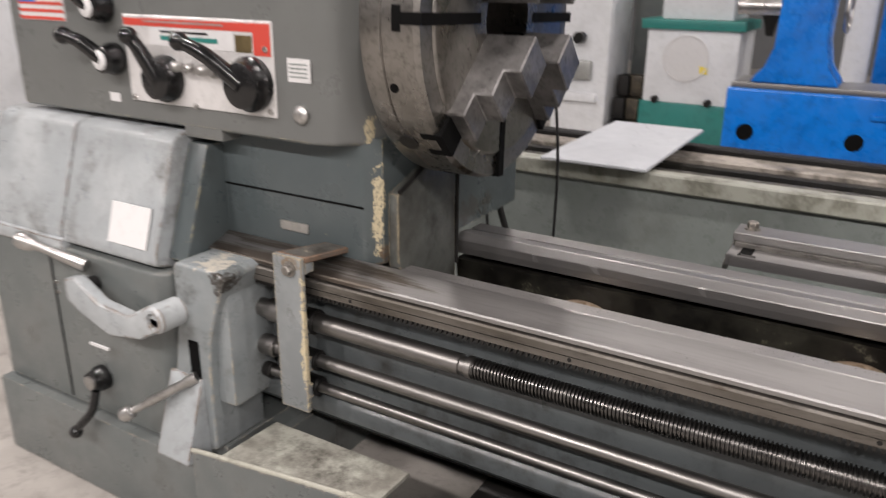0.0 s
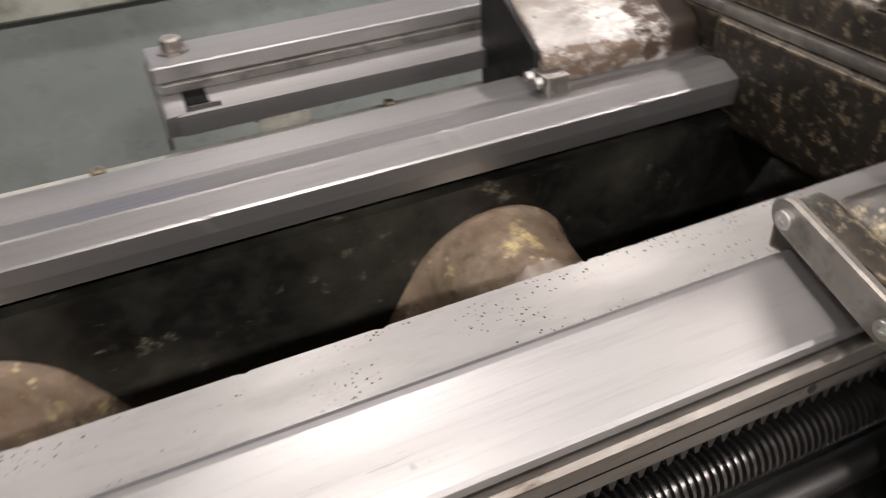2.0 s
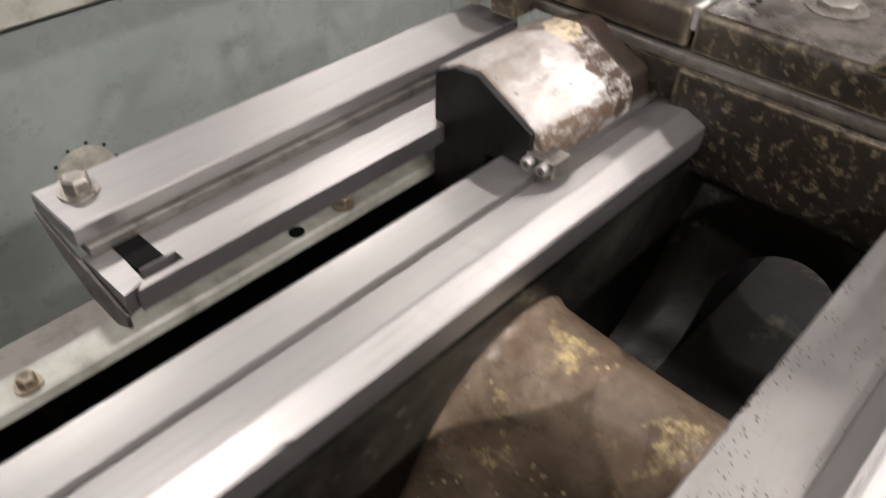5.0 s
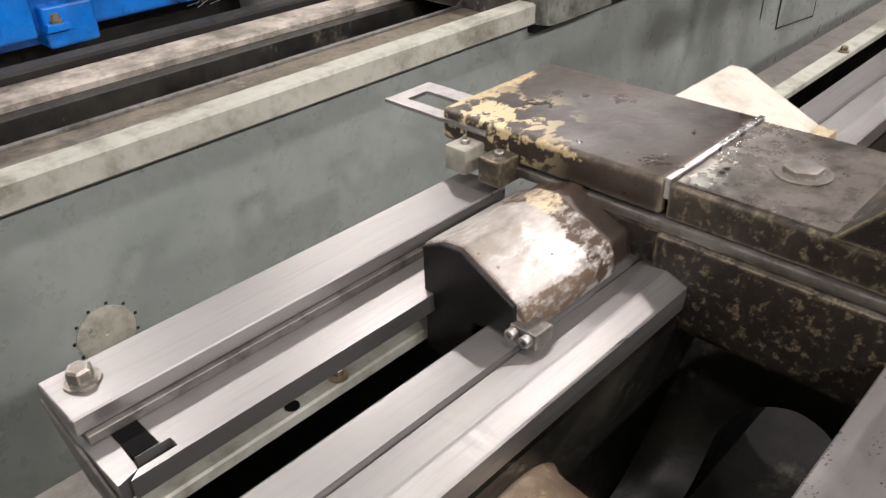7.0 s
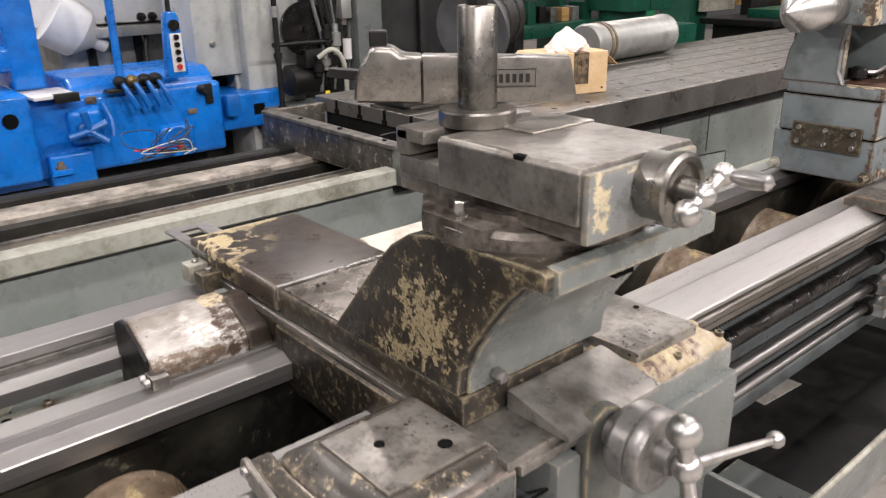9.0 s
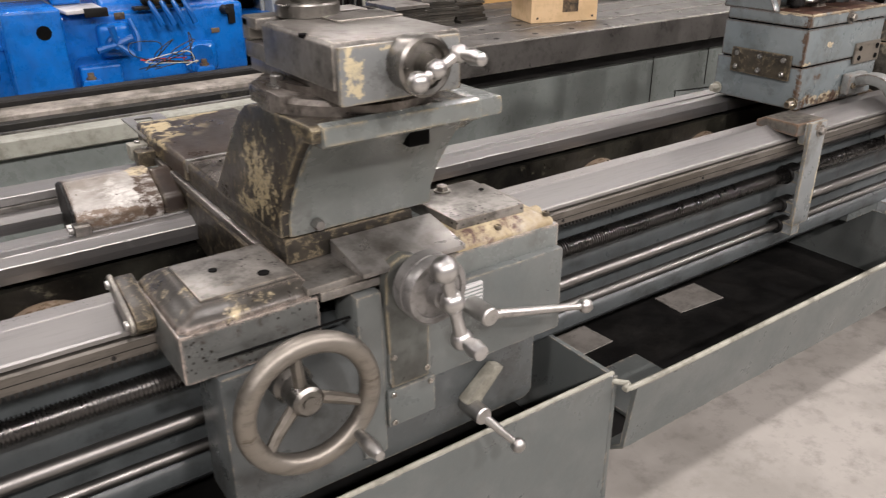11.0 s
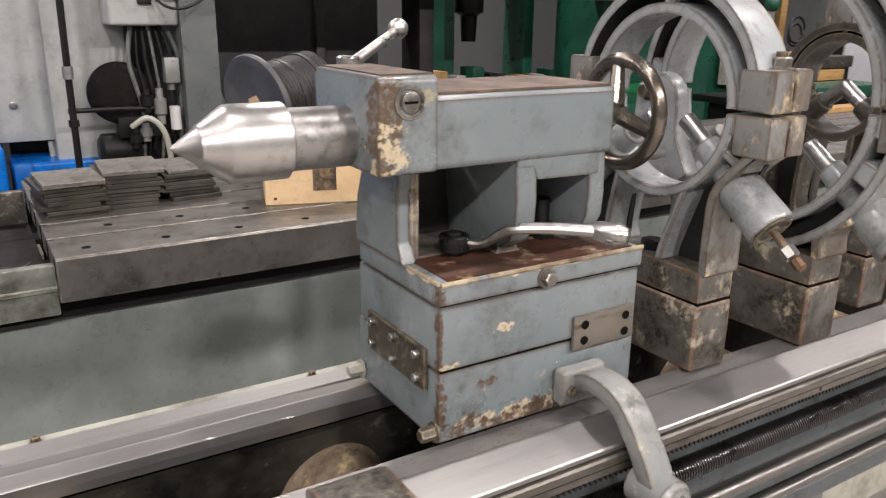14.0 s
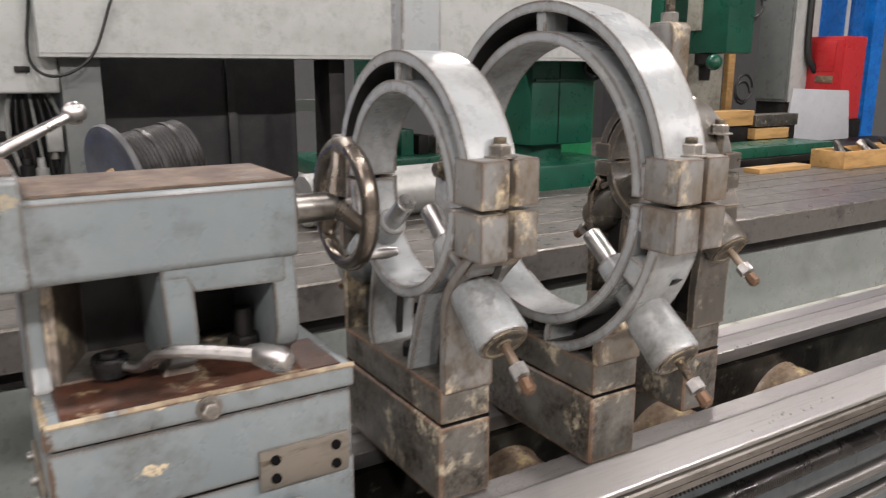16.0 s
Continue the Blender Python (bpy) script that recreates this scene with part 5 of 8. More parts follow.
part("sight_glass", revolve((-1.95, 1.20, 0.595), (-1.95, 0, 0.595), [(0, 0.017), (0.004, 0.017), (0.006, 0.012), (0.006, 0)], 16), "chrome", gb)
for z in (0.61, 0.64):
    round_bolt("screw", gb, (-2.05, 1.20, z), (-2.05, 1.194, z), 0.006)

# ---------------------------------------------------------------- chuck
chuck = thing("lathe_chuck", "large four-jaw steel chuck with dark jaw slots on the lathe spindle", "chuck")
part("body", revolve((-1.03, AX_Y, AX_Z), (0, AX_Y, AX_Z), [(0.0, 0.10), (0.0, 0.335), (0.008, 0.347), (0.02, 0.35), (0.055, 0.35), (0.058, 0.346), (0.062, 0.35), (0.132, 0.35), (0.142, 0.342), (0.142, 0.30), (0.146, 0.297), (0.150, 0.29), (0.150, 0.10), (0.03, 0.095), (0.03, 0.0)], 96), "chuck", chuck, "dull turned steel body")
part("back_plate", revolve((-1.06, AX_Y, AX_Z), (0, AX_Y, AX_Z), [(0, 0.16), (0.0, 0.235), (0.04, 0.235), (0.04, 0.10)], 48), "dark", chuck)


def radial(p, ang):
    """A point (out, across, along) of a jaw turned about the spindle."""
    a = math.radians(ang)
    out, across, along = p
    return (-1.03 + along, AX_Y + out * math.cos(a) - across * math.sin(a), AX_Z + out * math.sin(a) + across * math.cos(a))


def jaw_block(profile, w, ang, bevel=0.003):
    """A stepped jaw: an outline in (out, along) with a width."""
    bm = B()
    bm_prism(bm, [(o, al) for o, al in profile], "y", -w, w, bevel, 1)
    for v in bm.verts:
        o, ac, al = v.co
        v.co = radial((o, ac, al), ang)
    bmesh.ops.recalc_face_normals(bm, faces=bm.faces[:])
    return bm


for ang in (-2, 88, 178, 268):  # T-slots that open at the rim
    part("t_slot", jaw_block([(0.125, 0.10), (0.3505, 0.10), (0.3505, 0.1515), (0.125, 0.1515)], 0.0115, ang, 0), "hole", chuck)
    part("t_slot_head", jaw_block([(0.30, 0.085), (0.351, 0.085), (0.351, 0.104), (0.30, 0.104)], 0.024, ang, 0), "hole", chuck)
for ang in (43, 133, 223, 313):
    part("jaw_slot", jaw_block([(0.08, 0.10), (0.3495, 0.10), (0.3495, 0.1512), (0.08, 0.1512)], 0.034, ang, 0), "hole", chuck)
    j = part("jaw", jaw_block([(0.085, 0.12), (0.30, 0.12), (0.30, 0.185), (0.245, 0.185), (0.245, 0.225), (0.18, 0.225), (0.18, 0.262), (0.085, 0.262)], 0.043, ang), "jaw_face", chuck, "worn stepped jaw")
    part("adjuster", cyl(radial((0.345, 0, 0.06), ang), radial((0.352, 0, 0.06), ang), 0.022, seg=20), "dark", chuck)
for ang in (200, 250, 290, 160):
    part("hole", cyl(radial((0.33, 0, 0.075), ang), radial((0.3508, 0, 0.075), ang), 0.010, seg=14), "hole", chuck)

# cables that hang behind the chuck
for k, (a, b, c, r) in enumerate((((-1.24, 2.28, 1.3), (-1.25, 2.3, 0.80), (-1.17, 2.36, 0.42), 0.011), ((-1.26, 2.28, 1.2), (-1.285, 2.3, 0.75), (-1.25, 2.3, 0.42), 0.005), ((-1.10, 2.28, 1.4), (-1.035, 2.3, 0.95), (-1.04, 2.32, 0.42), 0.005))):
    solo("hanging_cable", tube(bend([(a[0], 2.12, a[2] + 0.1), a, b, c, (c[0] + 0.02, c[1] + 0.05, 0.0)], 8), r, 8), "cable", "black rubber cable that hangs behind the chuck to the floor", "cable", "hanging cables")

# ---------------------------------------------------------------- carriage
def ball_crank(parent, c, axis_y, along, r_ball, l1, l2, name="crank"):
    """A two-ball crank handle on a hub that turns about the y axis; along: degrees in the xz plane."""
    a = math.radians(along)
    u = Vector((math.cos(a), 0, math.sin(a)))
    c = Vector(c)
    bm = B()
    bm_ball(bm, c, r_ball)
    bm_revolve(bm, c, c + u, [(0, r_ball * 0.75), (l1 * 0.35, r_ball * 0.5), (l1 * 0.7, r_ball * 0.55), (l1, r_ball * 0.7)], 14)
    bm_revolve(bm, c, c - u, [(0, r_ball * 0.75), (l2 * 0.35, r_ball * 0.5), (l2 * 0.7, r_ball * 0.55), (l2, r_ball * 0.7)], 14)
    bm_ball(bm, c + u * l1, r_ball * 1.12)
    bm_ball(bm, c - u * l2, r_ball * 0.95)
    ck = part(name, bm, "jaw", parent, "bright ball crank")
    g = c - u * l2
    part("grip", revolve(g, g + Vector((0, axis_y, 0)), [(0, r_ball * 0.6), (0.012, r_ball * 0.45), (0.036, r_ball * 0.8), (0.058, r_ball * 0.65), (0.066, 0)], 14), "jaw", ck)
    return ck


car = thing("lathe_carriage", "worn lathe carriage with grey apron, chipped saddle wings and hand wheels", "carriage")


def wing(xa, xb, y0, y1, paint, filler, words, rim):
    """A saddle wing: a cast block, a worn sloping shoulder round it and a flat top for the pad; rim: the pad's outline."""
    w = part("saddle_wing", box(xa, xb, y0, y1, 0.758, 0.850, 0.006), paint, car, words)
    px0, px1, py0, py1 = rim
    bm = B()
    rings = []
    for f, z in ((0.0, 0.846), (0.0, 0.853), (0.10, 0.860), (0.55, 0.872), (0.92, 0.8795), (1.0, 0.880)):
        x0, x1 = xa + 0.004 + (px0 - 0.004 - xa) * f, xb - 0.004 - (xb - px1 - 0.004) * f
        ya, yb = y0 + 0.004 + (py0 - 0.004 - y0) * f, y1 - 0.004 - (y1 - py1 - 0.004) * f
        c = 0.012 * (1 - 0.5 * f)
        ring = [(x0 + c, ya), (x1 - c, ya), (x1, ya + c), (x1, yb - c), (x1 - c, yb), (x0 + c, yb), (x0, yb - c), (x0, ya + c)]
        rings.append([bm.verts.new((*p, z)) for p in ring])
    for a, b in zip(rings, rings[1:]):
        for i in range(8):
            bm.faces.new((a[i], a[(i + 1) % 8], b[(i + 1) % 8], b[i]))
    bm.faces.new(rings[-1]), bm.faces.new(rings[0][::-1])
    part("filler_shoulder", bm, filler, w, "chipped cream filler on a worn shoulder")
    return w


wl = wing(0.035, 0.285, 1.148, 1.40, "wing_dark", "shoulder_dark", "pitted grey saddle wing, shade in its dark paint, worn edges", (0.08, 0.268, 1.182, 1.358))
part("pad", prism([(0.09, 1.19), (0.265, 1.19), (0.262, 1.35), (0.088, 1.35)], "z", 0.868, 0.8845, 0.003), "pad_steel", wl, "flat worn steel pad")
for hx, hy, r in ((0.147, 1.287, 0.008), (0.217, 1.225, 0.011)):
    dark_hole("pad_hole", wl, (hx, hy, 0.870), (hx, hy, 0.8848), r)
part("plug", cyl((0.152, 1.223, 0.880), (0.152, 1.223, 0.8853), 0.009, seg=16), "pad_steel", wl)
wr = wing(0.575, 0.855, 1.148, 1.30, "wing_paint", "cream", "pale grey saddle wing with chipped yellow filler", (0.60, 0.80, 1.178, 1.282))
part("inner_wing", box(0.575, 0.80, 1.29, 1.40, 0.80, 0.872, 0.008), "wing_paint", wr)
part("pad", prism([(0.612, 1.188), (0.785, 1.183), (0.785, 1.37), (0.605, 1.37)], "z", 0.868, 0.9, 0.006), "pad_steel", wr, "flat worn steel pad")
bolt("bolt", wr, (0.685, 1.342, 0.9), (0.685, 1.342, 0.914), 0.013)
dark_hole("pad_hole", wr, (0.76, 1.30, 0.88), (0.76, 1.30, 0.9003), 0.006)
for hx, hy in ((0.60, 1.172), (0.70, 1.167), (0.83, 1.165), (0.595, 1.24)):
    round_bolt("screw", wr, (hx, hy, 0.868), (hx, hy, 0.8765), 0.0085, "saddle")
round_bolt("oil_cup", wr, (0.855, 1.25, 0.835), (0.885, 1.25, 0.835), 0.016, "cream")
round_bolt("plug", wr, (0.855, 1.17, 0.80), (0.858, 1.17, 0.80), 0.009, "dark")
# wipers that hug the front way
wip = part("way_wiper", prism([(1.412, 0.815), (1.412, 0.85), (1.40, 0.868), (1.385, 0.868), (1.335, 0.856), (1.29, 0.853), (1.268, 0.835), (1.268, 0.818), (1.285, 0.802), (1.312, 0.812), (1.40, 0.818)], "x", 0.0, 0.034, 0.004), "saddle", car, "dirty wiper clip on the way")
cap = [(1.392 + 0.017 * math.cos(math.radians(a)), 0.860 + 0.017 * math.sin(math.radians(a))) for a in range(-72, 109, 20)]
cap += [(1.284 + 0.019 * math.cos(math.radians(a)), 0.826 + 0.019 * math.sin(math.radians(a))) for a in range(108, 289, 20)]
part("strip", prism(cap, "x", -0.010, -0.001, 0.002, 1), "steel_dull", wip)
for y, z in ((1.390, 0.860), (1.284, 0.827)):
    round_bolt("screw", wip, (-0.009, y, z), (-0.016, y, z), 0.0085, "jaw")
part("way_wiper", prism([(1.44, 0.808), (1.44, 0.85), (1.30, 0.85), (1.275, 0.815), (1.30, 0.80), (1.40, 0.818)], "x", 0.855, 0.875, 0.003), "steel_dull", car)
# the bridge between the ways and the cross slide on it
part("bridge", prism([(0.275, 0.70), (0.545, 0.70), (0.56, 0.74), (0.56, 0.856), (0.26, 0.856), (0.26, 0.74)], "y", 1.36, 1.80, 0.015, 3), "saddle", car, "dirty cast bridge of the saddle")
part("rear_bridge", prism([(0.275, 0.792), (0.545, 0.792), (0.555, 0.856), (0.265, 0.856)], "y", 1.78, 1.95, 0.006), "saddle", car)
part("front_flat", box(0.285, 0.575, 1.14, 1.36, 0.84, 0.858, 0.004), "steel_dull", car)
part("slide_way", box(0.262, 0.555, 1.145, 2.10, 0.857, 0.872, 0.003), "steel_dull", car)
slide = part("cross_slide", prism([(0.273, 0.873), (0.548, 0.873), (0.548, 0.918), (0.543, 0.923), (0.278, 0.923), (0.273, 0.918)], "y", 1.25, 1.79, 0.004), "saddle", car, "dark worn cross slide")
part("slide_top", prism([(0.282, 1.56), (0.54, 1.56), (0.54, 1.786), (0.282, 1.786)], "z", 0.9215, 0.9255), "slide_top", slide, "brown bare top")
part("slide_cover", box(0.268, 0.552, 1.796, 2.20, 0.874, 0.928, 0.010, 3), "brown_worn", car, "brown cover with cream paint flaking off its edge")
part("edge_strip", box(0.272, 0.548, 1.788, 1.797, 0.90, 0.931, 0.001, 1), "chrome", car)
bolt("bolt", slide, (0.405, 1.672, 0.925), (0.405, 1.672, 0.938), 0.026, "steel_dull")
for hx in (0.34, 0.355):
    dark_hole("screw_hole", slide, (hx, 1.752, 0.915), (hx, 1.752, 0.9256), 0.004)
for k, (bx, by) in enumerate(((0.248, 2.06), (0.248, 2.13))):
    part("end_block", box(bx - 0.025, bx + 0.03, by - 0.022, by + 0.022, 0.85, 0.892, 0.004), "cream_rail" if k else "saddle", car)
    round_bolt("screw", car, (bx, by, 0.892), (bx, by, 0.899), 0.008)
part("end_plate", prism([(0.262, 2.10), (0.288, 2.10), (0.288, 2.30), (0.335, 2.30), (0.335, 2.10), (0.37, 2.10), (0.37, 2.33), (0.262, 2.33)], "z", 0.906, 0.912, 0.0), "jaw", car, "slotted bright end plate")
part("angle_guard", prism([(1.785, 0.80), (1.785, 0.835), (1.935, 0.908), (1.965, 0.908), (2.02, 0.85), (2.02, 0.80)], "x", 0.585, 0.80, 0.004), "guard_paint", car, "pale painted angled guard behind the slide")
part("guard_foot", box(0.56, 0.80, 1.755, 1.80, 0.79, 0.835, 0.004), "cream", car)
part("stop_screw", revolve((0.86, 2.0, 0.765), (1.0, 2.0, 0.755), [(0, 0.006), (0.06, 0.006), (0.06, 0.012), (0.075, 0.012), (0.075, 0.006), (0.10, 0.006), (0.10, 0.013), (0.125, 0.013), (0.13, 0.008)], 12), "brass", car)
part("stop_bar", box(0.80, 0.90, 1.975, 2.02, 0.74, 0.785, 0.003), "steel_dull", car)
# upright knee that carries the compound slide
knee = part("knee", prism([(1.585, 0.923), (1.44, 1.09), (1.405, 1.125), (1.365, 1.15), (1.31, 1.163), (1.10, 1.170), (1.092, 1.164), (1.094, 1.142), (1.130, 1.138), (1.160, 1.107), (1.191, 1.067), (1.230, 1.012), (1.252, 0.965), (1.256, 0.925)], "x", 0.268, 0.585, 0.006), "knee_paint", car, "dark knee with worn yellowish patch")
part("knee_face", prism([(1.105, 1.172), (1.085, 1.168), (1.084, 1.138), (1.092, 1.132), (1.128, 1.130), (1.155, 1.103), (1.186, 1.063), (1.224, 1.009), (1.246, 0.962), (1.250, 0.925), (1.258, 0.925), (1.254, 0.97), (1.230, 1.018), (1.170, 1.105), (1.140, 1.145)], "x", 0.285, 0.592, 0.004), "knee_front", knee, "pale grey painted front face")
part("knee_ear", prism([(1.25, 1.168), (1.088, 1.168), (1.088, 1.135), (1.132, 1.131), (1.19, 1.09), (1.25, 1.06)], "x", 0.585, 0.64, 0.006), "knee_front", knee)
dark_hole("knee_hole", knee, (0.475, 1.28, 0.985), (0.475, 1.2425, 0.985), 0.011)
part("knee_slot", prism([(0.478, 1.088), (0.520, 1.088), (0.520, 1.118), (0.478, 1.118)], "y", 1.1435, 1.20), "hole", knee)
bolt("bolt", knee, (0.335, 1.245, 0.945), (0.335, 1.225, 0.945), 0.011, "chrome", False)
part("front_plate", prism([(1.245, 0.872), (1.12, 0.872), (1.12, 0.882), (1.235, 0.905), (1.245, 0.905)], "x", 0.36, 0.585, 0.002), "front_steel", car, "bright flat steel plate")
swv = part("swivel", revolve((0.43, 1.265, 1.163), (0.43, 1.265, 2), [(0, 0.165), (0.022, 0.165), (0.03, 0.157), (0.03, 0.135), (0.045, 0.135)], 48), "slide_top", knee, "round brown swivel base")
part("swivel_lug", prism([(0.268, 1.20), (0.266, 1.325), (0.33, 1.40), (0.36, 1.20)], "z", 1.166, 1.1975, 0.006, 2), "slide_top", knee)
bolt("bolt", knee, (0.299, 1.277, 1.1975), (0.299, 1.277, 1.2165), 0.0125, "chrome")
comp = thing("compound_slide", "dull steel compound slide with a bright ball crank on the knee", "compound slide")
part("slide_base", box(0.319, 0.541, 1.078, 1.44, 1.196, 1.222, 0.004), "slide_top", comp)
part("body", prism([(0.302, 1.224), (0.536, 1.224), (0.536, 1.290), (0.530, 1.296), (0.308, 1.296), (0.302, 1.290)], "y", 1.075, 1.330, 0.003), "steel_dull", comp, "dull steel block with round corners")
part("end_face", box(0.308, 0.530, 1.064, 1.076, 1.200, 1.290, 0.006), "end_paint", comp, "grey painted end with chipped cream edges")
part("rear_step", box(0.306, 0.532, 1.330, 1.425, 1.224, 1.254, 0.004), "steel_dull", comp)
part("rear_lip", box(0.306, 0.532, 1.400, 1.432, 1.254, 1.296, 0.005), "steel_dull", comp)
part("slot_lip", box(0.306, 0.532, 1.365, 1.43, 1.276, 1.2965, 0.004), "steel_dull", comp)
part("top_plate", box(0.40, 0.532, 1.24, 1.325, 1.2955, 1.2995, 0.001, 1), "steel_dull", comp)
part("nick", box(0.3005, 0.312, 1.165, 1.182, 1.290, 1.2965, 0.001, 1), "hole", comp)
dial = part("dial", revolve((0.432, 1.066, 1.256), (0.432, 0, 1.256), [(0, 0.044), (0.03, 0.044), (0.032, 0.041), (0.034, 0.048), (0.046, 0.048), (0.050, 0.043), (0.048, 0.036), (0.042, 0.034), (0.043, 0.02), (0.07, 0.016), (0.07, 0)], 40), "chuck", comp, "bright graduated dial")
ball_crank(comp, (0.432, 0.991, 1.256), -1, 205, 0.0155, 0.036, 0.045)
post = thing("tool_post", "round steel tool post with a square socket on the compound slide", "tool post")
part("column", revolve((0.403, 1.356, 1.297), (0.403, 1.356, 2), [(0, 0.058), (0.020, 0.058), (0.023, 0.055), (0.023, 0.029), (0.165, 0.029), (0.168, 0.027), (0.168, 0.016), (0.15, 0.016), (0.15, 0)], 36), "chuck", post)
part("pin", cyl((0.403, 1.356, 1.447), (0.403, 1.356, 1.517), 0.015, seg=8), "dark", post)
holder = thing("tool_holder_bar", "heavy flat steel tool holder with a forged end behind the post", "tool holder")
part("bar", prism([(0.0, 0.0), (0.235, 0.0), (0.222, 0.066), (0.0, 0.072)], "y", 0.0, 0.042, 0.003), "chuck", holder)
part("forged_end", prism([(-0.105, 0.004), (0.002, 0.0), (0.002, 0.072), (-0.03, 0.074), (-0.045, 0.086), (-0.075, 0.088), (-0.085, 0.07), (-0.10, 0.045)], "y", -0.006, 0.05, 0.012, 3), "chuck", holder, "scuffed forged end")
part("clamp_screw", box(-0.078, -0.052, 0.008, 0.034, 0.085, 0.108, 0.002, 1), "dark", holder)
part("cutting_tip", prism([(-0.145, 0.042), (-0.09, 0.036), (-0.09, 0.05), (-0.14, 0.055)], "y", 0.005, 0.03, 0.001, 1), "dark", holder, "dark cutting tip")
for i in range(8):
    part("stamped_bar", box(0.085 + i * 0.010, 0.091 + i * 0.010, -0.0015, 0.001, 0.030, 0.043), "rack", holder)
part("stamped_frame", tube([(0.078, -0.0008, 0.024), (0.170, -0.0008, 0.024), (0.170, -0.0008, 0.050), (0.078, -0.0008, 0.050)], 0.0012, 4, True), "rack", holder)
holder.matrix_world = pose(0.360, 1.431, 1.3205, 0, 0, -40.0)

# apron with its wheels and levers
AY = 1.135
apron = part("apron", prism([(0.085, 0.757), (0.085, 0.455), (0.105, 0.44), (0.77, 0.44), (0.79, 0.455), (0.79, 0.757)], "y", AY, 1.27, 0.010), "apron_dark", car, "dirty grey apron with shade put into its dark paint")
part("apron_upper", box(0.38, 0.856, AY - 0.006, 1.20, 0.60, 0.80, 0.010), "grey", car)
part("apron_cheek", box(0.345, 0.40, AY - 0.010, 1.22, 0.47, 0.835, 0.010), "grey", car)
part("apron_seam", box(0.09, 0.335, AY - 0.002, AY + 0.002, 0.797, 0.800), "hole", car)
part("cover_plate", box(0.40, 0.51, AY - 0.016, AY, 0.53, 0.615, 0.004), "grey", apron)
part("cover_plate", box(0.405, 0.50, AY - 0.016, AY, 0.63, 0.70, 0.004), "grey", apron)
for sx, sz in ((0.412, 0.54), (0.498, 0.605), (0.412, 0.605), (0.415, 0.69), (0.49, 0.64)):
    round_bolt("screw", apron, (sx, AY - 0.016, sz), (sx, AY - 0.020, sz), 0.006, "steel_dull")
wheel = part("hand_wheel", tube(arc((0.195, 1.02, 0.735), 0.113, 0, 350, 35, "y"), 0.0185, 12, True), "brass_steel", car, "worn pale steel hand wheel")
for a in (100, 220, 340):
    u = Vector((math.cos(math.radians(a)), 0, math.sin(math.radians(a))))
    part("spoke", tube([Vector((0.195, 1.045, 0.735)) + u * 0.02, Vector((0.195, 1.035, 0.735)) + u * 0.07, Vector((0.195, 1.02, 0.735)) + u * 0.108], 0.012, 8, r_end=0.009), "brass_steel", wheel)
part("hub", revolve((0.195, 1.135, 0.735), (0.195, 0, 0.735), [(0, 0.036), (0.05, 0.036), (0.06, 0.028), (0.11, 0.028), (0.115, 0.022), (0.115, 0.012), (0.118, 0.012), (0.118, 0)], 24), "chuck", wheel)
u = Vector((math.cos(math.radians(-48)), 0, math.sin(math.radians(-48))))
part("grip", revolve(Vector((0.195, 1.02, 0.735)) + u * 0.113, Vector((0.195, 0, 0.735)) + u * 0.113, [(0, 0.010), (0.02, 0.009), (0.04, 0.013), (0.07, 0.014), (0.09, 0.009), (0.092, 0)], 14), "chrome", wheel)
fd = part("feed_dial", revolve((0.46, 1.135, 0.854), (0.46, 0, 0.854), [(0, 0.030), (0.01, 0.030), (0.012, 0.027), (0.045, 0.027), (0.046, 0.058), (0.052, 0.063), (0.078, 0.064), (0.080, 0.059), (0.083, 0.064), (0.098, 0.064), (0.104, 0.060), (0.104, 0.050), (0.100, 0.048), (0.102, 0.026), (0.125, 0.024), (0.13, 0)], 48), "jaw_dull", car, "steel feed dial with bright rim")
part("dial_support", prism([(0.408, 0.62), (0.402, 0.80), (0.404, 0.862), (0.418, 0.888), (0.445, 0.898), (0.475, 0.888), (0.495, 0.862), (0.50, 0.80), (0.495, 0.62)], "y", 1.118, 1.145, 0.006), "side_dirty", car, "dark oily dial bracket")
ball_crank(car, (0.46, 0.99, 0.854), -1, 104, 0.0225, 0.068, 0.085)
for tip, hub in (((0.835, 1.035, 0.705), (0.60, 1.07, 0.745)), ((0.66, 1.03, 0.425), (0.60, 1.085, 0.50))):
    lvb = B()
    d = Vector(tip) - Vector(hub)
    L = d.length
    bm_revolve(lvb, hub, tip, [(0, 0.011), (L * 0.5, 0.009), (L * 0.9, 0.0075), (L, 0.0075)], 12)
    bm_ball(lvb, tip, 0.0165)
    bm_cyl(lvb, (hub[0], 1.14, hub[2]), (hub[0], hub[1] - 0.015, hub[2]), 0.020, ch=0.003)
    part("ball_lever", lvb, "chrome", car, "bright ball lever")
part("lever_plate", prism([(0.575, 0.52), (0.655, 0.585), (0.68, 0.575), (0.61, 0.50)], "y", 1.105, 1.135, 0.006), "cream_rail", car)
part("scale_tab", box(0.535, 0.63, 1.121, 1.13, 0.742, 0.788, 0.001, 1), "paper", car, "pale graduated tab")
for i in range(5):
    part("text_bar", box(0.538, 0.627, 1.1195, 1.1215, 0.748 + i * 0.008, 0.7505 + i * 0.008), "wall_grey", car)

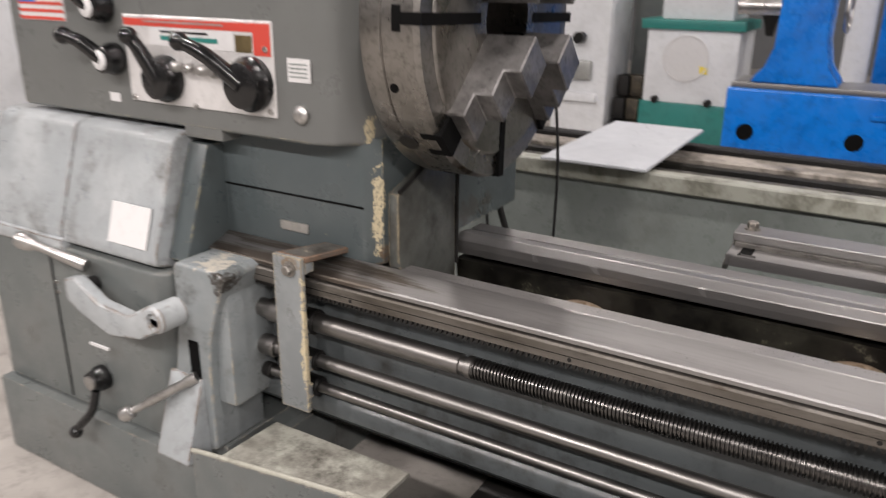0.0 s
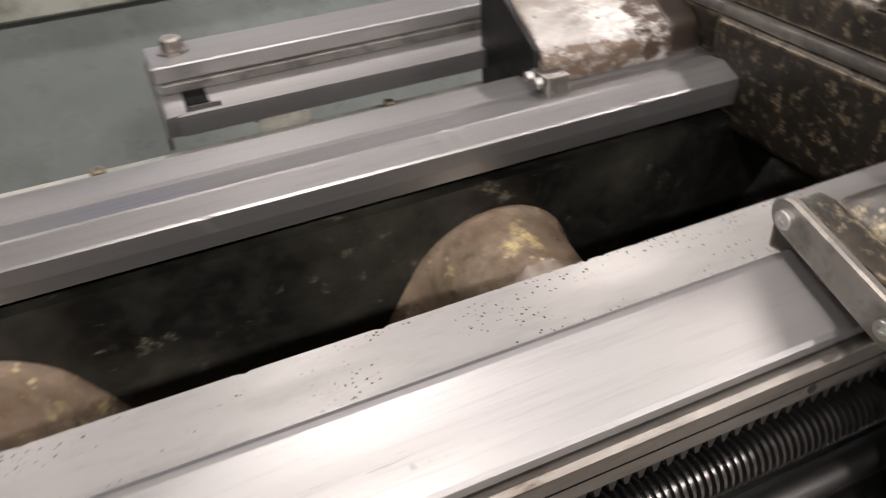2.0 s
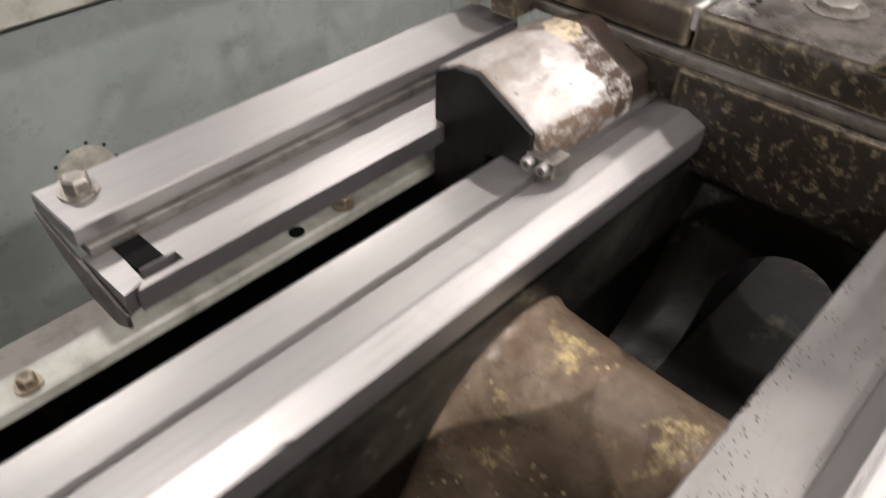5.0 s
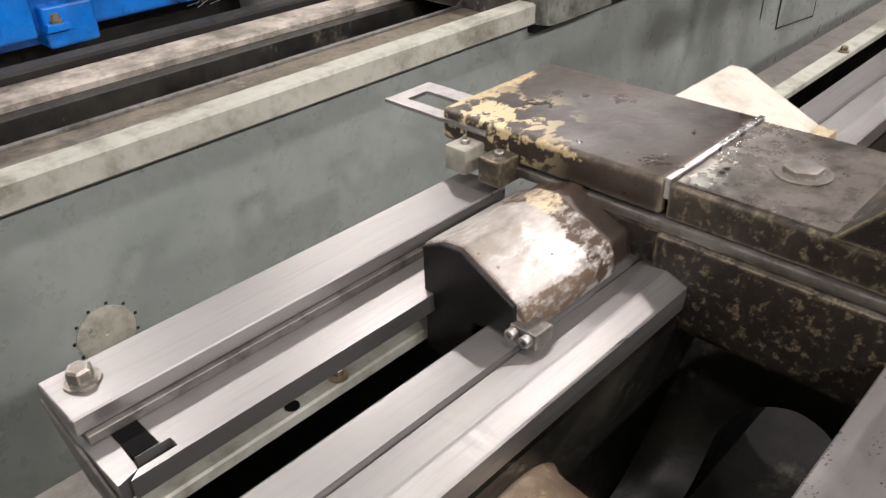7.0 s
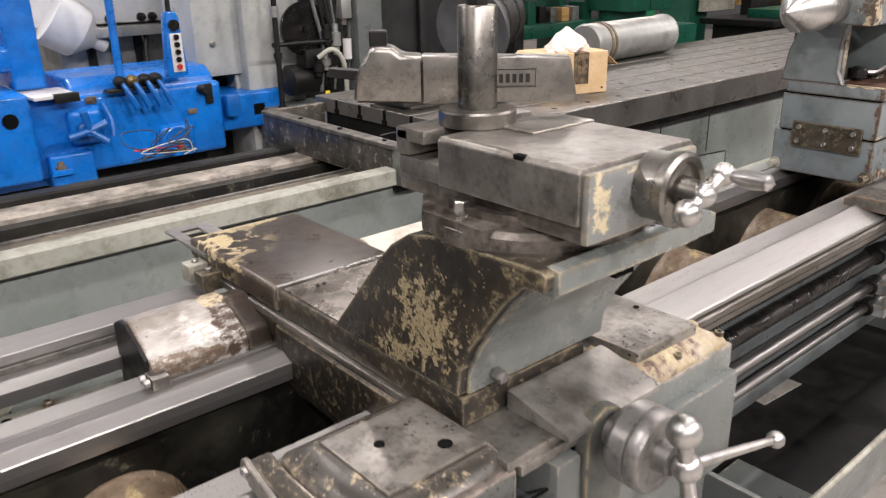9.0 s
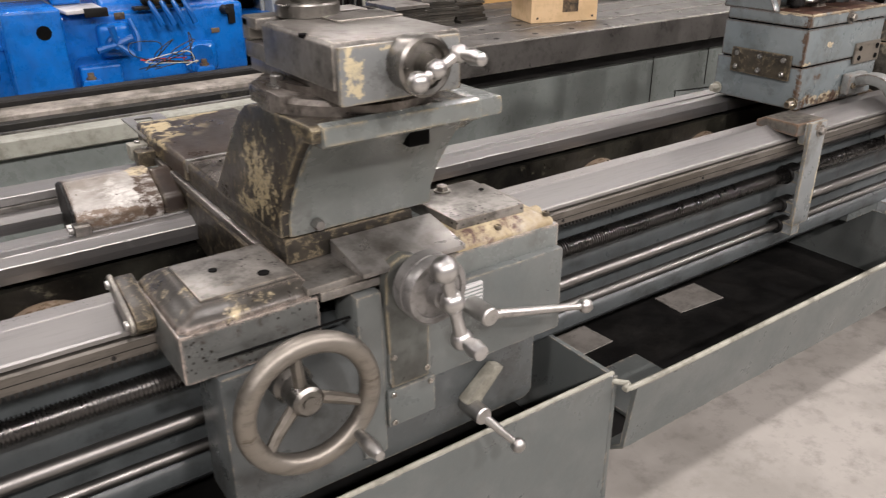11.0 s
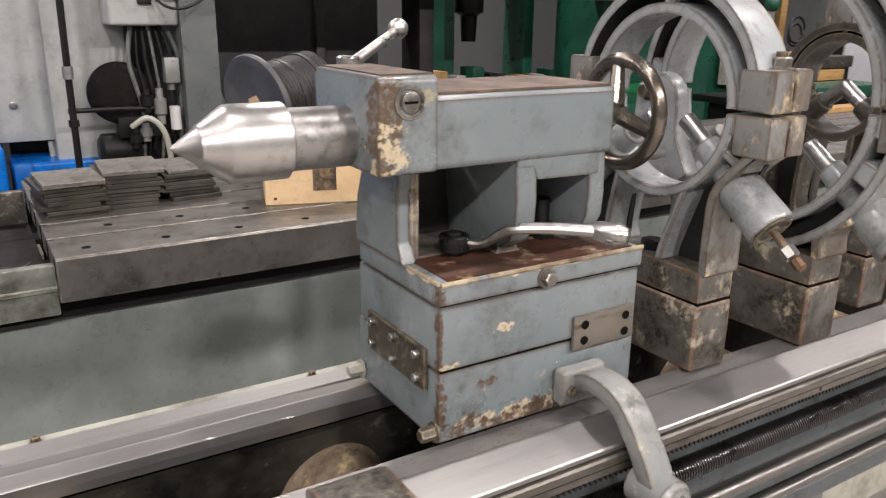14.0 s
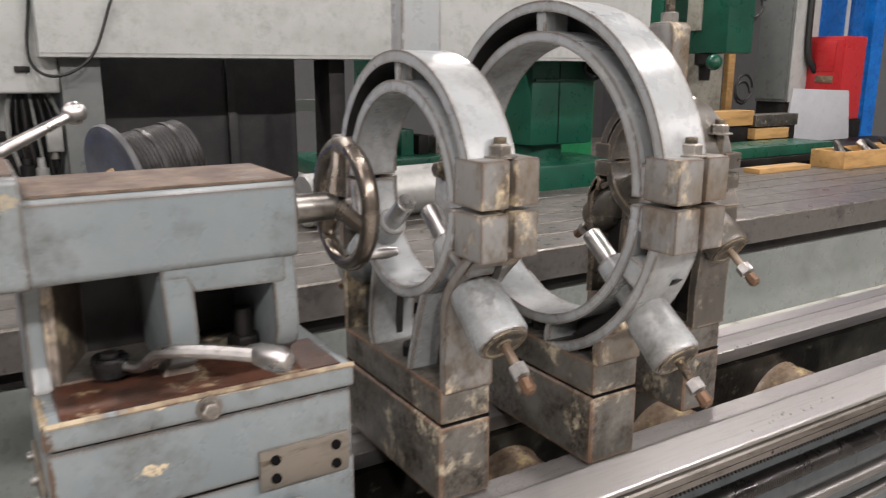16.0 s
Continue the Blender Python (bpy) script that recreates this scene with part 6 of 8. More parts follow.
# taper attachment behind the bed, with its cover on the saddle
tap = thing("taper_attachment", "bright steel taper guide bars carried behind the lathe bed", "taper attachment")
part("top_bar", box(-0.432, 0.262, 2.058, 2.146, 0.812, 0.835, 0.002, 1), "way", tap)
part("middle_bar", box(-0.424, 0.262, 2.05, 2.13, 0.799, 0.812, 0.001, 1), "way_side", tap)
part("lower_bar", prism([(-0.40, 2.0), (-0.36, 2.0), (-0.36, 1.984), (-0.405, 1.984), (-0.418, 1.974), (0.262, 1.974), (0.262, 2.06), (-0.36, 2.06), (-0.40, 2.05)], "z", 0.772, 0.799, 0.0), "way", tap)
part("lower_tip", prism([(-0.430, 1.977), (-0.405, 1.984), (-0.40, 2.06), (-0.43, 2.06)], "z", 0.772, 0.799), "way", tap)
part("end_cheek", prism([(2.145, 0.815), (1.976, 0.775), (1.976, 0.758), (2.005, 0.742), (2.06, 0.746), (2.11, 0.776), (2.145, 0.812)], "x", -0.435, -0.4305, 0.001, 1), "way_side", tap)
part("slot", box(-0.402, -0.372, 2.002, 2.055, 0.795, 0.8005), "hole", tap)
bolt("bolt", tap, (-0.395, 2.112, 0.835), (-0.395, 2.112, 0.855), 0.0145, "steel_dull")
part("support_rail", box(-1.0, 6.0, 2.003, 2.046, 0.700, 0.72, 0.003, 1), "green_rail", tap, "cream painted support rail")
part("rail_web", box(-1.0, 6.0, 2.030, 2.044, 0.42, 0.6995), "oily", tap, "black oily web under the rail")
for bx in (-0.53, -0.20, -0.125, 0.25, 0.95, 1.02, 1.6, 2.2):
    if bx in (-0.20,):
        dark_hole("rail_hole", tap, (bx, 2.017, 0.70), (bx, 2.017, 0.7203), 0.010)
    else:
        bolt("rail_bolt", tap, (bx, 2.017, 0.72), (bx, 2.017, 0.736), 0.0095, "saddle")
for bx in (-0.8, 0.1, 1.1, 2.1, 3.1):
    part("rail_arm", box(bx, bx + 0.05, 1.90, 2.03, 0.66, 0.70), "saddle", tap)
part("rail_fitting", cyl((1.02, 1.96, 0.735), (1.10, 2.10, 0.735), 0.020, ch=0.003), "saddle", tap)
cov = thing("way_cover", "scraped wedge-shaped steel way cover with flaking cream paint", "way cover")
part("body", prism([(1.995, 0.805), (1.995, 0.868), (1.96, 0.884), (1.925, 0.888), (1.835, 0.842), (1.825, 0.825), (1.825, 0.795), (1.90, 0.790)], "x", 0.021, 0.215, 0.004), "scraped", cov, "scraped pale steel cover")
part("end_plate", prism([(1.992, 0.70), (1.992, 0.866), (1.96, 0.882), (1.925, 0.886), (1.838, 0.842), (1.838, 0.79), (1.905, 0.785), (1.905, 0.70)], "x", 0.014, 0.022, 0.0015, 1), "dark", cov, "dark end plate")
part("shoulder", prism([(1.995, 0.80), (1.995, 0.862), (1.93, 0.882), (1.84, 0.838), (1.83, 0.79)], "x", 0.215, 0.275, 0.012, 3), "brown_worn", cov)
part("clamp_block", box(0.010, 0.045, 1.80, 1.842, 0.788, 0.820, 0.005), "steel_dull", cov)
for y in (1.81, 1.832):
    round_bolt("screw", cov, (0.008, y, 0.812), (-0.002, y, 0.812), 0.008)

# ---------------------------------------------------------------- tailstock
ts = thing("tailstock", "chipped blue-grey tailstock with rusty edges and bright live centre", "tailstock")
part("sole", prism([(2.225, 1.47), (2.70, 1.47), (2.70, 1.80), (2.225, 1.80)], "z", 0.812, 0.952, 0.006), "blue_sole", ts, "blue-grey sole block, rusty at the bottom")
part("riser", prism([(2.222, 1.466), (2.695, 1.466), (2.695, 1.785), (2.222, 1.785)], "z", 0.957, 1.078, 0.006), "blue_riser", ts)
for z in (0.9545, 1.0805):
    part("joint", box(2.23, 2.69, 1.472, 1.78, z - 0.003, z + 0.003), "hole", ts)
pan = part("tray_casting", prism([(2.218, 1.462), (2.70, 1.462), (2.70, 1.775), (2.218, 1.775)], "z", 1.083, 1.122, 0.006), "blue_tray", ts)
part("rusty_pan", box(2.245, 2.68, 1.476, 1.62, 1.118, 1.1245), "rust", pan, "rust-brown recess")
for p in ([(2.224, 1.466, 1.121), (2.70, 1.466, 1.121)], [(2.224, 1.468, 1.121), (2.224, 1.58, 1.121)]):
    part("worn_rim", tube(p, 0.005, 8), "cream_bright", pan, "cream worn rim")
# cast body: columns, back wall and spindle barrel


def column(name, x0, x1, bev=0.007):
    """A cast column, flush with the barrel above, that runs back at its foot."""
    bm = prism([(1.503, 1.335), (1.503, 1.24), (1.510, 1.19), (1.530, 1.155), (1.565, 1.135), (1.578, 1.12), (1.76, 1.12), (1.76, 1.335)], "x", x0, x1, bev, 2)
    for v in bm.verts:
        v.co.x += (1.335 - v.co.z) * 0.06
    return part(name, bm, "blue_grey", ts)


part("left_column", prism([(1.60, 1.335), (1.618, 1.25), (1.618, 1.16), (1.595, 1.120), (1.80, 1.120), (1.785, 1.22), (1.74, 1.335)], "x", 2.220, 2.252, 0.006, 3), "blue_tray", ts)
part("cheek", prism([(2.246, 1.612), (2.262, 1.608), (2.318, 1.745), (2.246, 1.745)], "z", 1.121, 1.33, 0.003, 1), "cream_worn", ts, "worn inner cheek of the hollow")
column("mid_column", 2.401, 2.449, 0.006)
part("column_foot", prism([(2.405, 1.120), (2.472, 1.120), (2.458, 1.13), (2.452, 1.15), (2.412, 1.15), (2.410, 1.13)], "y", 1.562, 1.62, 0.004), "cream_worn", ts)
column("right_column", 2.574, 2.616, 0.006)
# The pocket colour holds the shade under the barrel overhang.
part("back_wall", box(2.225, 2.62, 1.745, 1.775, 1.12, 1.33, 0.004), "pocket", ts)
part("cavity_floor", box(2.225, 2.62, 1.61, 1.745, 1.118, 1.128, 0.002, 1), "rest_edge", ts, "dirty cavity floor")
part("web", prism([(2.404, 1.30), (2.44, 1.30), (2.452, 1.276), (2.60, 1.273), (2.60, 1.33), (2.404, 1.33)], "y", 1.5015, 1.745, 0.006), "blue_grey", ts)
part("barrel", prism([(1.50, 1.316), (1.495, 1.325), (1.495, 1.432), (1.505, 1.441), (1.715, 1.441), (1.725, 1.432), (1.725, 1.33), (1.71, 1.316)], "x", 2.222, 2.622, 0.004), "blue_grey", ts)
part("barrel_top", box(2.235, 2.618, 1.503, 1.717, 1.4405, 1.4445), "worn_edge", ts, "bare worn top")
part("nose", prism([(1.494, 1.314), (1.4915, 1.33), (1.4915, 1.465), (1.499, 1.474), (1.73, 1.474), (1.745, 1.462), (1.745, 1.33), (1.73, 1.314)], "x", 2.122, 2.232, 0.006, 3), "blue_nose", ts, "chipped square nose of the barrel")
part("nose_top", box(2.13, 2.226, 1.50, 1.73, 1.4725, 1.4765), "worn_edge", ts)
ns = part("nose_screw", revolve((2.178, 1.493, 1.432), (2.178, 0, 1.432), [(0, 0.028), (0.004, 0.028), (0.004, 0.021), (0.001, 0.020), (0.001, 0.0165), (0.006, 0.0165), (0.007, 0.014), (0.007, 0)], 28), "steel_dull", ts)
part("screw_slot", box(2.166, 2.190, 1.4845, 1.4875, 1.430, 1.434), "hole", ns)
QY, QZ = 1.617, 1.366
part("quill", revolve((2.13, QY, QZ), (0, QY, QZ), [(0, 0.052), (0.12, 0.052), (0.122, 0.050)], 40), "jaw_dull", ts, "bright quill")
part("live_centre", revolve((2.012, QY, QZ), (0, QY, QZ), [(-0.004, 0.040), (0.0, 0.058), (0.004, 0.063), (0.095, 0.063), (0.103, 0.058), (0.135, 0.036), (0.140, 0.034), (0.142, 0.030), (0.182, 0.002), (0.182, 0)], 40), "jaw", ts, "bright live centre with a pointed tip")
lev = B()
bm_cyl(lev, (2.19, 1.745, 1.40), (2.19, 1.745, 1.49), 0.022, ch=0.003)
bm_revolve(lev, (2.19, 1.76, 1.465), (2.349, 1.847, 1.535), [(0, 0.013), (0.05, 0.011), (0.17, 0.009), (0.19, 0.010)], 14)
bm_ball(lev, (2.349, 1.847, 1.535), 0.021)
part("lock_lever", lev, "chrome", ts, "bright ball lever")
part("lever_boss", box(2.14, 2.23, 1.735, 1.79, 1.37, 1.455, 0.010), "galv", ts)
hw = part("hand_wheel", tube(arc((2.76, 1.617, 1.370), 0.108, 0, 352, 40, "x"), 0.0165, 12, True), "wheel_steel", ts, "worn steel hand wheel")
for a in (80, 200, 320):
    u = Vector((0, math.cos(math.radians(a)), math.sin(math.radians(a))))
    c = Vector((2.745, 1.617, 1.370))
    part("spoke", tube([c + u * 0.015, c + u * 0.06 + Vector((0.008, 0, 0)), c + u * 0.10 + Vector((0.014, 0, 0))], 0.019, 10, r_end=0.013), "wheel_steel", hw)
part("hub", revolve((2.615, 1.617, 1.370), (3, 1.617, 1.370), [(0, 0.046), (0.035, 0.044), (0.045, 0.027), (0.105, 0.026), (0.125, 0.024), (0.13, 0.015), (0.155, 0.013), (0.155, 0)], 24), "chuck", hw)
c = Vector((2.76, 1.617, 1.370)) + Vector((0, math.cos(math.radians(235)), math.sin(math.radians(235)))) * 0.105
part("grip", revolve(c, c + Vector((1, 0, 0)), [(0, 0.008), (0.02, 0.009), (0.05, 0.012), (0.075, 0.008), (0.078, 0)], 12), "chrome", hw)
# clamp spanner, plates and bolts
sp = thing("clamp_spanner", "long bright cranked spanner on the tailstock clamping nut", "spanner")
part("head", revolve((2.335, 1.60, 1.135), (2.335, 1.60, 2), [(0, 0.030), (0.026, 0.030), (0.030, 0.027), (0.030, 0.018), (0.022, 0.018), (0.022, 0)], 20), "black", sp, "black ring head")
part("stud", revolve((2.335, 1.60, 1.122), (2.335, 1.60, 2), [(0, 0.015), (0.045, 0.015), (0.048, 0.012), (0.048, 0)], 14), "dark", sp)
part("shank", tube(bend([(2.352, 1.583, 1.150), (2.374, 1.555, 1.153), (2.390, 1.520, 1.180), (2.403, 1.494, 1.192), (2.455, 1.452, 1.196), (2.525, 1.395, 1.194)], 5), 0.0085, 10, r_end=0.012), "chrome", sp)
part("tip", revolve((2.508, 1.424, 1.195), (2.555, 1.345, 1.191), [(0, 0.011), (0.02, 0.018), (0.06, 0.021), (0.078, 0.014), (0.08, 0)], 14), "chrome", sp)
part("second_stud", cyl((2.56, 1.62, 1.122), (2.56, 1.62, 1.205), 0.017, seg=12), "dark", ts)
part("second_nut", revolve((2.56, 1.62, 1.122), (2.56, 1.62, 2), [(0, 0.03), (0.03, 0.03), (0.034, 0.026)], 6), "dark", ts)
bolt("front_bolt", ts, (2.452, 1.462, 1.10), (2.452, 1.444, 1.10), 0.0145, "steel_dull")
ep = part("side_plate", box(2.214, 2.223, 1.505, 1.735, 0.905, 0.99, 0.003), "saddle", ts, "riveted dark plate")
for y in (1.53, 1.62, 1.71):
    for z in (0.925, 0.972):
        round_bolt("screw", ep, (2.214, y, z), (2.205, y, z), 0.0085)
fp = part("front_plate", box(2.525, 2.685, 1.457, 1.467, 0.932, 1.005, 0.008), "brass_steel", ts, "worn bare clamp plate")
for x, z in ((2.552, 0.952), (2.552, 0.985), (2.66, 0.985), (2.66, 0.95)):
    dark_hole("plate_hole", fp, (x, 1.46, z), (x, 1.4565, z), 0.009)
bolt("corner_bolt", ts, (2.222, 1.478, 0.835), (2.19, 1.478, 0.835), 0.014, "saddle")
bolt("corner_bolt", ts, (2.222, 1.782, 0.835), (2.19, 1.782, 0.835), 0.014, "cream_rail")
# travelling crank on its bracket
ck = thing("tailstock_crank", "pale grey bracket with a bent steel crank on the tailstock", "crank")
part("foot", box(2.485, 2.60, 1.435, 1.468, 0.83, 0.905, 0.010, 3), "crank_paint", ck)
for x in (2.505, 2.585):
    round_bolt("screw", ck, (x, 1.435, 0.865), (x, 1.427, 0.865), 0.010, "saddle")
arm_line = bend([(0, 1.45, 0.868), (0, 1.39, 0.893), (0, 1.325, 0.876), (0, 1.275, 0.80), (0, 1.245, 0.725)], 6)
side = []
for k, p in enumerate(arm_line):
    d = (arm_line[min(k + 1, len(arm_line) - 1)] - arm_line[max(k - 1, 0)]).normalized()
    side.append((p.y - d.z * 0.019, p.z + d.y * 0.019, p.y + d.z * 0.019, p.z - d.y * 0.019))
arm = prism([(a, b) for a, b, _, _ in side] + [(c, d) for _, _, c, d in side[::-1]], "x", 2.512, 2.574, 0.006)
for v in arm.verts:
    v.co.x += (0.90 - v.co.z) * 0.14
part("arm", arm, "crank_paint", ck, "curved flat cast arm with chipped paint")
part("boss", revolve((2.568, 1.30, 0.722), (2.568, 0, 0.722), [(0, 0.03), (0.006, 0.042), (0.09, 0.042), (0.10, 0.034), (0.10, 0.02)], 24), "crank_paint", ck)
part("collar", revolve((2.568, 1.20, 0.722), (2.568, 0, 0.722), [(0, 0.022), (0.018, 0.022), (0.02, 0.027), (0.035, 0.027), (0.038, 0.018)], 6), "chrome", ck)
part("shaft", cyl((2.568, 1.22, 0.722), (2.568, 1.085, 0.722), 0.0155, ch=0.002), "steel_dull", ck)
part("crank_arm", tube(bend([(2.568, 1.095, 0.735), (2.568, 1.09, 0.70), (2.560, 1.085, 0.62), (2.552, 1.085, 0.53), (2.550, 1.07, 0.505), (2.552, 1.04, 0.50)], 5), 0.0095, 8), "steel_dull", ck)
part("grip", revolve((2.552, 1.05, 0.50), (2.568, 0.90, 0.49), [(0, 0.008), (0.015, 0.009), (0.045, 0.0165), (0.075, 0.0175), (0.10, 0.010), (0.105, 0)], 14), "dark", ck, "dark wooden grip")

# ---------------------------------------------------------------- steady rests
def steady_rest(x, yc, zc, ri, ro, w, base_y0, base_y1, foot_top, front_leg, label, worn, post, open_leg, lug=1.0, hinge=False):
    """A hinged ring with channel-shaped halves, clamp lugs, three jaw barrels and a foot on the bed; x is its near face."""
    s = thing("steady_rest", label, "steady rest", "steady rests")
    t = 0.022
    paint = "rest_paint" if worn else "rest_dark"
    lug_paint = "rest_lug" if worn else "rest_dark"

    def half(a0, a1, nm):
        k = 40
        sect = [(0, ro), (w, ro), (w, ro - t), (w * 0.84, ro - t), (w * 0.84, ri + t), (w, ri + t), (w, ri), (0, ri), (0, ri + t), (w * 0.74, ri + t), (w * 0.74, ro - t), (0, ro - t)]
        bm = B()
        rows = []
        for i in range(k + 1):
            a = math.radians(a0 + (a1 - a0) * i / k)
            rows.append([bm.verts.new((x + d, yc + r * math.cos(a), zc + r * math.sin(a))) for d, r in sect])
        n = len(sect)
        for a, b in zip(rows, rows[1:]):
            for i in range(n):
                # Channel web and outer flange take the darker colour as painted-in shade.
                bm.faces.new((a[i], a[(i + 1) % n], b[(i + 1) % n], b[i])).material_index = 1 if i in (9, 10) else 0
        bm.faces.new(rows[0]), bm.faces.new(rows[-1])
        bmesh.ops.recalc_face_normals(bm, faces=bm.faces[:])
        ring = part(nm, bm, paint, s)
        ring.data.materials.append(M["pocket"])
        return ring

    def band(a0, a1, ra, rb, xa, xb, nm, parent, k=30, m=None):
        arc_ = [math.radians(a0 + (a1 - a0) * i / k) for i in range(k + 1)]
        pts = [(yc + ra * math.cos(a), zc + ra * math.sin(a)) for a in arc_] + [(yc + rb * math.cos(a), zc + rb * math.sin(a)) for a in arc_[::-1]]
        return part(nm, prism(pts, "x", xa, xb, 0.003, 1), m or paint, parent)

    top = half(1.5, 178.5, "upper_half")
    for a in (1.5, 167.5):
        band(a, a + 11, ri + 0.004, ro - 0.003, x + 0.0045, x + w * 0.62, "end_wall", top, 6)
    band(87.5, 92.5, ri + 0.004, ro - 0.003, x + 0.0045, x + w * 0.62, "end_wall", top, 6)
    if open_leg:
        low = band(181.5, 358.5, ri, ri + 0.024, x, x + w, "lower_half", s, 48)
        for a in (182, 334):
            band(a, a + 24, ri + 0.006, ro + 0.004, x + w * 0.55, x + w * 0.98, "ring_web", low, 10)
        for a in (202, 333):
            band(a, a + 5, ri + 0.006, ro + 0.006, x + 0.003, x + w * 0.7, "ring_rib", low, 4)
        for a in (181.5, 346.5):
            band(a, a + 12, ri + 0.005, ro + 0.006, x + 0.0035, x + w * 0.6, "lug_plate", low, 8)
    else:
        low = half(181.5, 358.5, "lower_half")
        for a in (181.5, 347.5, 200, 329):
            band(a, a + 9, ri + 0.004, ro - 0.003, x + 0.0045, x + w * 0.62, "end_wall", low, 6)
    rm = (ri + ro) / 2
    for a in (45, 90, 135):  # ribs in the channel
        ca, sa = math.cos(math.radians(a)), math.sin(math.radians(a))
        bm = B()
        bm_tube(bm, [(x + w * 0.3, yc + (ri + t) * ca, zc + (ri + t) * sa), (x + w * 0.3, yc + (ro - t) * ca, zc + (ro - t) * sa)], w * 0.14, 8)
        if a == 90:
            part("rib", bm, paint, top)
        else:
            bm.free()
    if post:
        part("top_post", box(x + 0.004, x + w * 0.9, yc - 0.022, yc + 0.022, zc + ro - 0.01, zc + ro + 0.16, 0.006), paint, s)
    # clamp lugs, front and back
    for sgn in ((-1,) if hinge else (-1, 1)):
        yl = yc + sgn * (rm + (ro - ri) * 0.15)
        y0, y1 = sorted((yl - sgn * 0.025, yl + sgn * 0.058 * lug))
        for za, zb in ((zc + 0.004, zc + 0.085 * lug), (zc - 0.085 * lug, zc - 0.004)):
            part("clamp_lug", box(x - 0.002, x + w * 0.55, y0, y1, za, zb, 0.005, 2), lug_paint, s, "brown stained clamp lug")
            part("clamp_lug", box(x + w * 0.72, x + w * 1.25, y0 + 0.008, y1 + 0.004, za, zb, 0.006, 2), lug_paint, s)
        yb = (y0 + y1) / 2
        part("swing_bolt", cyl((x + w * 0.63, yb, zc - 0.06), (x + w * 0.63, yb, zc + 0.118), 0.011, seg=14), "saddle", s)
        bolt("nut", s, (x + w * 0.63, yb, zc + 0.085), (x + w * 0.63, yb, zc + 0.108), 0.020, "steel_dull")
    if hinge:
        yh, zh = yc + rm - 0.042, zc - 0.03
        ear = [(yh + 0.075 * math.cos(math.radians(a)), zh + 0.072 * math.sin(math.radians(a))) for a in range(0, 181, 18)]
        ear += [(yh - 0.085, zh - 0.10), (yh - 0.135, zh - 0.19), (yh - 0.06, zh - 0.25), (yh + 0.085, zh - 0.25), (yh + 0.085, zh - 0.12)]
        part("hinge_ear", prism(ear, "x", x - 0.03, x + 0.022, 0.010, 3), paint, s, "rounded grey hinge ear")
        bolt("hinge_bolt", s, (x - 0.03, yh + 0.025, zh + 0.022), (x - 0.06, yh + 0.025, zh + 0.022), 0.021, "saddle")
    # jaw barrels
    for a, blank in ((-38, 0), (218, 0), (90, 1)):
        ca, sa = math.cos(math.radians(a)), math.sin(math.radians(a))
        c = Vector((x + w * 0.5, yc, zc))
        u = Vector((0, ca, sa))
        if blank:
            continue
        br = part("jaw_barrel", revolve(c + u * (ri - 0.05), c + u * (ro + 1), [(0, 0.030), (ro - ri + 0.02, 0.034), (ro - ri + 0.04, 0.047), (ro - ri + 0.15, 0.050), (ro - ri + 0.158, 0.046), (ro - ri + 0.16, 0.030), (ro - ri + 0.157, 0.0)], 28), paint, s, "worn grey jaw barrel")
        part("end_cap", revolve(c + u * (ri - 0.05 + ro - ri + 0.157), c + u * 9, [(0, 0.043), (0.005, 0.043), (0.006, 0.036), (0.003, 0.034), (0.003, 0.014), (0.006, 0.012), (0.006, 0)], 24), "saddle", br)
        part("jaw", cyl(c + u * (ri - 0.13), c + u * ri, 0.020, ch=0.003), "chrome", br, "bright jaw tip")
        e = ro + 0.105
        part("jaw_screw", cyl(c + u * e, c + u * (e + 0.075), 0.0085, seg=12), "rib", br)
        part("nut", revolve(c + u * (e + 0.05), c + u * (e + 1), [(0, 0.016), (0.022, 0.016), (0.024, 0.012)], 6), "chrome", br)
        part("tip", revolve(c + u * (e + 0.078), c + u * (e + 1), [(0, 0.012), (0.02, 0.013), (0.026, 0.008), (0.026, 0)], 8), "copper", br, "copper coloured tip")
    # legs and foot
    foot = part("foot", prism([(x - 0.006, base_y0), (x + w * 1.12, base_y0), (x + w * 1.12, base_y1), (x - 0.006, base_y1)], "z", 0.805, foot_top, 0.010, 3), "rest_edge", s, "stained foot block")
    part("foot_joint", box(x, x + w * 1.1, base_y0 + 0.004, base_y1 - 0.004, foot_top - 0.002, foot_top + 0.004), "hole", s)
    part("sole", prism([(x - 0.003, base_y0 + 0.003), (x + w * 1.1, base_y0 + 0.003), (x + w * 1.1, base_y1 - 0.003), (x - 0.003, base_y1 - 0.003)], "z", foot_top + 0.004, foot_top + 0.075, 0.008), "rest_edge", s)
    zt = foot_top + 0.07
    for sgn, y_out, nm in ((-1, base_y0 + 0.004, "front_leg"), (1, base_y1 - 0.004, "rear_leg")):
        y_in = y_out - sgn * front_leg
        ang = [math.radians(270 + sgn * a) for a in (78, 62, 50)]
        outer = [(y_out, zt)] + [(y_out + sgn * 0.002, zt + 0.06)] + [(yc + (ro + 0.004) * math.cos(a), zc + (ro + 0.004) * math.sin(a)) for a in ang[::-1][:2 if open_leg else 1]]
        if open_leg:
            outer = [(y_out, zt), (y_out, zt + 0.10), (y_out + sgn * 0.012, zc - ro * 0.62), (yc + sgn * ro * 0.99, zc - ro * 0.30), (yc + sgn * (ro + 0.012), zc - 0.08)]
        inner = [(y_in, zt), (y_in + sgn * 0.012, zt + 0.05), (yc + sgn * ri * 0.55, zc - ri * 0.88)]
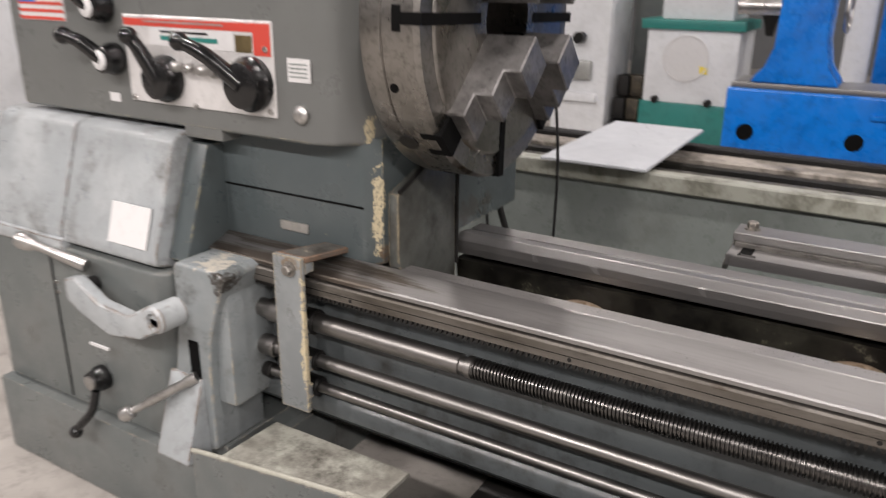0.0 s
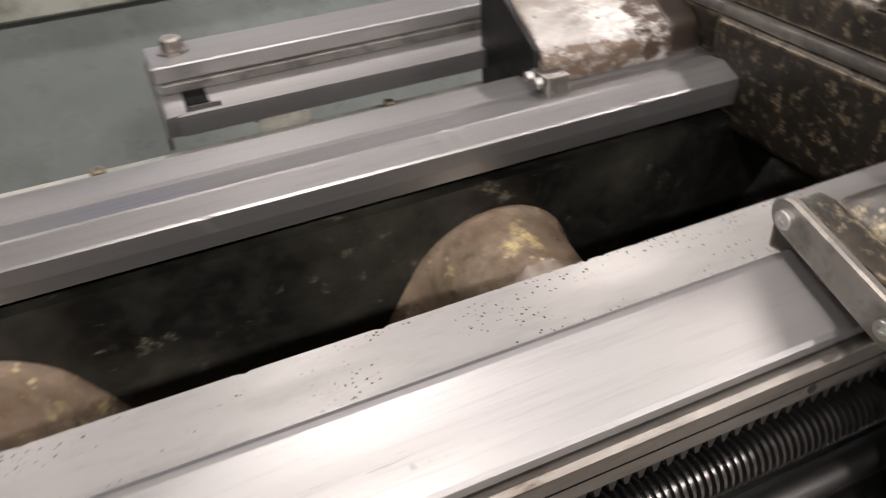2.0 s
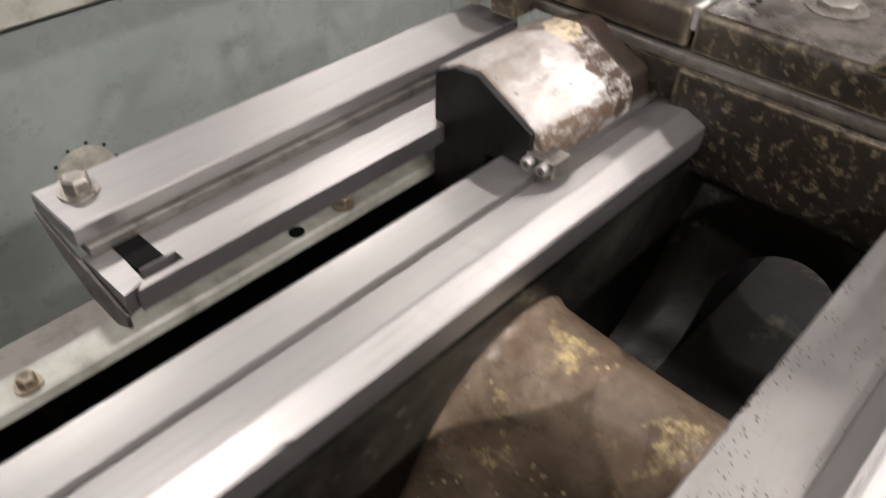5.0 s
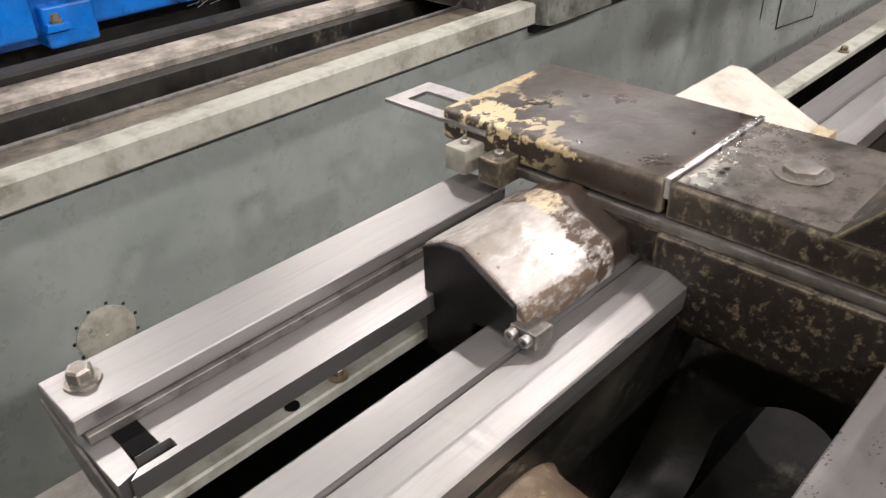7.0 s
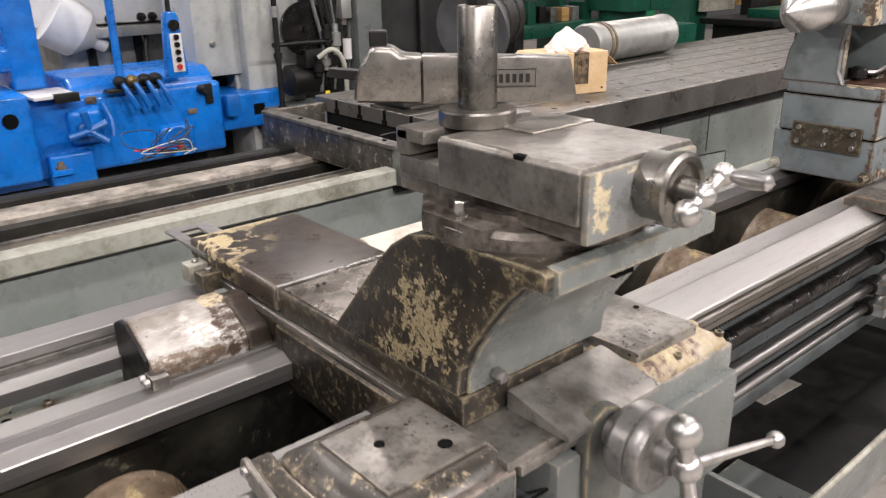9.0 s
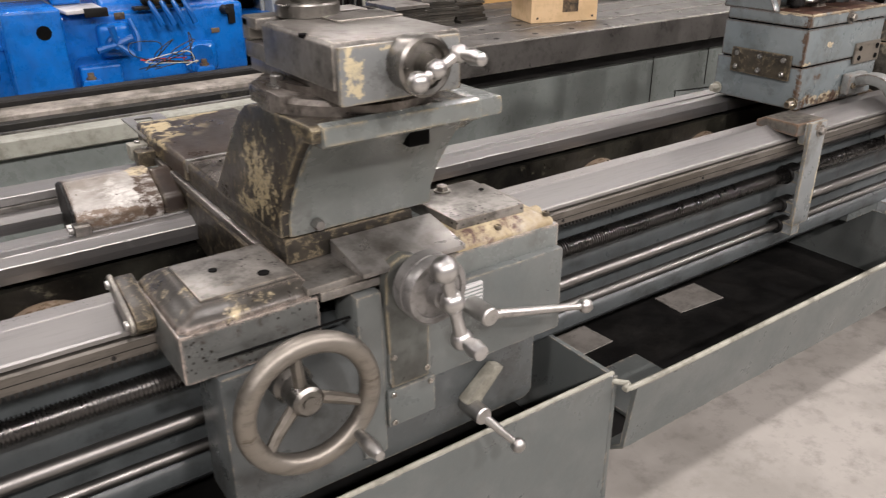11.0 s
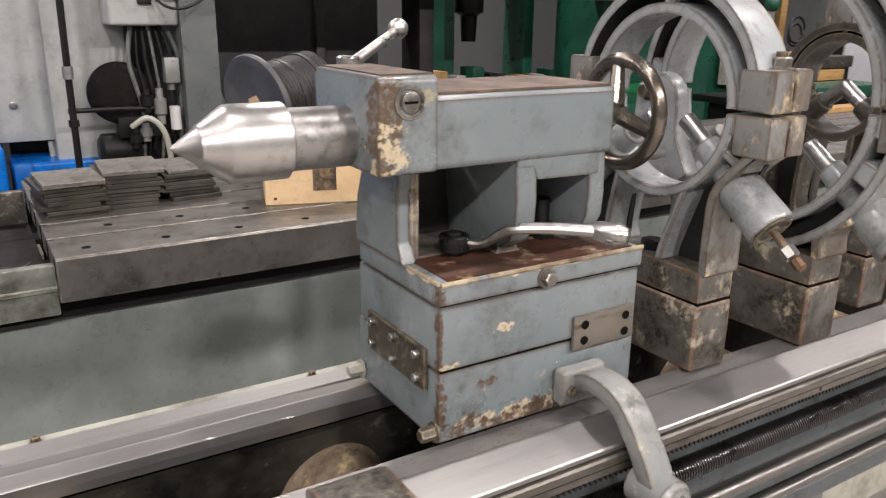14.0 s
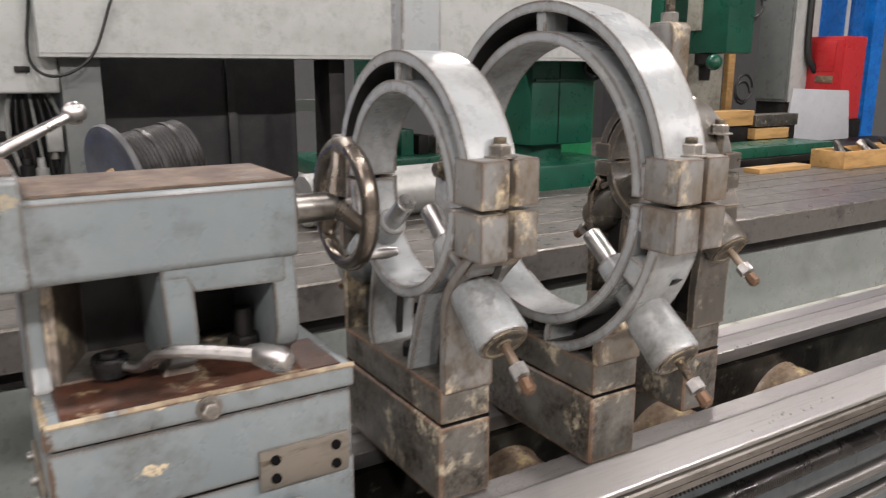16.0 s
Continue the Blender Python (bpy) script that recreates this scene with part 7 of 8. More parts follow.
        for nm2, line, th in (("outer_wall", outer, 0.020), ("inner_wall", inner, 0.018)):
            pts = bend([(0, p[0], p[1]) for p in line], 5)
            side = []
            for i, p in enumerate(pts):
                d = (pts[min(i + 1, len(pts) - 1)] - pts[max(i - 1, 0)]).normalized()
                side.append((p.y - d.z * th / 2, p.z + d.y * th / 2, p.y + d.z * th / 2, p.z - d.y * th / 2))
            ring_ = [(a, b) for a, b, _, _ in side] + [(c, d) for _, _, c, d in side[::-1]]
            part(nm, prism(ring_, "x", x + 0.001, x + w * 1.08, 0.003, 1), lug_paint if nm2 == "outer_wall" else paint, s)
        web = [(y_out, zt), (y_in, zt), (yc + sgn * ri * 0.55, zc - ri * 0.88), (yc + sgn * ri * 0.9, zc - ri * 0.55), (yc + sgn * ro * 0.95, zc - ro * 0.40), (y_out + sgn * 0.004, zt + 0.10)]
        # Darkened like the channels: the shade between the leg walls is in its colour.
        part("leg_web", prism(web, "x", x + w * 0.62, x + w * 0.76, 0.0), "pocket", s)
    bolt("clamp_nut", s, (x + w * 0.5, yc + 0.02, zt), (x + w * 0.5, yc + 0.02, zt + 0.03), 0.026, "dark")
    return s


steady_rest(2.872, 1.625, 1.386, 0.186, 0.262, 0.098, 1.45, 1.875, 0.962, 0.13, "worn grey hinged steady rest with a stained foot", True, True, True)
steady_rest(3.215, 1.635, 1.378, 0.290, 0.372, 0.11, 1.415, 1.86, 0.955, 0.16, "larger worn grey steady rest ring on the bed", True, False, False, 1.0, True)
steady_rest(3.58, 1.66, 1.385, 0.12, 0.17, 0.10, 1.49, 1.85, 0.95, 0.12, "small dark stained steady rest behind the larger one", False, False, True, 0.5)

small_rest = [o for o in bpy.data.objects if o.name.startswith("steady_rest") and o.parent is None][-1]
jaw_block = part("top_jaw_block", prism([(1.715, 1.54), (1.715, 1.715), (1.727, 1.728), (1.79, 1.728), (1.80, 1.715), (1.80, 1.52)], "x", 3.70, 3.765, 0.006), "rest_lug", small_rest, "scuffed cream block on the ring")
part("stud", cyl((3.73, 1.757, 1.728), (3.73, 1.757, 1.84), 0.012, seg=12), "saddle", jaw_block)
part("nut", revolve((3.73, 1.757, 1.728), (3.73, 1.757, 3), [(0, 0.022), (0.022, 0.022), (0.025, 0.017)], 6), "steel_dull", jaw_block)

# ---------------------------------------------------------------- long planer behind the lathe
pl = thing("planer_bed", "long grey-green planer bed with cream rail and dirty open trough", "machine bed")
part("front_wall", box(-3.4, 11.0, 2.912, 2.944, 0.0, 0.692), "wall_grey", pl, "smooth grey-green panel")
part("front_rail", prism([(2.885, 0.69), (2.878, 0.696), (2.878, 0.750), (2.884, 0.757), (2.945, 0.757), (2.945, 0.69)], "x", -3.4, 1.39), "green_rail", pl, "pale green painted rail")
part("front_rail_under_table", box(1.39, 11.0, 2.885, 3.035, 0.66, 0.715), "dark", pl)
part("trough_floor", box(-3.4, 11.0, 2.95, 4.0, 0.42, 0.45), "oily", pl)
part("dirt_ledge", box(-3.4, 1.38, 2.946, 3.185, 0.45, 0.698, 0.008), "tan_dirt", pl, "tan dirt on the inner ledge")
part("inner_bar", box(-3.4, 1.38, 3.185, 3.205, 0.45, 0.704, 0.004), "way_side", pl)
part("guide_wall", box(-3.4, 1.9, 3.45, 3.512, 0.45, 0.668, 0.004), "oily", pl)
part("back_rail", prism([(3.512, 0.56), (3.512, 0.684), (3.52, 0.690), (3.655, 0.690), (3.66, 0.685), (3.66, 0.56)], "x", -3.4, 1.75), "rail_dull", pl, "pale back rail")
part("back_lip", prism([(3.66, 0.56), (3.66, 0.708), (3.67, 0.716), (3.735, 0.716), (3.735, 0.0), (3.69, 0.0)], "x", -3.4, 11.0), "dark", pl)
part("round_cap", revolve((-0.12, 2.913, 0.325), (-0.12, 0, 0.325), [(0, 0.068), (0.004, 0.068), (0.006, 0.062), (0.006, 0.006), (0.004, 0.004), (0.004, 0)], 32), "cream_rail", pl, "pale round blanking cap")
for a in range(11):
    ca, sa = math.cos(a * 0.571 + 0.2), math.sin(a * 0.571 + 0.2)
    part("seal_crack", box(-0.12 + 0.074 * ca - 0.003, -0.12 + 0.074 * ca + 0.004, 2.9105, 2.9125, 0.325 + 0.074 * sa - 0.003, 0.325 + 0.074 * sa + 0.004), "oily", pl)
part("access_panel", prism([(3.42, 0.21), (3.89, 0.17), (3.89, 0.40), (3.42, 0.43)], "y", 2.906, 2.913, 0.003), "wall_grey", pl)
part("panel_gap", tube([(3.415, 2.909, 0.205), (3.895, 2.909, 0.165), (3.895, 2.909, 0.405), (3.415, 2.909, 0.435)], 0.004, 5, True), "oily", pl)
part("wall_joint", box(3.20, 3.206, 2.9095, 2.913, 0.30, 0.66), "oily", pl)
part("wall_joint", box(3.672, 3.679, 2.9095, 2.913, 0.44, 0.66), "oily", pl)
txt = bpy.data.curves.new("painted_mark", "FONT")
txt.body, txt.size, txt.extrude, txt.offset = "F24", 0.22, 0.0015, 0.006
txo = new("painted_mark", txt)
txo.matrix_world = pose(4.55, 2.9095, 0.50, 90, 0, 0)
bpy.context.view_layer.update()
mk = bpy.data.meshes.new_from_object(txo.evaluated_get(bpy.context.evaluated_depsgraph_get()))
bpy.data.objects.remove(txo)
mark = new("painted_mark", mk)
mk.materials.clear()
mk.materials.append(M["paper"])
mark.matrix_world = pose(4.55, 2.9095, 0.50, 90, 0, 0)
mark.parent, mark["label"] = pl, "white painted letters F24"

tb = thing("planer_table", "long dark iron planer table with T-slots and bolt holes", "machine table")
Y0, Y1, TX0, TX1, TZ = 2.80, 4.02, 1.735, 11.0, 0.872
slots = (3.02, 3.22, 3.42, 3.62, 3.82)
ya = Y0
for ys in (*slots, None):
    yb = Y1 if ys is None else ys - 0.009
    part("table_strip", box(TX0, TX1, ya, yb, 0.80, TZ, 0.003, 1), "table", tb)
    if ys is not None:
        part("slot_bottom", box(TX0 + 0.01, TX1, ys - 0.009, ys + 0.009, 0.80, 0.84), "hole", tb)
        part("slot_mouth", prism([(ys - 0.02, 0.805), (ys + 0.02, 0.805), (ys + 0.02, 0.825), (ys + 0.009, 0.825), (ys + 0.009, 0.869), (ys - 0.009, 0.869), (ys - 0.009, 0.825), (ys - 0.02, 0.825)], "x", TX0 - 0.002, TX0 + 0.02), "hole", tb)
        ya = ys + 0.009
part("front_face", box(TX0, TX1, Y0 - 0.004, Y0 + 0.05, 0.735, 0.868, 0.003, 1), "table", tb)
part("under_body", box(TX0 + 0.02, TX1, 2.86, 3.95, 0.715, 0.80), "dark", tb)
hole_me = None
for i in range(6):
    for y in (2.88, 3.12):
        hx = 1.83 + i * 0.235 + (0.1 if y > 3 else 0)
        if hole_me is None:
            hole_me = mesh_of("table_hole", cyl((0, 0, -0.004), (0, 0, 0.0006), 0.0145, seg=14), "hole")
        ob = new("table_hole", hole_me)
        ob.parent, ob.location = tb, (hx, y, TZ)
tt = thing("table_trough", "dirty cast iron trough fixed at the end of the table", "trough")
part("front", prism([(1.385, 2.87), (1.395, 2.835), (1.42, 2.825), (1.735, 2.825), (1.735, 2.865), (1.46, 2.865), (1.435, 2.89), (1.385, 2.90)], "z", 0.69, 0.846, 0.006), "trough_paint", tt, "grey-green front wall, black oily drips")
part("front_lip", box(1.50, 1.735, 2.819, 2.828, 0.765, 0.782, 0.003, 1), "trough_paint", tt)
part("end", prism([(1.385, 2.895), (1.432, 2.895), (1.44, 3.93), (1.39, 3.93)], "z", 0.69, 0.845, 0.006), "trough_iron", tt, "streaked oily end wall")
part("end_rim", prism([(1.375, 2.88), (1.44, 2.88), (1.45, 3.94), (1.378, 3.94)], "z", 0.832, 0.850, 0.005), "trough_rim", tt, "scuffed rim")
part("back", box(1.40, 1.735, 3.93, 3.97, 0.69, 0.846, 0.006), "trough_iron", tt)
part("bottom", box(1.42, 1.735, 2.86, 3.94, 0.69, 0.712), "oily", tt)
for y in (2.98, 3.3, 3.62):
    part("rim_bolt", revolve((1.41, y, 0.850), (1.41, y, 2), [(0, 0.011), (0.006, 0.011), (0.008, 0.008), (0.008, 0)], 8), "dark", tt)
rag = B()
bmesh.ops.create_icosphere(rag, subdivisions=3, radius=0.06)
for v in rag.verts:
    n_ = noise.noise(v.co * 22)
    v.co = Vector((1.60 + v.co.x * 1.2 * (1 + 0.3 * n_), 2.97 + v.co.y * 1.1 * (1 + 0.3 * n_), 0.735 + v.co.z * 0.35 * (1 + 0.9 * n_)))
solo("oily_rag", rag, "red_box", "crumpled dark red rag lying in the trough", "rag")
for k in range(3):
    pts = [(1.47 + 0.05 * j + rnd.uniform(-0.02, 0.02), 3.0 + 0.06 * k + rnd.uniform(-0.05, 0.05), 0.735 + rnd.uniform(0, 0.12)) for j in range(5)]
    solo("loose_wire", tube(bend(pts, 5), 0.004, 6), "cable", "thin black wire lying in the trough", "wire", "loose wires")

# stacks of plates on the table
plate_count = 0
for sx, sy, w, d, n, ang in ((1.845, 3.27, 0.20, 0.26, 8, 4), (2.06, 3.33, 0.21, 0.28, 9, -3), (2.27, 3.36, 0.19, 0.27, 8, 3)):
    z = TZ
    stack = thing("plate_stack", "stack of dark oily steel plates on the planer table", "plate stack", "plate stacks")
    for i in range(n):
        h = rnd.uniform(0.012, 0.017)
        p = part("plate", box(-w / 2, w / 2, -d / 2, d / 2, 0, h, 0.0015, 1), "plate_mat" if i < n - 1 else "steel_dull", stack)
        p.location = (sx + rnd.uniform(-0.012, 0.012), sy + 0.13 + rnd.uniform(-0.012, 0.012), z)
        p.rotation_euler = (0, 0, radians(ang + rnd.uniform(-4, 4)))
        z += h + 0.0006

# cardboard box with its flaps, tape and the bag on it
bx = thing("cardboard_box", "open brown cardboard box with dark tape, standing on the planer table", "box")
bm = B()
bm_box(bm, 0, 0.375, 0, 0.26, 0, 0.205, 0.003, 1)
body = part("body", bm, "card", bx)
part("tape", box(0.175, 0.262, -0.002, 0.0, 0.05, 0.203), "tape", body, "dark torn parcel tape")
part("top_tape", box(0.18, 0.25, 0.0, 0.2, 0.2052, 0.207), "tape", body)
part("flap", prism([(0.0, 0.203), (-0.06, 0.15), (-0.062, 0.153), (0.0, 0.207)], "y", 0.01, 0.25), "card", body)
part("flap", prism([(0.375, 0.203), (0.47, 0.125), (0.472, 0.128), (0.375, 0.207)], "y", 0.05, 0.12), "card", body)
for px_ in (0.03, 0.34):
    part("printed_mark", box(px_, px_ + 0.012, -0.0015, 0.001, 0.02, 0.03), "tape", body)
bx.matrix_world = pose(2.475, 3.115, TZ, 0, 0, -17)
bag = B()
bmesh.ops.create_icosphere(bag, subdivisions=4, radius=1.0)
for v in bag.verts:
    n_ = noise.noise(v.co * 2.6) + 0.5 * noise.noise(v.co * 6)
    q = v.co * (1 + 0.22 * n_)
    q.z = max(q.z, -0.25)
    taper = 1.0 - 0.55 * max(q.z, 0)
    v.co = Vector((2.70 + q.x * 0.12 * taper, 3.16 + q.y * 0.09 * taper, TZ + 0.205 + 0.022 + q.z * 0.088))
solo("plastic_bag", bag, "bag", "crumpled pale plastic bag with orange print on the box", "bag")
# filter drum
dr = thing("filter_drum", "perforated filter drum with a round grey end plate", "filter drum")
dc, du = Vector((2.72, 3.89, 1.142)), Vector((0.93, 0.30, 0.18)).normalized()
part("end_plate", revolve(dc, dc + du, [(0, 0), (0, 0.035), (-0.004, 0.038), (-0.004, 0.176), (-0.010, 0.188), (-0.010, 0.230), (0.0, 0.235), (0.014, 0.235), (0.018, 0.229), (0.018, 0.10)], 48), "disc_paint", dr, "dull grey disc")
part("hub_paper", revolve(dc - du * 0.007, dc - du, [(0, 0.055), (0.002, 0.055), (0.002, 0)], 5), "card", dr, "torn paper scrap on the hub")
drum = B()
prof = [(0.018, 0.13)]
for i in range(18):
    prof += [(0.03 + i * 0.018, 0.178), (0.039 + i * 0.018, 0.171)]
bm_revolve(drum, dc, dc + du, prof + [(0.37, 0.13)], 40)
part("drum", drum, "mesh_metal", dr, "perforated dark drum")
for d_ in (0.14, 0.26):
    part("band", revolve(dc + du * d_, dc + du * 9, [(0, 0.178), (0.0, 0.181), (0.02, 0.181), (0.02, 0.178)], 40), "mesh_metal", dr)
part("chock", prism([(2.74, TZ), (3.10, TZ), (3.08, 0.955), (2.78, 0.935)], "y", 3.86, 4.0, 0.003), "wood", dr)
tk = thing("steel_tank", "galvanised round tank lying on the planer table", "tank")
part("shell", revolve((3.50, 3.71, TZ + 0.13), (4.45, 3.79, TZ + 0.13), [(0, 0), (0, 0.115), (0.01, 0.125), (0.9, 0.125), (0.91, 0.132), (0.93, 0.132), (0.935, 0.12), (0.93, 0.0)], 40), "galv", tk)
for d_ in (0.12, 0.16):
    part("band", revolve((3.50 + d_, 3.71 + d_ * 0.084, TZ + 0.13), (4.45, 3.79, TZ + 0.13), [(0, 0.125), (0, 0.130), (0.022, 0.130), (0.022, 0.125)], 40), "rib", tk)
solo("white_board", box(0, 0.42, 0, 0.92, 0, 0.012, 0.002, 1), "board_white", "white sheet board lying across the planer rails", "board").matrix_world = pose(-1.31, 2.79, 0.775, 0, 0, 1)
# curled cables on the back rail
for k in range(6):
    cx, cy = 0.80 + rnd.uniform(-0.06, 0.08), 3.74 + rnd.uniform(-0.02, 0.04)
    pts = [(cx + rnd.uniform(-0.14, 0.14), cy + rnd.uniform(-0.03, 0.03), 0.757 + max(0, 0.11 * math.sin(j * 0.9 + k)) + rnd.uniform(0, 0.04)) for j in range(6)]
    pts[0] = (pts[0][0], pts[0][1], 0.757)
    pts[-1] = (pts[-1][0], pts[-1][1], 0.757)
    solo("cut_cable", tube(bend(pts, 6), 0.0025, 6), ("cable", "cable", "red_box", "hose")[k % 4], "curled cut-off cable end lying on the rail", "cable", "cut cables")

# ---------------------------------------------------------------- planer gantry
gy = 4.92
ga = thing("planer_gantry", "tall grey planer gantry with a pale crossbeam over a dark opening", "gantry")
part("crossbeam", box(2.56, 6.85, gy - 0.1, gy + 0.4, 1.655, 2.55, 0.012), "wall_pale", ga, "pale painted crossbeam")
part("beam_seam", box(2.56, 6.85, gy - 0.103, gy - 0.098, 1.675, 1.68), "galv", ga)
part("column", box(2.66, 2.86, gy + 0.02, gy + 0.5, 0.0, 1.655, 0.010), "grey", ga)
part("column_flange", prism([(2.86, 0.0), (3.25, 0.0), (2.86, 1.2)], "y", gy + 0.15, gy + 0.25), "grey", ga)
part("left_column", box(2.0, 2.42, gy + 0.35, gy + 0.7, 0.0, 2.6, 0.012), "wall_pale", ga)
part("back_plate", box(2.42, 4.24, gy + 0.75, gy + 0.8, 0.0, 1.70), "dark_grey", ga, "dark steel back plate")
part("stiffener", box(3.74, 3.80, gy + 0.70, gy + 0.75, 0.0, 1.66, 0.004), "dark_grey", ga)
part("right_post", box(4.22, 4.33, gy + 0.10, gy + 0.35, 0.0, 1.655, 0.006), "dark", ga)
part("head_box", box(2.30, 2.66, gy + 0.05, gy + 0.34, 1.47, 2.2, 0.02, 3), "wall_pale", ga, "pale rounded cover box")
part("box_catch", box(2.45, 2.52, gy + 0.03, gy + 0.055, 1.58, 1.61, 0.004), "dark", ga)
part("loose_cable", tube(bend([(2.55, gy + 0.03, 1.95), (2.52, gy, 1.65), (2.62, gy - 0.12, 1.56), (2.80, gy - 0.13, 1.66), (2.92, gy - 0.13, 1.95)], 8), 0.008, 8), "cable", ga)
hd = thing("hydraulic_unit", "greasy hydraulic pump unit with black disc, valves and pipes", "hydraulic unit")
part("disc", revolve((2.33, 5.10, 1.11), (2.30, 4.0, 1.09), [(0, 0.0), (0, 0.165), (0.012, 0.17), (0.03, 0.17), (0.036, 0.165), (0.036, 0.02), (0.05, 0.018), (0.05, 0)], 40), "black", hd, "black round disc")
part("motor", revolve((2.20, 5.14, 0.78), (2.7, 5.14, 0.78), [(0, 0.07), (0.02, 0.10), (0.22, 0.10), (0.26, 0.06), (0.30, 0.06)], 24), "dark", hd)
part("tank", box(2.05, 2.62, 5.0, 5.3, 0.0, 0.62, 0.012), "grey", hd)
part("block", box(2.30, 2.56, 5.03, 5.16, 0.86, 0.98, 0.01), "dark", hd)
for i, (vx, vz, h) in enumerate(((2.46, 1.00, 0.13), (2.53, 0.93, 0.20), (2.60, 1.12, 0.16), (2.385, 0.80, 0.12), (2.44, 0.84, 0.10))):
    v = part("valve", revolve((vx, 5.02, vz), (vx, 5.02, 3), [(0, 0.024), (h * 0.25, 0.024), (h * 0.3, 0.036), (h * 0.7, 0.036), (h * 0.75, 0.022), (h, 0.020), (h, 0)], 14), ("dark", "galv", "steel_dull")[i % 3], hd)
part("relay_box", box(2.565, 2.645, 4.98, 5.05, 1.16, 1.30, 0.008), "galv", hd)
part("white_cup", cyl((2.605, 5.0, 0.90), (2.605, 5.0, 1.03), 0.03, seg=14), "paper", hd)
part("yellow_tag", box(2.40, 2.43, 4.975, 4.985, 0.68, 0.71), "yellow", hd)
for i in range(7):
    px_ = 2.42 + i * 0.035
    part("pipe", tube(bend([(px_, 5.06, 0.7 + 0.04 * (i % 3)), (px_ + 0.02, 5.04, 1.0), (px_ - 0.03 + 0.01 * i, 5.05, 1.3), (2.46 + 0.012 * i, 5.08, 1.62)], 6), 0.009 if i % 2 else 0.013, 7), "dark" if i % 3 else "grey", hd)
part("horizontal_pipe", tube([(2.05, 5.0, 1.03), (2.30, 5.0, 1.03), (2.55, 5.02, 1.02)], 0.014, 8), "dark", hd)
part("hose", tube(bend([(2.36, 4.98, 0.93), (2.44, 4.93, 0.98), (2.52, 4.93, 0.90), (2.55, 4.95, 0.72), (2.56, 4.97, 0.55)], 6), 0.016, 8), "hose", hd, "pale bent hose")
part("riser_pipe", tube([(2.07, 4.98, 0.55), (2.07, 4.98, 1.15), (2.08, 4.98, 2.2)], 0.018, 8), "dark", hd, "vertical steel pipe")
for z in (0.62, 0.95, 1.20, 1.23):
    part("pipe_joint", cyl((2.07, 4.98, z), (2.07, 4.98, z + 0.035), 0.027, seg=12), "dark" if z < 1.2 else "galv", hd)
cab = thing("electrical_cabinet", "grey-green electrical cabinet with a small round lock, cables below it", "cabinet")
part("case", box(1.70, 2.03, 5.36, 5.80, 0.83, 2.4, 0.010), "wall_pale", cab)
part("side_door", box(2.034, 2.13, 5.385, 5.78, 0.815, 2.38, 0.006), "wall_pale", cab)
part("lock", revolve((1.815, 5.36, 1.035), (1.815, 0, 1.035), [(0, 0.02), (0.012, 0.02), (0.016, 0.014), (0.025, 0.014), (0.025, 0)], 14), "chrome", cab)
part("stand", box(1.78, 2.02, 5.62, 5.76, 0.0, 0.83), "dark", cab)
for k, (ax_, r) in enumerate(((1.98, 0.016), (2.03, 0.007))):
    part("cable", tube(bend([(ax_, 5.40, 0.82), (ax_ + 0.02, 5.38, 0.60), (ax_ + 0.14 * (1 - k), 5.2, 0.42), (ax_ + 0.35 * (1 - k) + 0.03, 4.9, 0.30 * (1 - k))], 6), r, 8), "hose" if k == 0 else "cable", cab)

# ---------------------------------------------------------------- blue lathe in the row behind
bl = thing("blue_lathe", "bright blue lathe with tailstock, gear levers and a push-button pendant", "lathe")


def blue_block(nm, x0, x1, y0, y1, z0, z1, bev=0.02):
    return part(nm, box(x0, x1, y0, y1, z0, z1, bev, 3), "blue", bl)


blue_block("bed", -1.12, 0.85, 5.18, 5.62, 0.36, 0.80, 0.015)
blue_block("bed_end", 0.66, 0.90, 5.05, 5.6, 0.36, 0.55)
part("bed_way", box(-1.10, 0.72, 5.2, 5.60, 0.80, 0.835, 0.006), "way", bl, "bright bed ways")
blue_block("rail_ledge", -0.30, 0.4, 5.165, 5.19, 0.67, 0.70, 0.006)
part("tailstock", prism([(-1.0, 0.835), (-0.98, 0.875), (-0.93, 0.93), (-0.885, 1.05), (-0.875, 1.45), (-0.60, 1.45), (-0.60, 1.10), (-0.57, 0.95), (-0.52, 0.875), (-0.50, 0.835)], "y", 5.22, 5.56, 0.015, 3), "blue", bl)
part("quill", cyl((-0.85, 5.38, 1.28), (-1.15, 5.38, 1.28), 0.05, ch=0.004), "chrome", bl)
part("hand_wheel", tube(arc((-0.52, 5.38, 1.28), 0.13, 0, 350, 28), 0.014, 8, True), "chrome", bl)
blue_block("left_block", 0.30, 0.605, 4.98, 5.50, 0.44, 0.90, 0.02)
part("block_top", prism([(0.64, 5.02), (0.86, 5.05), (0.86, 5.35), (0.62, 5.35)], "z", 0.855, 0.875, 0.006), "paper", bl, "white tray")
part("tray_lip", box(0.74, 0.87, 5.02, 5.06, 0.83, 0.88, 0.006), "dark", bl)
blue_block("headstock", 0.605, 1.73, 5.12, 5.75, 0.41, 0.84, 0.03)
part("headstock_top", prism([(5.14, 0.83), (5.16, 0.88), (5.24, 0.93), (5.70, 0.93), (5.72, 0.83)], "x", 0.86, 1.70, 0.02, 3), "blue", bl)
part("plinth", box(-1.0, 1.66, 5.27, 5.6, 0.0, 0.42, 0.01), "dark", bl, "dark plinth in the gap below")
blue_block("gear_case", 0.80, 1.0, 5.06, 5.3, 0.58, 0.78, 0.04)
blue_block("lower_bulge", 1.30, 1.52, 5.08, 5.3, 0.43, 0.62, 0.05)
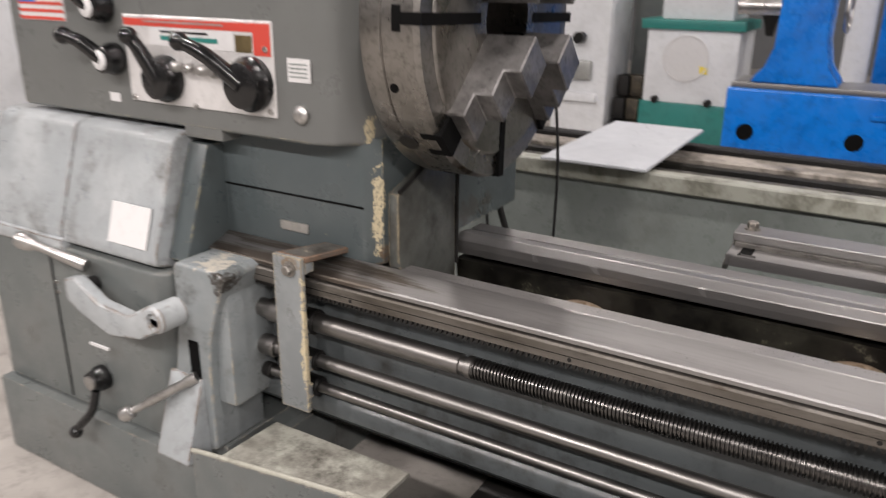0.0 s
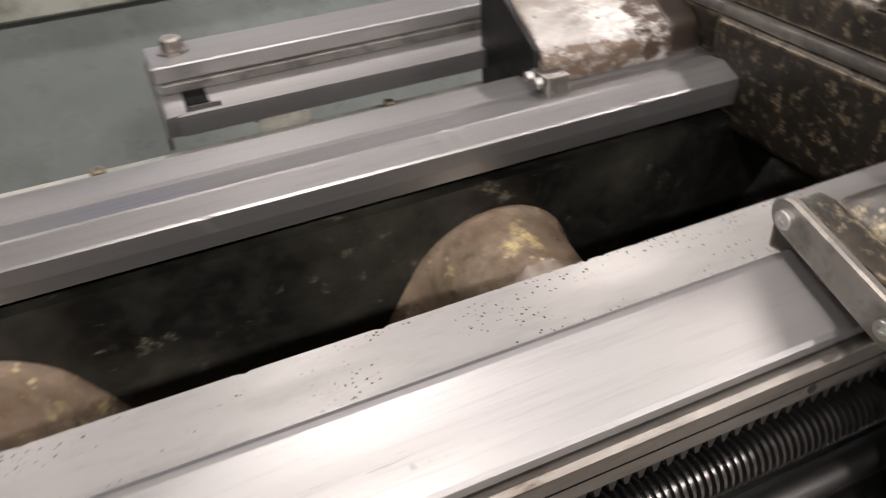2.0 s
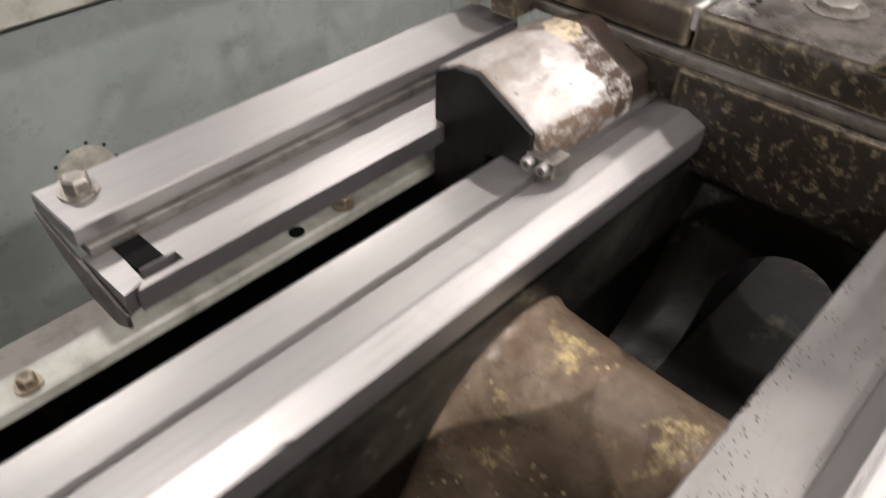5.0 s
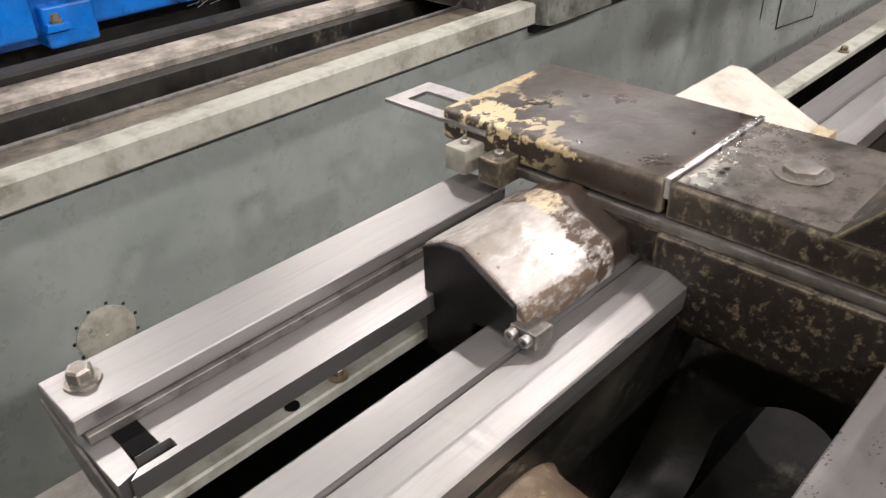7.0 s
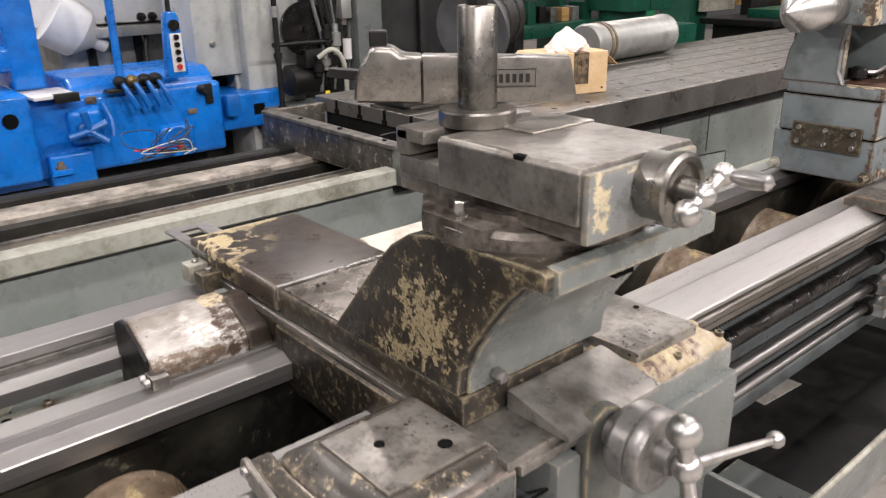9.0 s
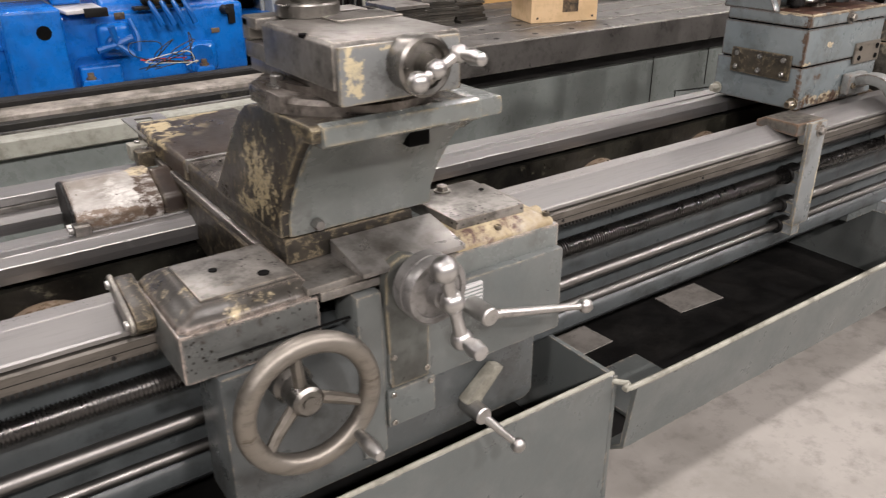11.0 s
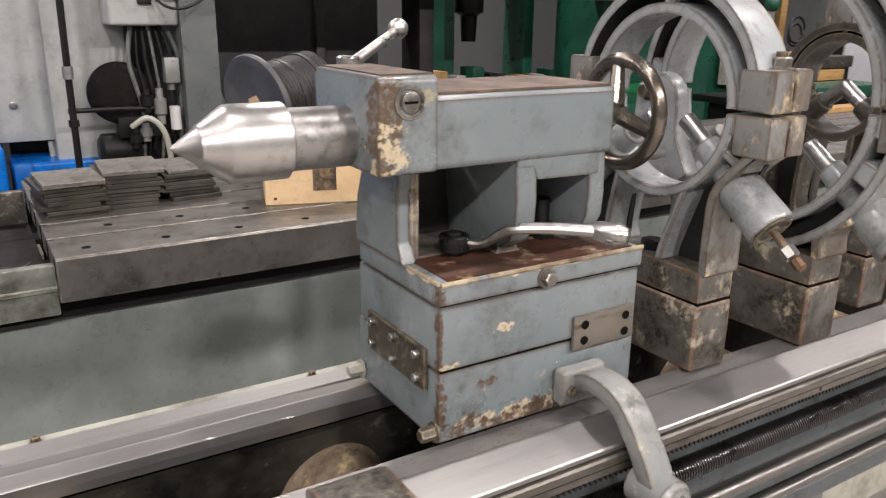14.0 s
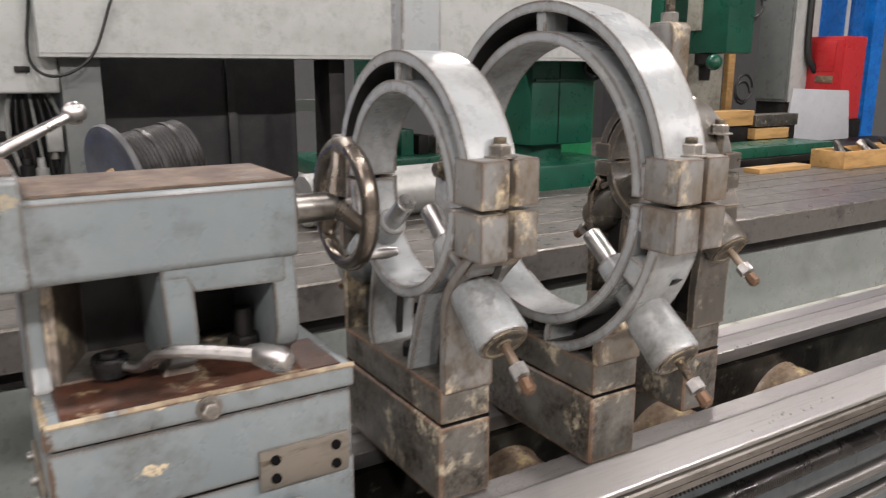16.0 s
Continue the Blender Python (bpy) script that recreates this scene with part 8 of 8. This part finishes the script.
blue_block("upper_case", 0.615, 0.785, 5.3, 5.6, 0.88, 1.40, 0.02)
blue_block("stand", 1.76, 2.22, 5.2, 5.6, 0.50, 0.73, 0.02)
part("stand_opening", box(1.98, 2.06, 5.196, 5.204, 0.58, 0.65, 0.003), "hole", bl)
blue_block("arm", 0.36, 0.64, 5.3, 5.5, 0.98, 1.12, 0.03)
for hx in (0.714, 1.405):
    arch = [(hx + 0.075 * math.cos(math.radians(q)), 0.525 + 0.075 * math.sin(math.radians(q))) for q in range(0, 181, 15)] + [(hx - 0.075, 0.44), (hx + 0.075, 0.44)]
    part("foot_recess", prism(arch, "y", 5.074 if hx > 1 else 5.114, 5.13), "blue_dark", bl, "arched foot recess")
    part("foot_lug", prism([(hx - 0.06, 0.44), (hx + 0.06, 0.44), (hx + 0.05, 0.475), (hx - 0.05, 0.475)], "y", 5.02, 5.13, 0.008), "blue", bl)
    part("foot_bolt", revolve((hx, 5.05, 0.475), (hx, 5.05, 1), [(0, 0.030), (0.012, 0.030), (0.014, 0.02), (0.04, 0.018), (0.04, 0)], 8), "rib", bl)
for hx in (-0.98, -0.36, 0.2):
    part("chip_window", revolve((hx, 5.183, 0.53), (hx, 0, 0.53), [(0, 0.052), (0.005, 0.052)], 20), "hole", bl)
part("dark_hole", revolve((0.50, 4.982, 0.775), (0.50, 0, 0.775), [(0, 0.04), (0.004, 0.04), (0.004, 0)], 20), "hole", bl)
part("lever_shelf", box(1.03, 1.34, 5.06, 5.13, 0.842, 0.862, 0.004), "dark", bl)
for k, x0 in enumerate((1.12, 1.19, 1.26, 1.325)):
    part("lever_hub", revolve((x0, 5.12, 0.895), (x0, 0, 0.895), [(0, 0.036), (0.03, 0.036), (0.036, 0.030), (0.045, 0.018), (0.07, 0.016), (0.07, 0)], 14), "dark" if k != 1 else "brass", bl)
    part("gear_lever", tube(bend([(x0, 5.06, 0.89), (x0 + 0.02, 5.03, 0.83), (x0 + 0.05, 5.02, 0.75)], 4), 0.014, 7, r_end=0.02), "blue_dark", bl)
part("cross_hub", revolve((0.88, 5.07, 0.67), (0.88, 0, 0.67), [(0, 0.05), (0.04, 0.045), (0.05, 0.03), (0.09, 0.028), (0.09, 0)], 16), "blue_dark", bl)
for q, ln_ in ((100, 0.11), (190, 0.12), (320, 0.11), (20, 0.10)):
    part("cross_handle", tube([(0.88, 4.99, 0.67), (0.88 + ln_ * math.cos(math.radians(q)), 4.98, 0.67 + ln_ * math.sin(math.radians(q)))], 0.016, 8, r_end=0.022), "blue_dark", bl)
part("stop_lever", tube(bend([(0.99, 5.06, 0.80), (1.01, 5.0, 0.70), (1.00, 4.98, 0.62)], 4), 0.016, 8), "blue_dark", bl)
part("side_knob", revolve((1.60, 5.12, 0.80), (1.60, 0, 0.80), [(0, 0.03), (0.03, 0.03), (0.05, 0.018), (0.07, 0.018), (0.07, 0)], 12), "dark", bl)
part("switch_plate", box(1.62, 1.665, 5.10, 5.122, 0.71, 0.83, 0.004), "dark", bl)
part("control_bar", cyl((1.13, 5.12, 0.92), (1.15, 5.16, 1.7), 0.022, seg=12), "blue", bl)
part("name_plate", box(1.50, 1.555, 5.112, 5.122, 0.66, 0.69, 0.003), "rib", bl)
part("name_plate", box(0.92, 0.98, 5.110, 5.122, 0.795, 0.835, 0.003), "rib", bl)
pen = part("pendant", prism([(1.385, 0.90), (1.51, 0.90), (1.49, 1.23), (1.475, 1.265), (1.425, 1.265), (1.41, 1.23)], "y", 5.05, 5.12, 0.01), "blue", bl)
part("face", box(1.42, 1.49, 5.044, 5.052, 0.925, 1.145, 0.003), "paper", pen)
for i in range(5):
    part("button", cyl((1.455, 5.045, 0.955 + i * 0.042), (1.455, 5.03, 0.955 + i * 0.042), 0.016, seg=12), "red_box" if i == 0 else "black", pen)
part("switch", cyl((1.45, 5.05, 1.19), (1.45, 5.03, 1.19), 0.032, seg=18), "black", pen)
part("stem", cyl((1.45, 5.09, 1.25), (1.45, 5.09, 1.7), 0.015, seg=10), "dark", pen)
part("pump_block", box(1.76, 1.86, 5.12, 5.2, 0.60, 0.74, 0.02), "blue_dark", bl)

wm = thing("white_milling_machine", "white milling machine with dark ways behind the blue lathe", "milling machine")
part("head", box(0.95, 2.3, 6.3, 6.9, 1.13, 2.2, 0.04), "white", wm)
part("spindle_cover", revolve((1.10, 6.28, 1.22), (1.35, 6.28, 1.05), [(0, 0.20), (0.22, 0.18), (0.30, 0.10), (0.34, 0.05), (0.42, 0.04)], 24), "white", wm)
part("table", box(1.05, 2.5, 6.2, 6.8, 1.05, 1.12, 0.006), "galv", wm)
part("column", box(1.2, 2.3, 6.5, 7.2, 0.0, 1.06, 0.02), "galv", wm)
for x in (1.38, 1.55, 1.72, 1.95):
    part("bellows", box(x, x + 0.05, 6.44, 6.5, 0.2, 1.05, 0.004), "dark", wm)
for x in (1.5, 1.72, 1.80, 2.0):
    part("handle", revolve((x, 6.28, 1.17), (x, 5.9, 1.17), [(0, 0.03), (0.03, 0.03), (0.05, 0.015), (0.08, 0.012), (0.08, 0)], 12), "dark", wm)
part("front_cable", tube(bend([(1.75, 6.3, 1.05), (1.72, 6.25, 0.85), (1.9, 6.2, 0.80), (2.1, 6.3, 0.95)], 6), 0.02, 8), "cable", wm)

# machines further back, behind the chuck
wb = thing("white_machine", "white boxy machine tool with a grey control cabinet", "machine")
part("body", box(-3.05, -2.52, 6.9, 7.5, 0.0, 1.9, 0.02), "white", wb)
part("shelf", box(-3.3, -2.6, 6.85, 7.3, 0.35, 0.43, 0.01), "white", wb)
part("pedestal", box(-2.98, -2.66, 6.84, 6.92, 0.55, 0.72, 0.02), "galv", wb)
part("knob", cyl((-2.78, 6.9, 0.92), (-2.78, 6.8, 0.92), 0.05, seg=16), "dark", wb)
part("cabinet", box(-2.50, -2.14, 7.5, 8.0, 0.0, 2.2, 0.01), "grey", wb)
cl = thing("stacked_parts", "pile of dark machine parts on a pallet between the machines", "parts")
for i in range(9):
    x, z = -2.48 + (i % 3) * 0.12, 0.0 + (i // 3) * 0.2
    part("casting", box(x, x + 0.11, 6.9 + 0.03 * i, 7.25, z, z + 0.19, 0.015), ("dark", "saddle", "oily")[i % 3], cl)
tm = thing("teal_white_milling_machine", "white milling machine with teal bands and a yellow warning label", "milling machine")
part("base", box(-2.22, -1.40, 6.95, 7.7, 0.0, 0.40, 0.02), "teal", tm)
part("body", box(-2.20, -1.42, 6.97, 7.6, 0.36, 1.03, 0.02), "white", tm)
part("band", box(-2.25, -1.38, 6.93, 7.6, 1.02, 1.10, 0.01), "teal", tm)
part("upper", box(-2.1, -1.5, 7.0, 7.6, 1.10, 1.9, 0.02), "white", tm)
part("arch", revolve((-1.85, 6.97, 0.78), (-1.85, 6.0, 0.78), [(0, 0.20), (0.012, 0.20), (0.012, 0.185), (0.004, 0.183), (0.004, 0)], 24), "paper", tm)
part("warning_label", box(-1.72, -1.66, 6.96, 6.972, 0.66, 0.72), "yellow", tm)
for x in (-2.08, -1.62):
    part("lift_lug", cyl((x, 6.97, 0.42), (x, 6.92, 0.42), 0.03, seg=12), "dark", tm)
part("spindle", revolve((-1.20, 6.95, 1.0), (-1.20, 6.95, 3), [(0, 0.03), (0.1, 0.05), (0.2, 0.09), (0.5, 0.10), (0.5, 0)], 16), "dark", tm)
bc = thing("blue_crane_post", "blue and white painted crane post", "post")
part("post", box(-0.42, -0.22, 7.0, 7.2, 0.0, 5.0, 0.01), "blue", bc)
part("panel", box(-0.66, -0.46, 7.1, 7.15, 0.55, 2.6, 0.01), "white", bc)
lw = thing("white_lathe", "white painted machine beside the headstock", "machine")
part("body", box(-5.0, -4.0, 2.0, 3.2, 0.62, 1.8, 0.03), "white", lw)
part("stand", box(-4.9, -4.05, 2.05, 3.1, 0.0, 0.62, 0.02), "dark", lw)
part("knob", cyl((-4.0, 2.40, 0.98), (-3.93, 2.40, 0.98), 0.04, seg=14), "black", lw)

# ---------------------------------------------------------------- green machines and benches at the far end
def radial_drill(x, y, nm, label):
    g = thing(nm, label, "machine")
    part("column", cyl((x + 0.30, y + 0.3, 0.0), (x + 0.30, y + 0.3, 2.6), 0.24, seg=32), "green", g)
    part("base", box(x - 0.1, x + 0.9, y - 0.2, y + 0.9, 0.0, 0.86, 0.03), "green", g)
    part("arm", box(x, x + 0.65, y - 0.05, y + 0.55, 1.0, 1.72, 0.03), "green", g)
    part("seam", box(x + 0.27, x + 0.28, y - 0.053, y - 0.047, 1.02, 1.70), "hole", g)
    part("rib", box(x + 0.02, x + 0.63, y - 0.07, y - 0.05, 1.50, 1.525, 0.004), "green", g)
    for i in range(3):
        part("crank", tube(bend([(x + 0.50, y - 0.1, 1.60), (x + 0.60, y - 0.2, 1.63 - 0.05 * i), (x + 0.72, y - 0.2, 1.60 - 0.07 * i)], 4), 0.018, 8), "dark", g)
    part("hand_wheel", tube(arc((x + 0.55, y - 0.14, 1.62), 0.10, 0, 345, 24, "y"), 0.014, 8, True), "dark", g)
    return g


radial_drill(6.0, 5.25, "green_drill", "dark green radial drilling machine with black cranks")
gd = thing("green_mill", "dark green milling machine head with a ball lever", "machine")
part("head", box(8.23, 8.60, 5.2, 5.68, 1.74, 2.9, 0.03), "green", gd)
part("cover", box(8.20, 8.235, 5.50, 5.66, 1.95, 2.9, 0.01), "cream_rail", gd)
part("quill", revolve((8.34, 5.52, 1.74), (8.34, 5.52, 0), [(0, 0.10), (0.1, 0.10), (0.12, 0.06), (0.25, 0.05), (0.25, 0)], 20), "dark", gd)
kb = B()
bm_ball(kb, (8.20, 5.30, 1.66), 0.075)
part("knob", kb, "green", gd)
part("column", box(8.3, 8.7, 6.05, 6.5, 0.0, 2.9, 0.03), "green", gd)
part("bright_panel", box(6.75, 7.15, 5.75, 5.85, 0.6, 2.6, 0.01), "green_light", gd, "bright green panel")
part("pale_panel", box(8.40, 9.10, 5.92, 6.0, 0.85, 1.95, 0.01), "cream_rail", gd)
part("wood_post", box(9.11, 9.21, 5.86, 5.92, 0.9, 1.90, 0.004), "wood", gd)
fr = thing("green_press_frame", "green framed press with a bright window behind it", "machine")
part("left_post", box(4.95, 5.05, 5.9, 6.2, 0.0, 2.4, 0.01), "green", fr)
part("right_post", box(5.75, 5.85, 5.9, 6.2, 0.0, 2.4, 0.01), "green", fr)
part("top_beam", box(4.9, 5.9, 5.9, 6.2, 1.72, 1.95, 0.02), "green", fr)
part("bench", box(4.4, 6.2, 5.6, 6.4, 0.80, 0.92, 0.02), "green", fr)
part("spindle", revolve((5.25, 6.0, 1.70), (5.25, 6.0, 0), [(0, 0.12), (0.15, 0.12), (0.18, 0.07), (0.38, 0.06), (0.38, 0)], 20), "dark", fr)
for i in range(10):
    x = 4.5 + i * 0.16
    part("tool_block", box(x, x + rnd.uniform(0.06, 0.13), 5.75, 5.95, 0.92, 0.92 + rnd.uniform(0.05, 0.22), 0.008), ("dark", "steel_dull", "wood", "galv", "green")[i % 5], fr)
part("pale_screen", box(4.55, 4.75, 6.5, 6.52, 1.25, 1.34), "paper", fr)
cc = thing("tall_control_cabinet", "tall grey control cabinet with cables hanging from it", "cabinet")
part("case", box(9.77, 10.20, 5.61, 6.02, 1.25, 3.2, 0.012), "grey", cc)
part("door", box(9.755, 9.772, 5.63, 6.0, 1.28, 3.15, 0.006), "grey", cc)
part("edge", box(9.79, 10.20, 5.595, 5.611, 1.25, 3.2, 0.004), "wall_pale", cc, "pale side panel")
part("plinth", box(9.80, 10.18, 5.64, 6.0, 0.0, 1.25, 0.01), "dark", cc)
part("conduit", tube(bend([(9.98, 5.56, 3.1), (9.98, 5.56, 1.9), (10.05, 5.52, 1.62), (10.2, 5.5, 1.5)], 6), 0.035, 8), "cable", cc)
for i in range(4):
    part("cable", tube(arc((9.05 + 0.02 * i, 5.62, 1.36 + i * 0.05 if i < 2 else 2.12 + 0.05 * i), 0.11 + 0.02 * i, 0, 340, 20, "y"), 0.012, 6), "cable", cc)
rb = thing("red_tool_cabinet", "red steel tool cabinet with a label on its door", "tool cabinet")
part("case", box(10.08, 10.47, 5.20, 5.63, 1.08, 1.935, 0.012), "red_box", rb)
part("door", box(10.066, 10.081, 5.215, 5.615, 1.12, 1.90, 0.006), "red_box", rb)
part("door_panel", box(10.057, 10.067, 5.285, 5.545, 1.58, 1.88, 0.006), "red_box", rb)
part("label", box(10.058, 10.067, 5.29, 5.49, 1.46, 1.53), "rib", rb)
part("hinge", box(10.06, 10.08, 5.612, 5.64, 1.40, 1.52, 0.004), "red_box", rb)
part("stand", box(10.05, 10.5, 5.18, 5.65, 0.0, 1.08, 0.02), "dark", rb)
bs = thing("blue_steel_column", "blue painted steel building column", "column")
part("left_flange", box(11.55, 12.25, 6.58, 6.63, 0.0, 4.5), "blue", bs)
part("web", box(12.27, 12.37, 6.6, 6.9, 0.0, 4.5), "white", bs)
part("right_flange", box(12.39, 13.0, 6.56, 6.62, 0.0, 4.5), "blue", bs)
part("front_leg", box(11.20, 11.44, 5.58, 5.7, 0.0, 4.5), "blue", bs)
solo("sheet_panel", prism([(8.90, 0.905), (9.97, 0.905), (9.88, 1.39), (8.97, 1.42)], "y", 4.98, 5.0, 0.003), "board_white", "plain pale sheet panel leaning on a bench", "panel")
bn = thing("dark_bench", "dark steel bench with a green drip tray behind the planer table", "bench")
part("top", box(7.0, 10.6, 4.3, 5.1, 0.84, 0.90, 0.01), "dark", bn)
part("tray", box(7.3, 8.7, 4.35, 4.75, 0.90, 0.985, 0.01), "green", bn)
for x in (7.1, 10.4):
    part("leg", box(x, x + 0.1, 4.4, 5.0, 0.0, 0.84), "dark", bn)
for i, (x0, x1, y0, z0, z1, m_) in enumerate(((7.68, 8.25, 4.85, 1.11, 1.24, "wood"), (8.24, 8.85, 4.82, 1.095, 1.20, "trough_iron"), (8.22, 8.70, 4.80, 0.985, 1.08, "wood"))):
    part("block", box(x0, x1, y0, y0 + 0.18, z0, z1, 0.006), m_, bn)
part("block_support", box(7.6, 8.9, 4.88, 5.0, 0.90, 1.10, 0.006), "dark", bn)
for i, (cx, cy, w) in enumerate(((7.78, 3.68, 0.80), (8.66, 3.72, 0.62))):
    cr = thing("wooden_crate", "shallow wooden crate with steel parts on the planer table", "crate", "wooden crates")
    part("front", box(cx, cx + w, cy, cy + 0.02, TZ, TZ + 0.13, 0.003), "wood", cr)
    part("back", box(cx, cx + w, cy + 0.26, cy + 0.28, TZ, TZ + 0.13, 0.003), "wood", cr)
    part("end", box(cx, cx + 0.02, cy + 0.02, cy + 0.26, TZ, TZ + 0.13, 0.003), "wood", cr)
    part("end", box(cx + w - 0.02, cx + w, cy + 0.02, cy + 0.26, TZ, TZ + 0.13, 0.003), "wood", cr)
    part("bottom", box(cx + 0.02, cx + w - 0.02, cy + 0.02, cy + 0.26, TZ, TZ + 0.02), "wood", cr)
    for j in range(7):
        x = cx + 0.04 + j * w * 0.13
        part("steel_part", cyl((x, cy + 0.06, TZ + 0.05), (x + rnd.uniform(-0.1, 0.2), cy + 0.22, TZ + 0.13 + rnd.uniform(0, 0.05)), rnd.uniform(0.012, 0.026), seg=10), ("dark", "steel_dull", "chrome")[j % 3], cr)
solo("plank", box(7.0, 7.6, 3.83, 3.97, TZ, TZ + 0.035, 0.003), "wood", "short brown plank lying on the planer table", "plank")
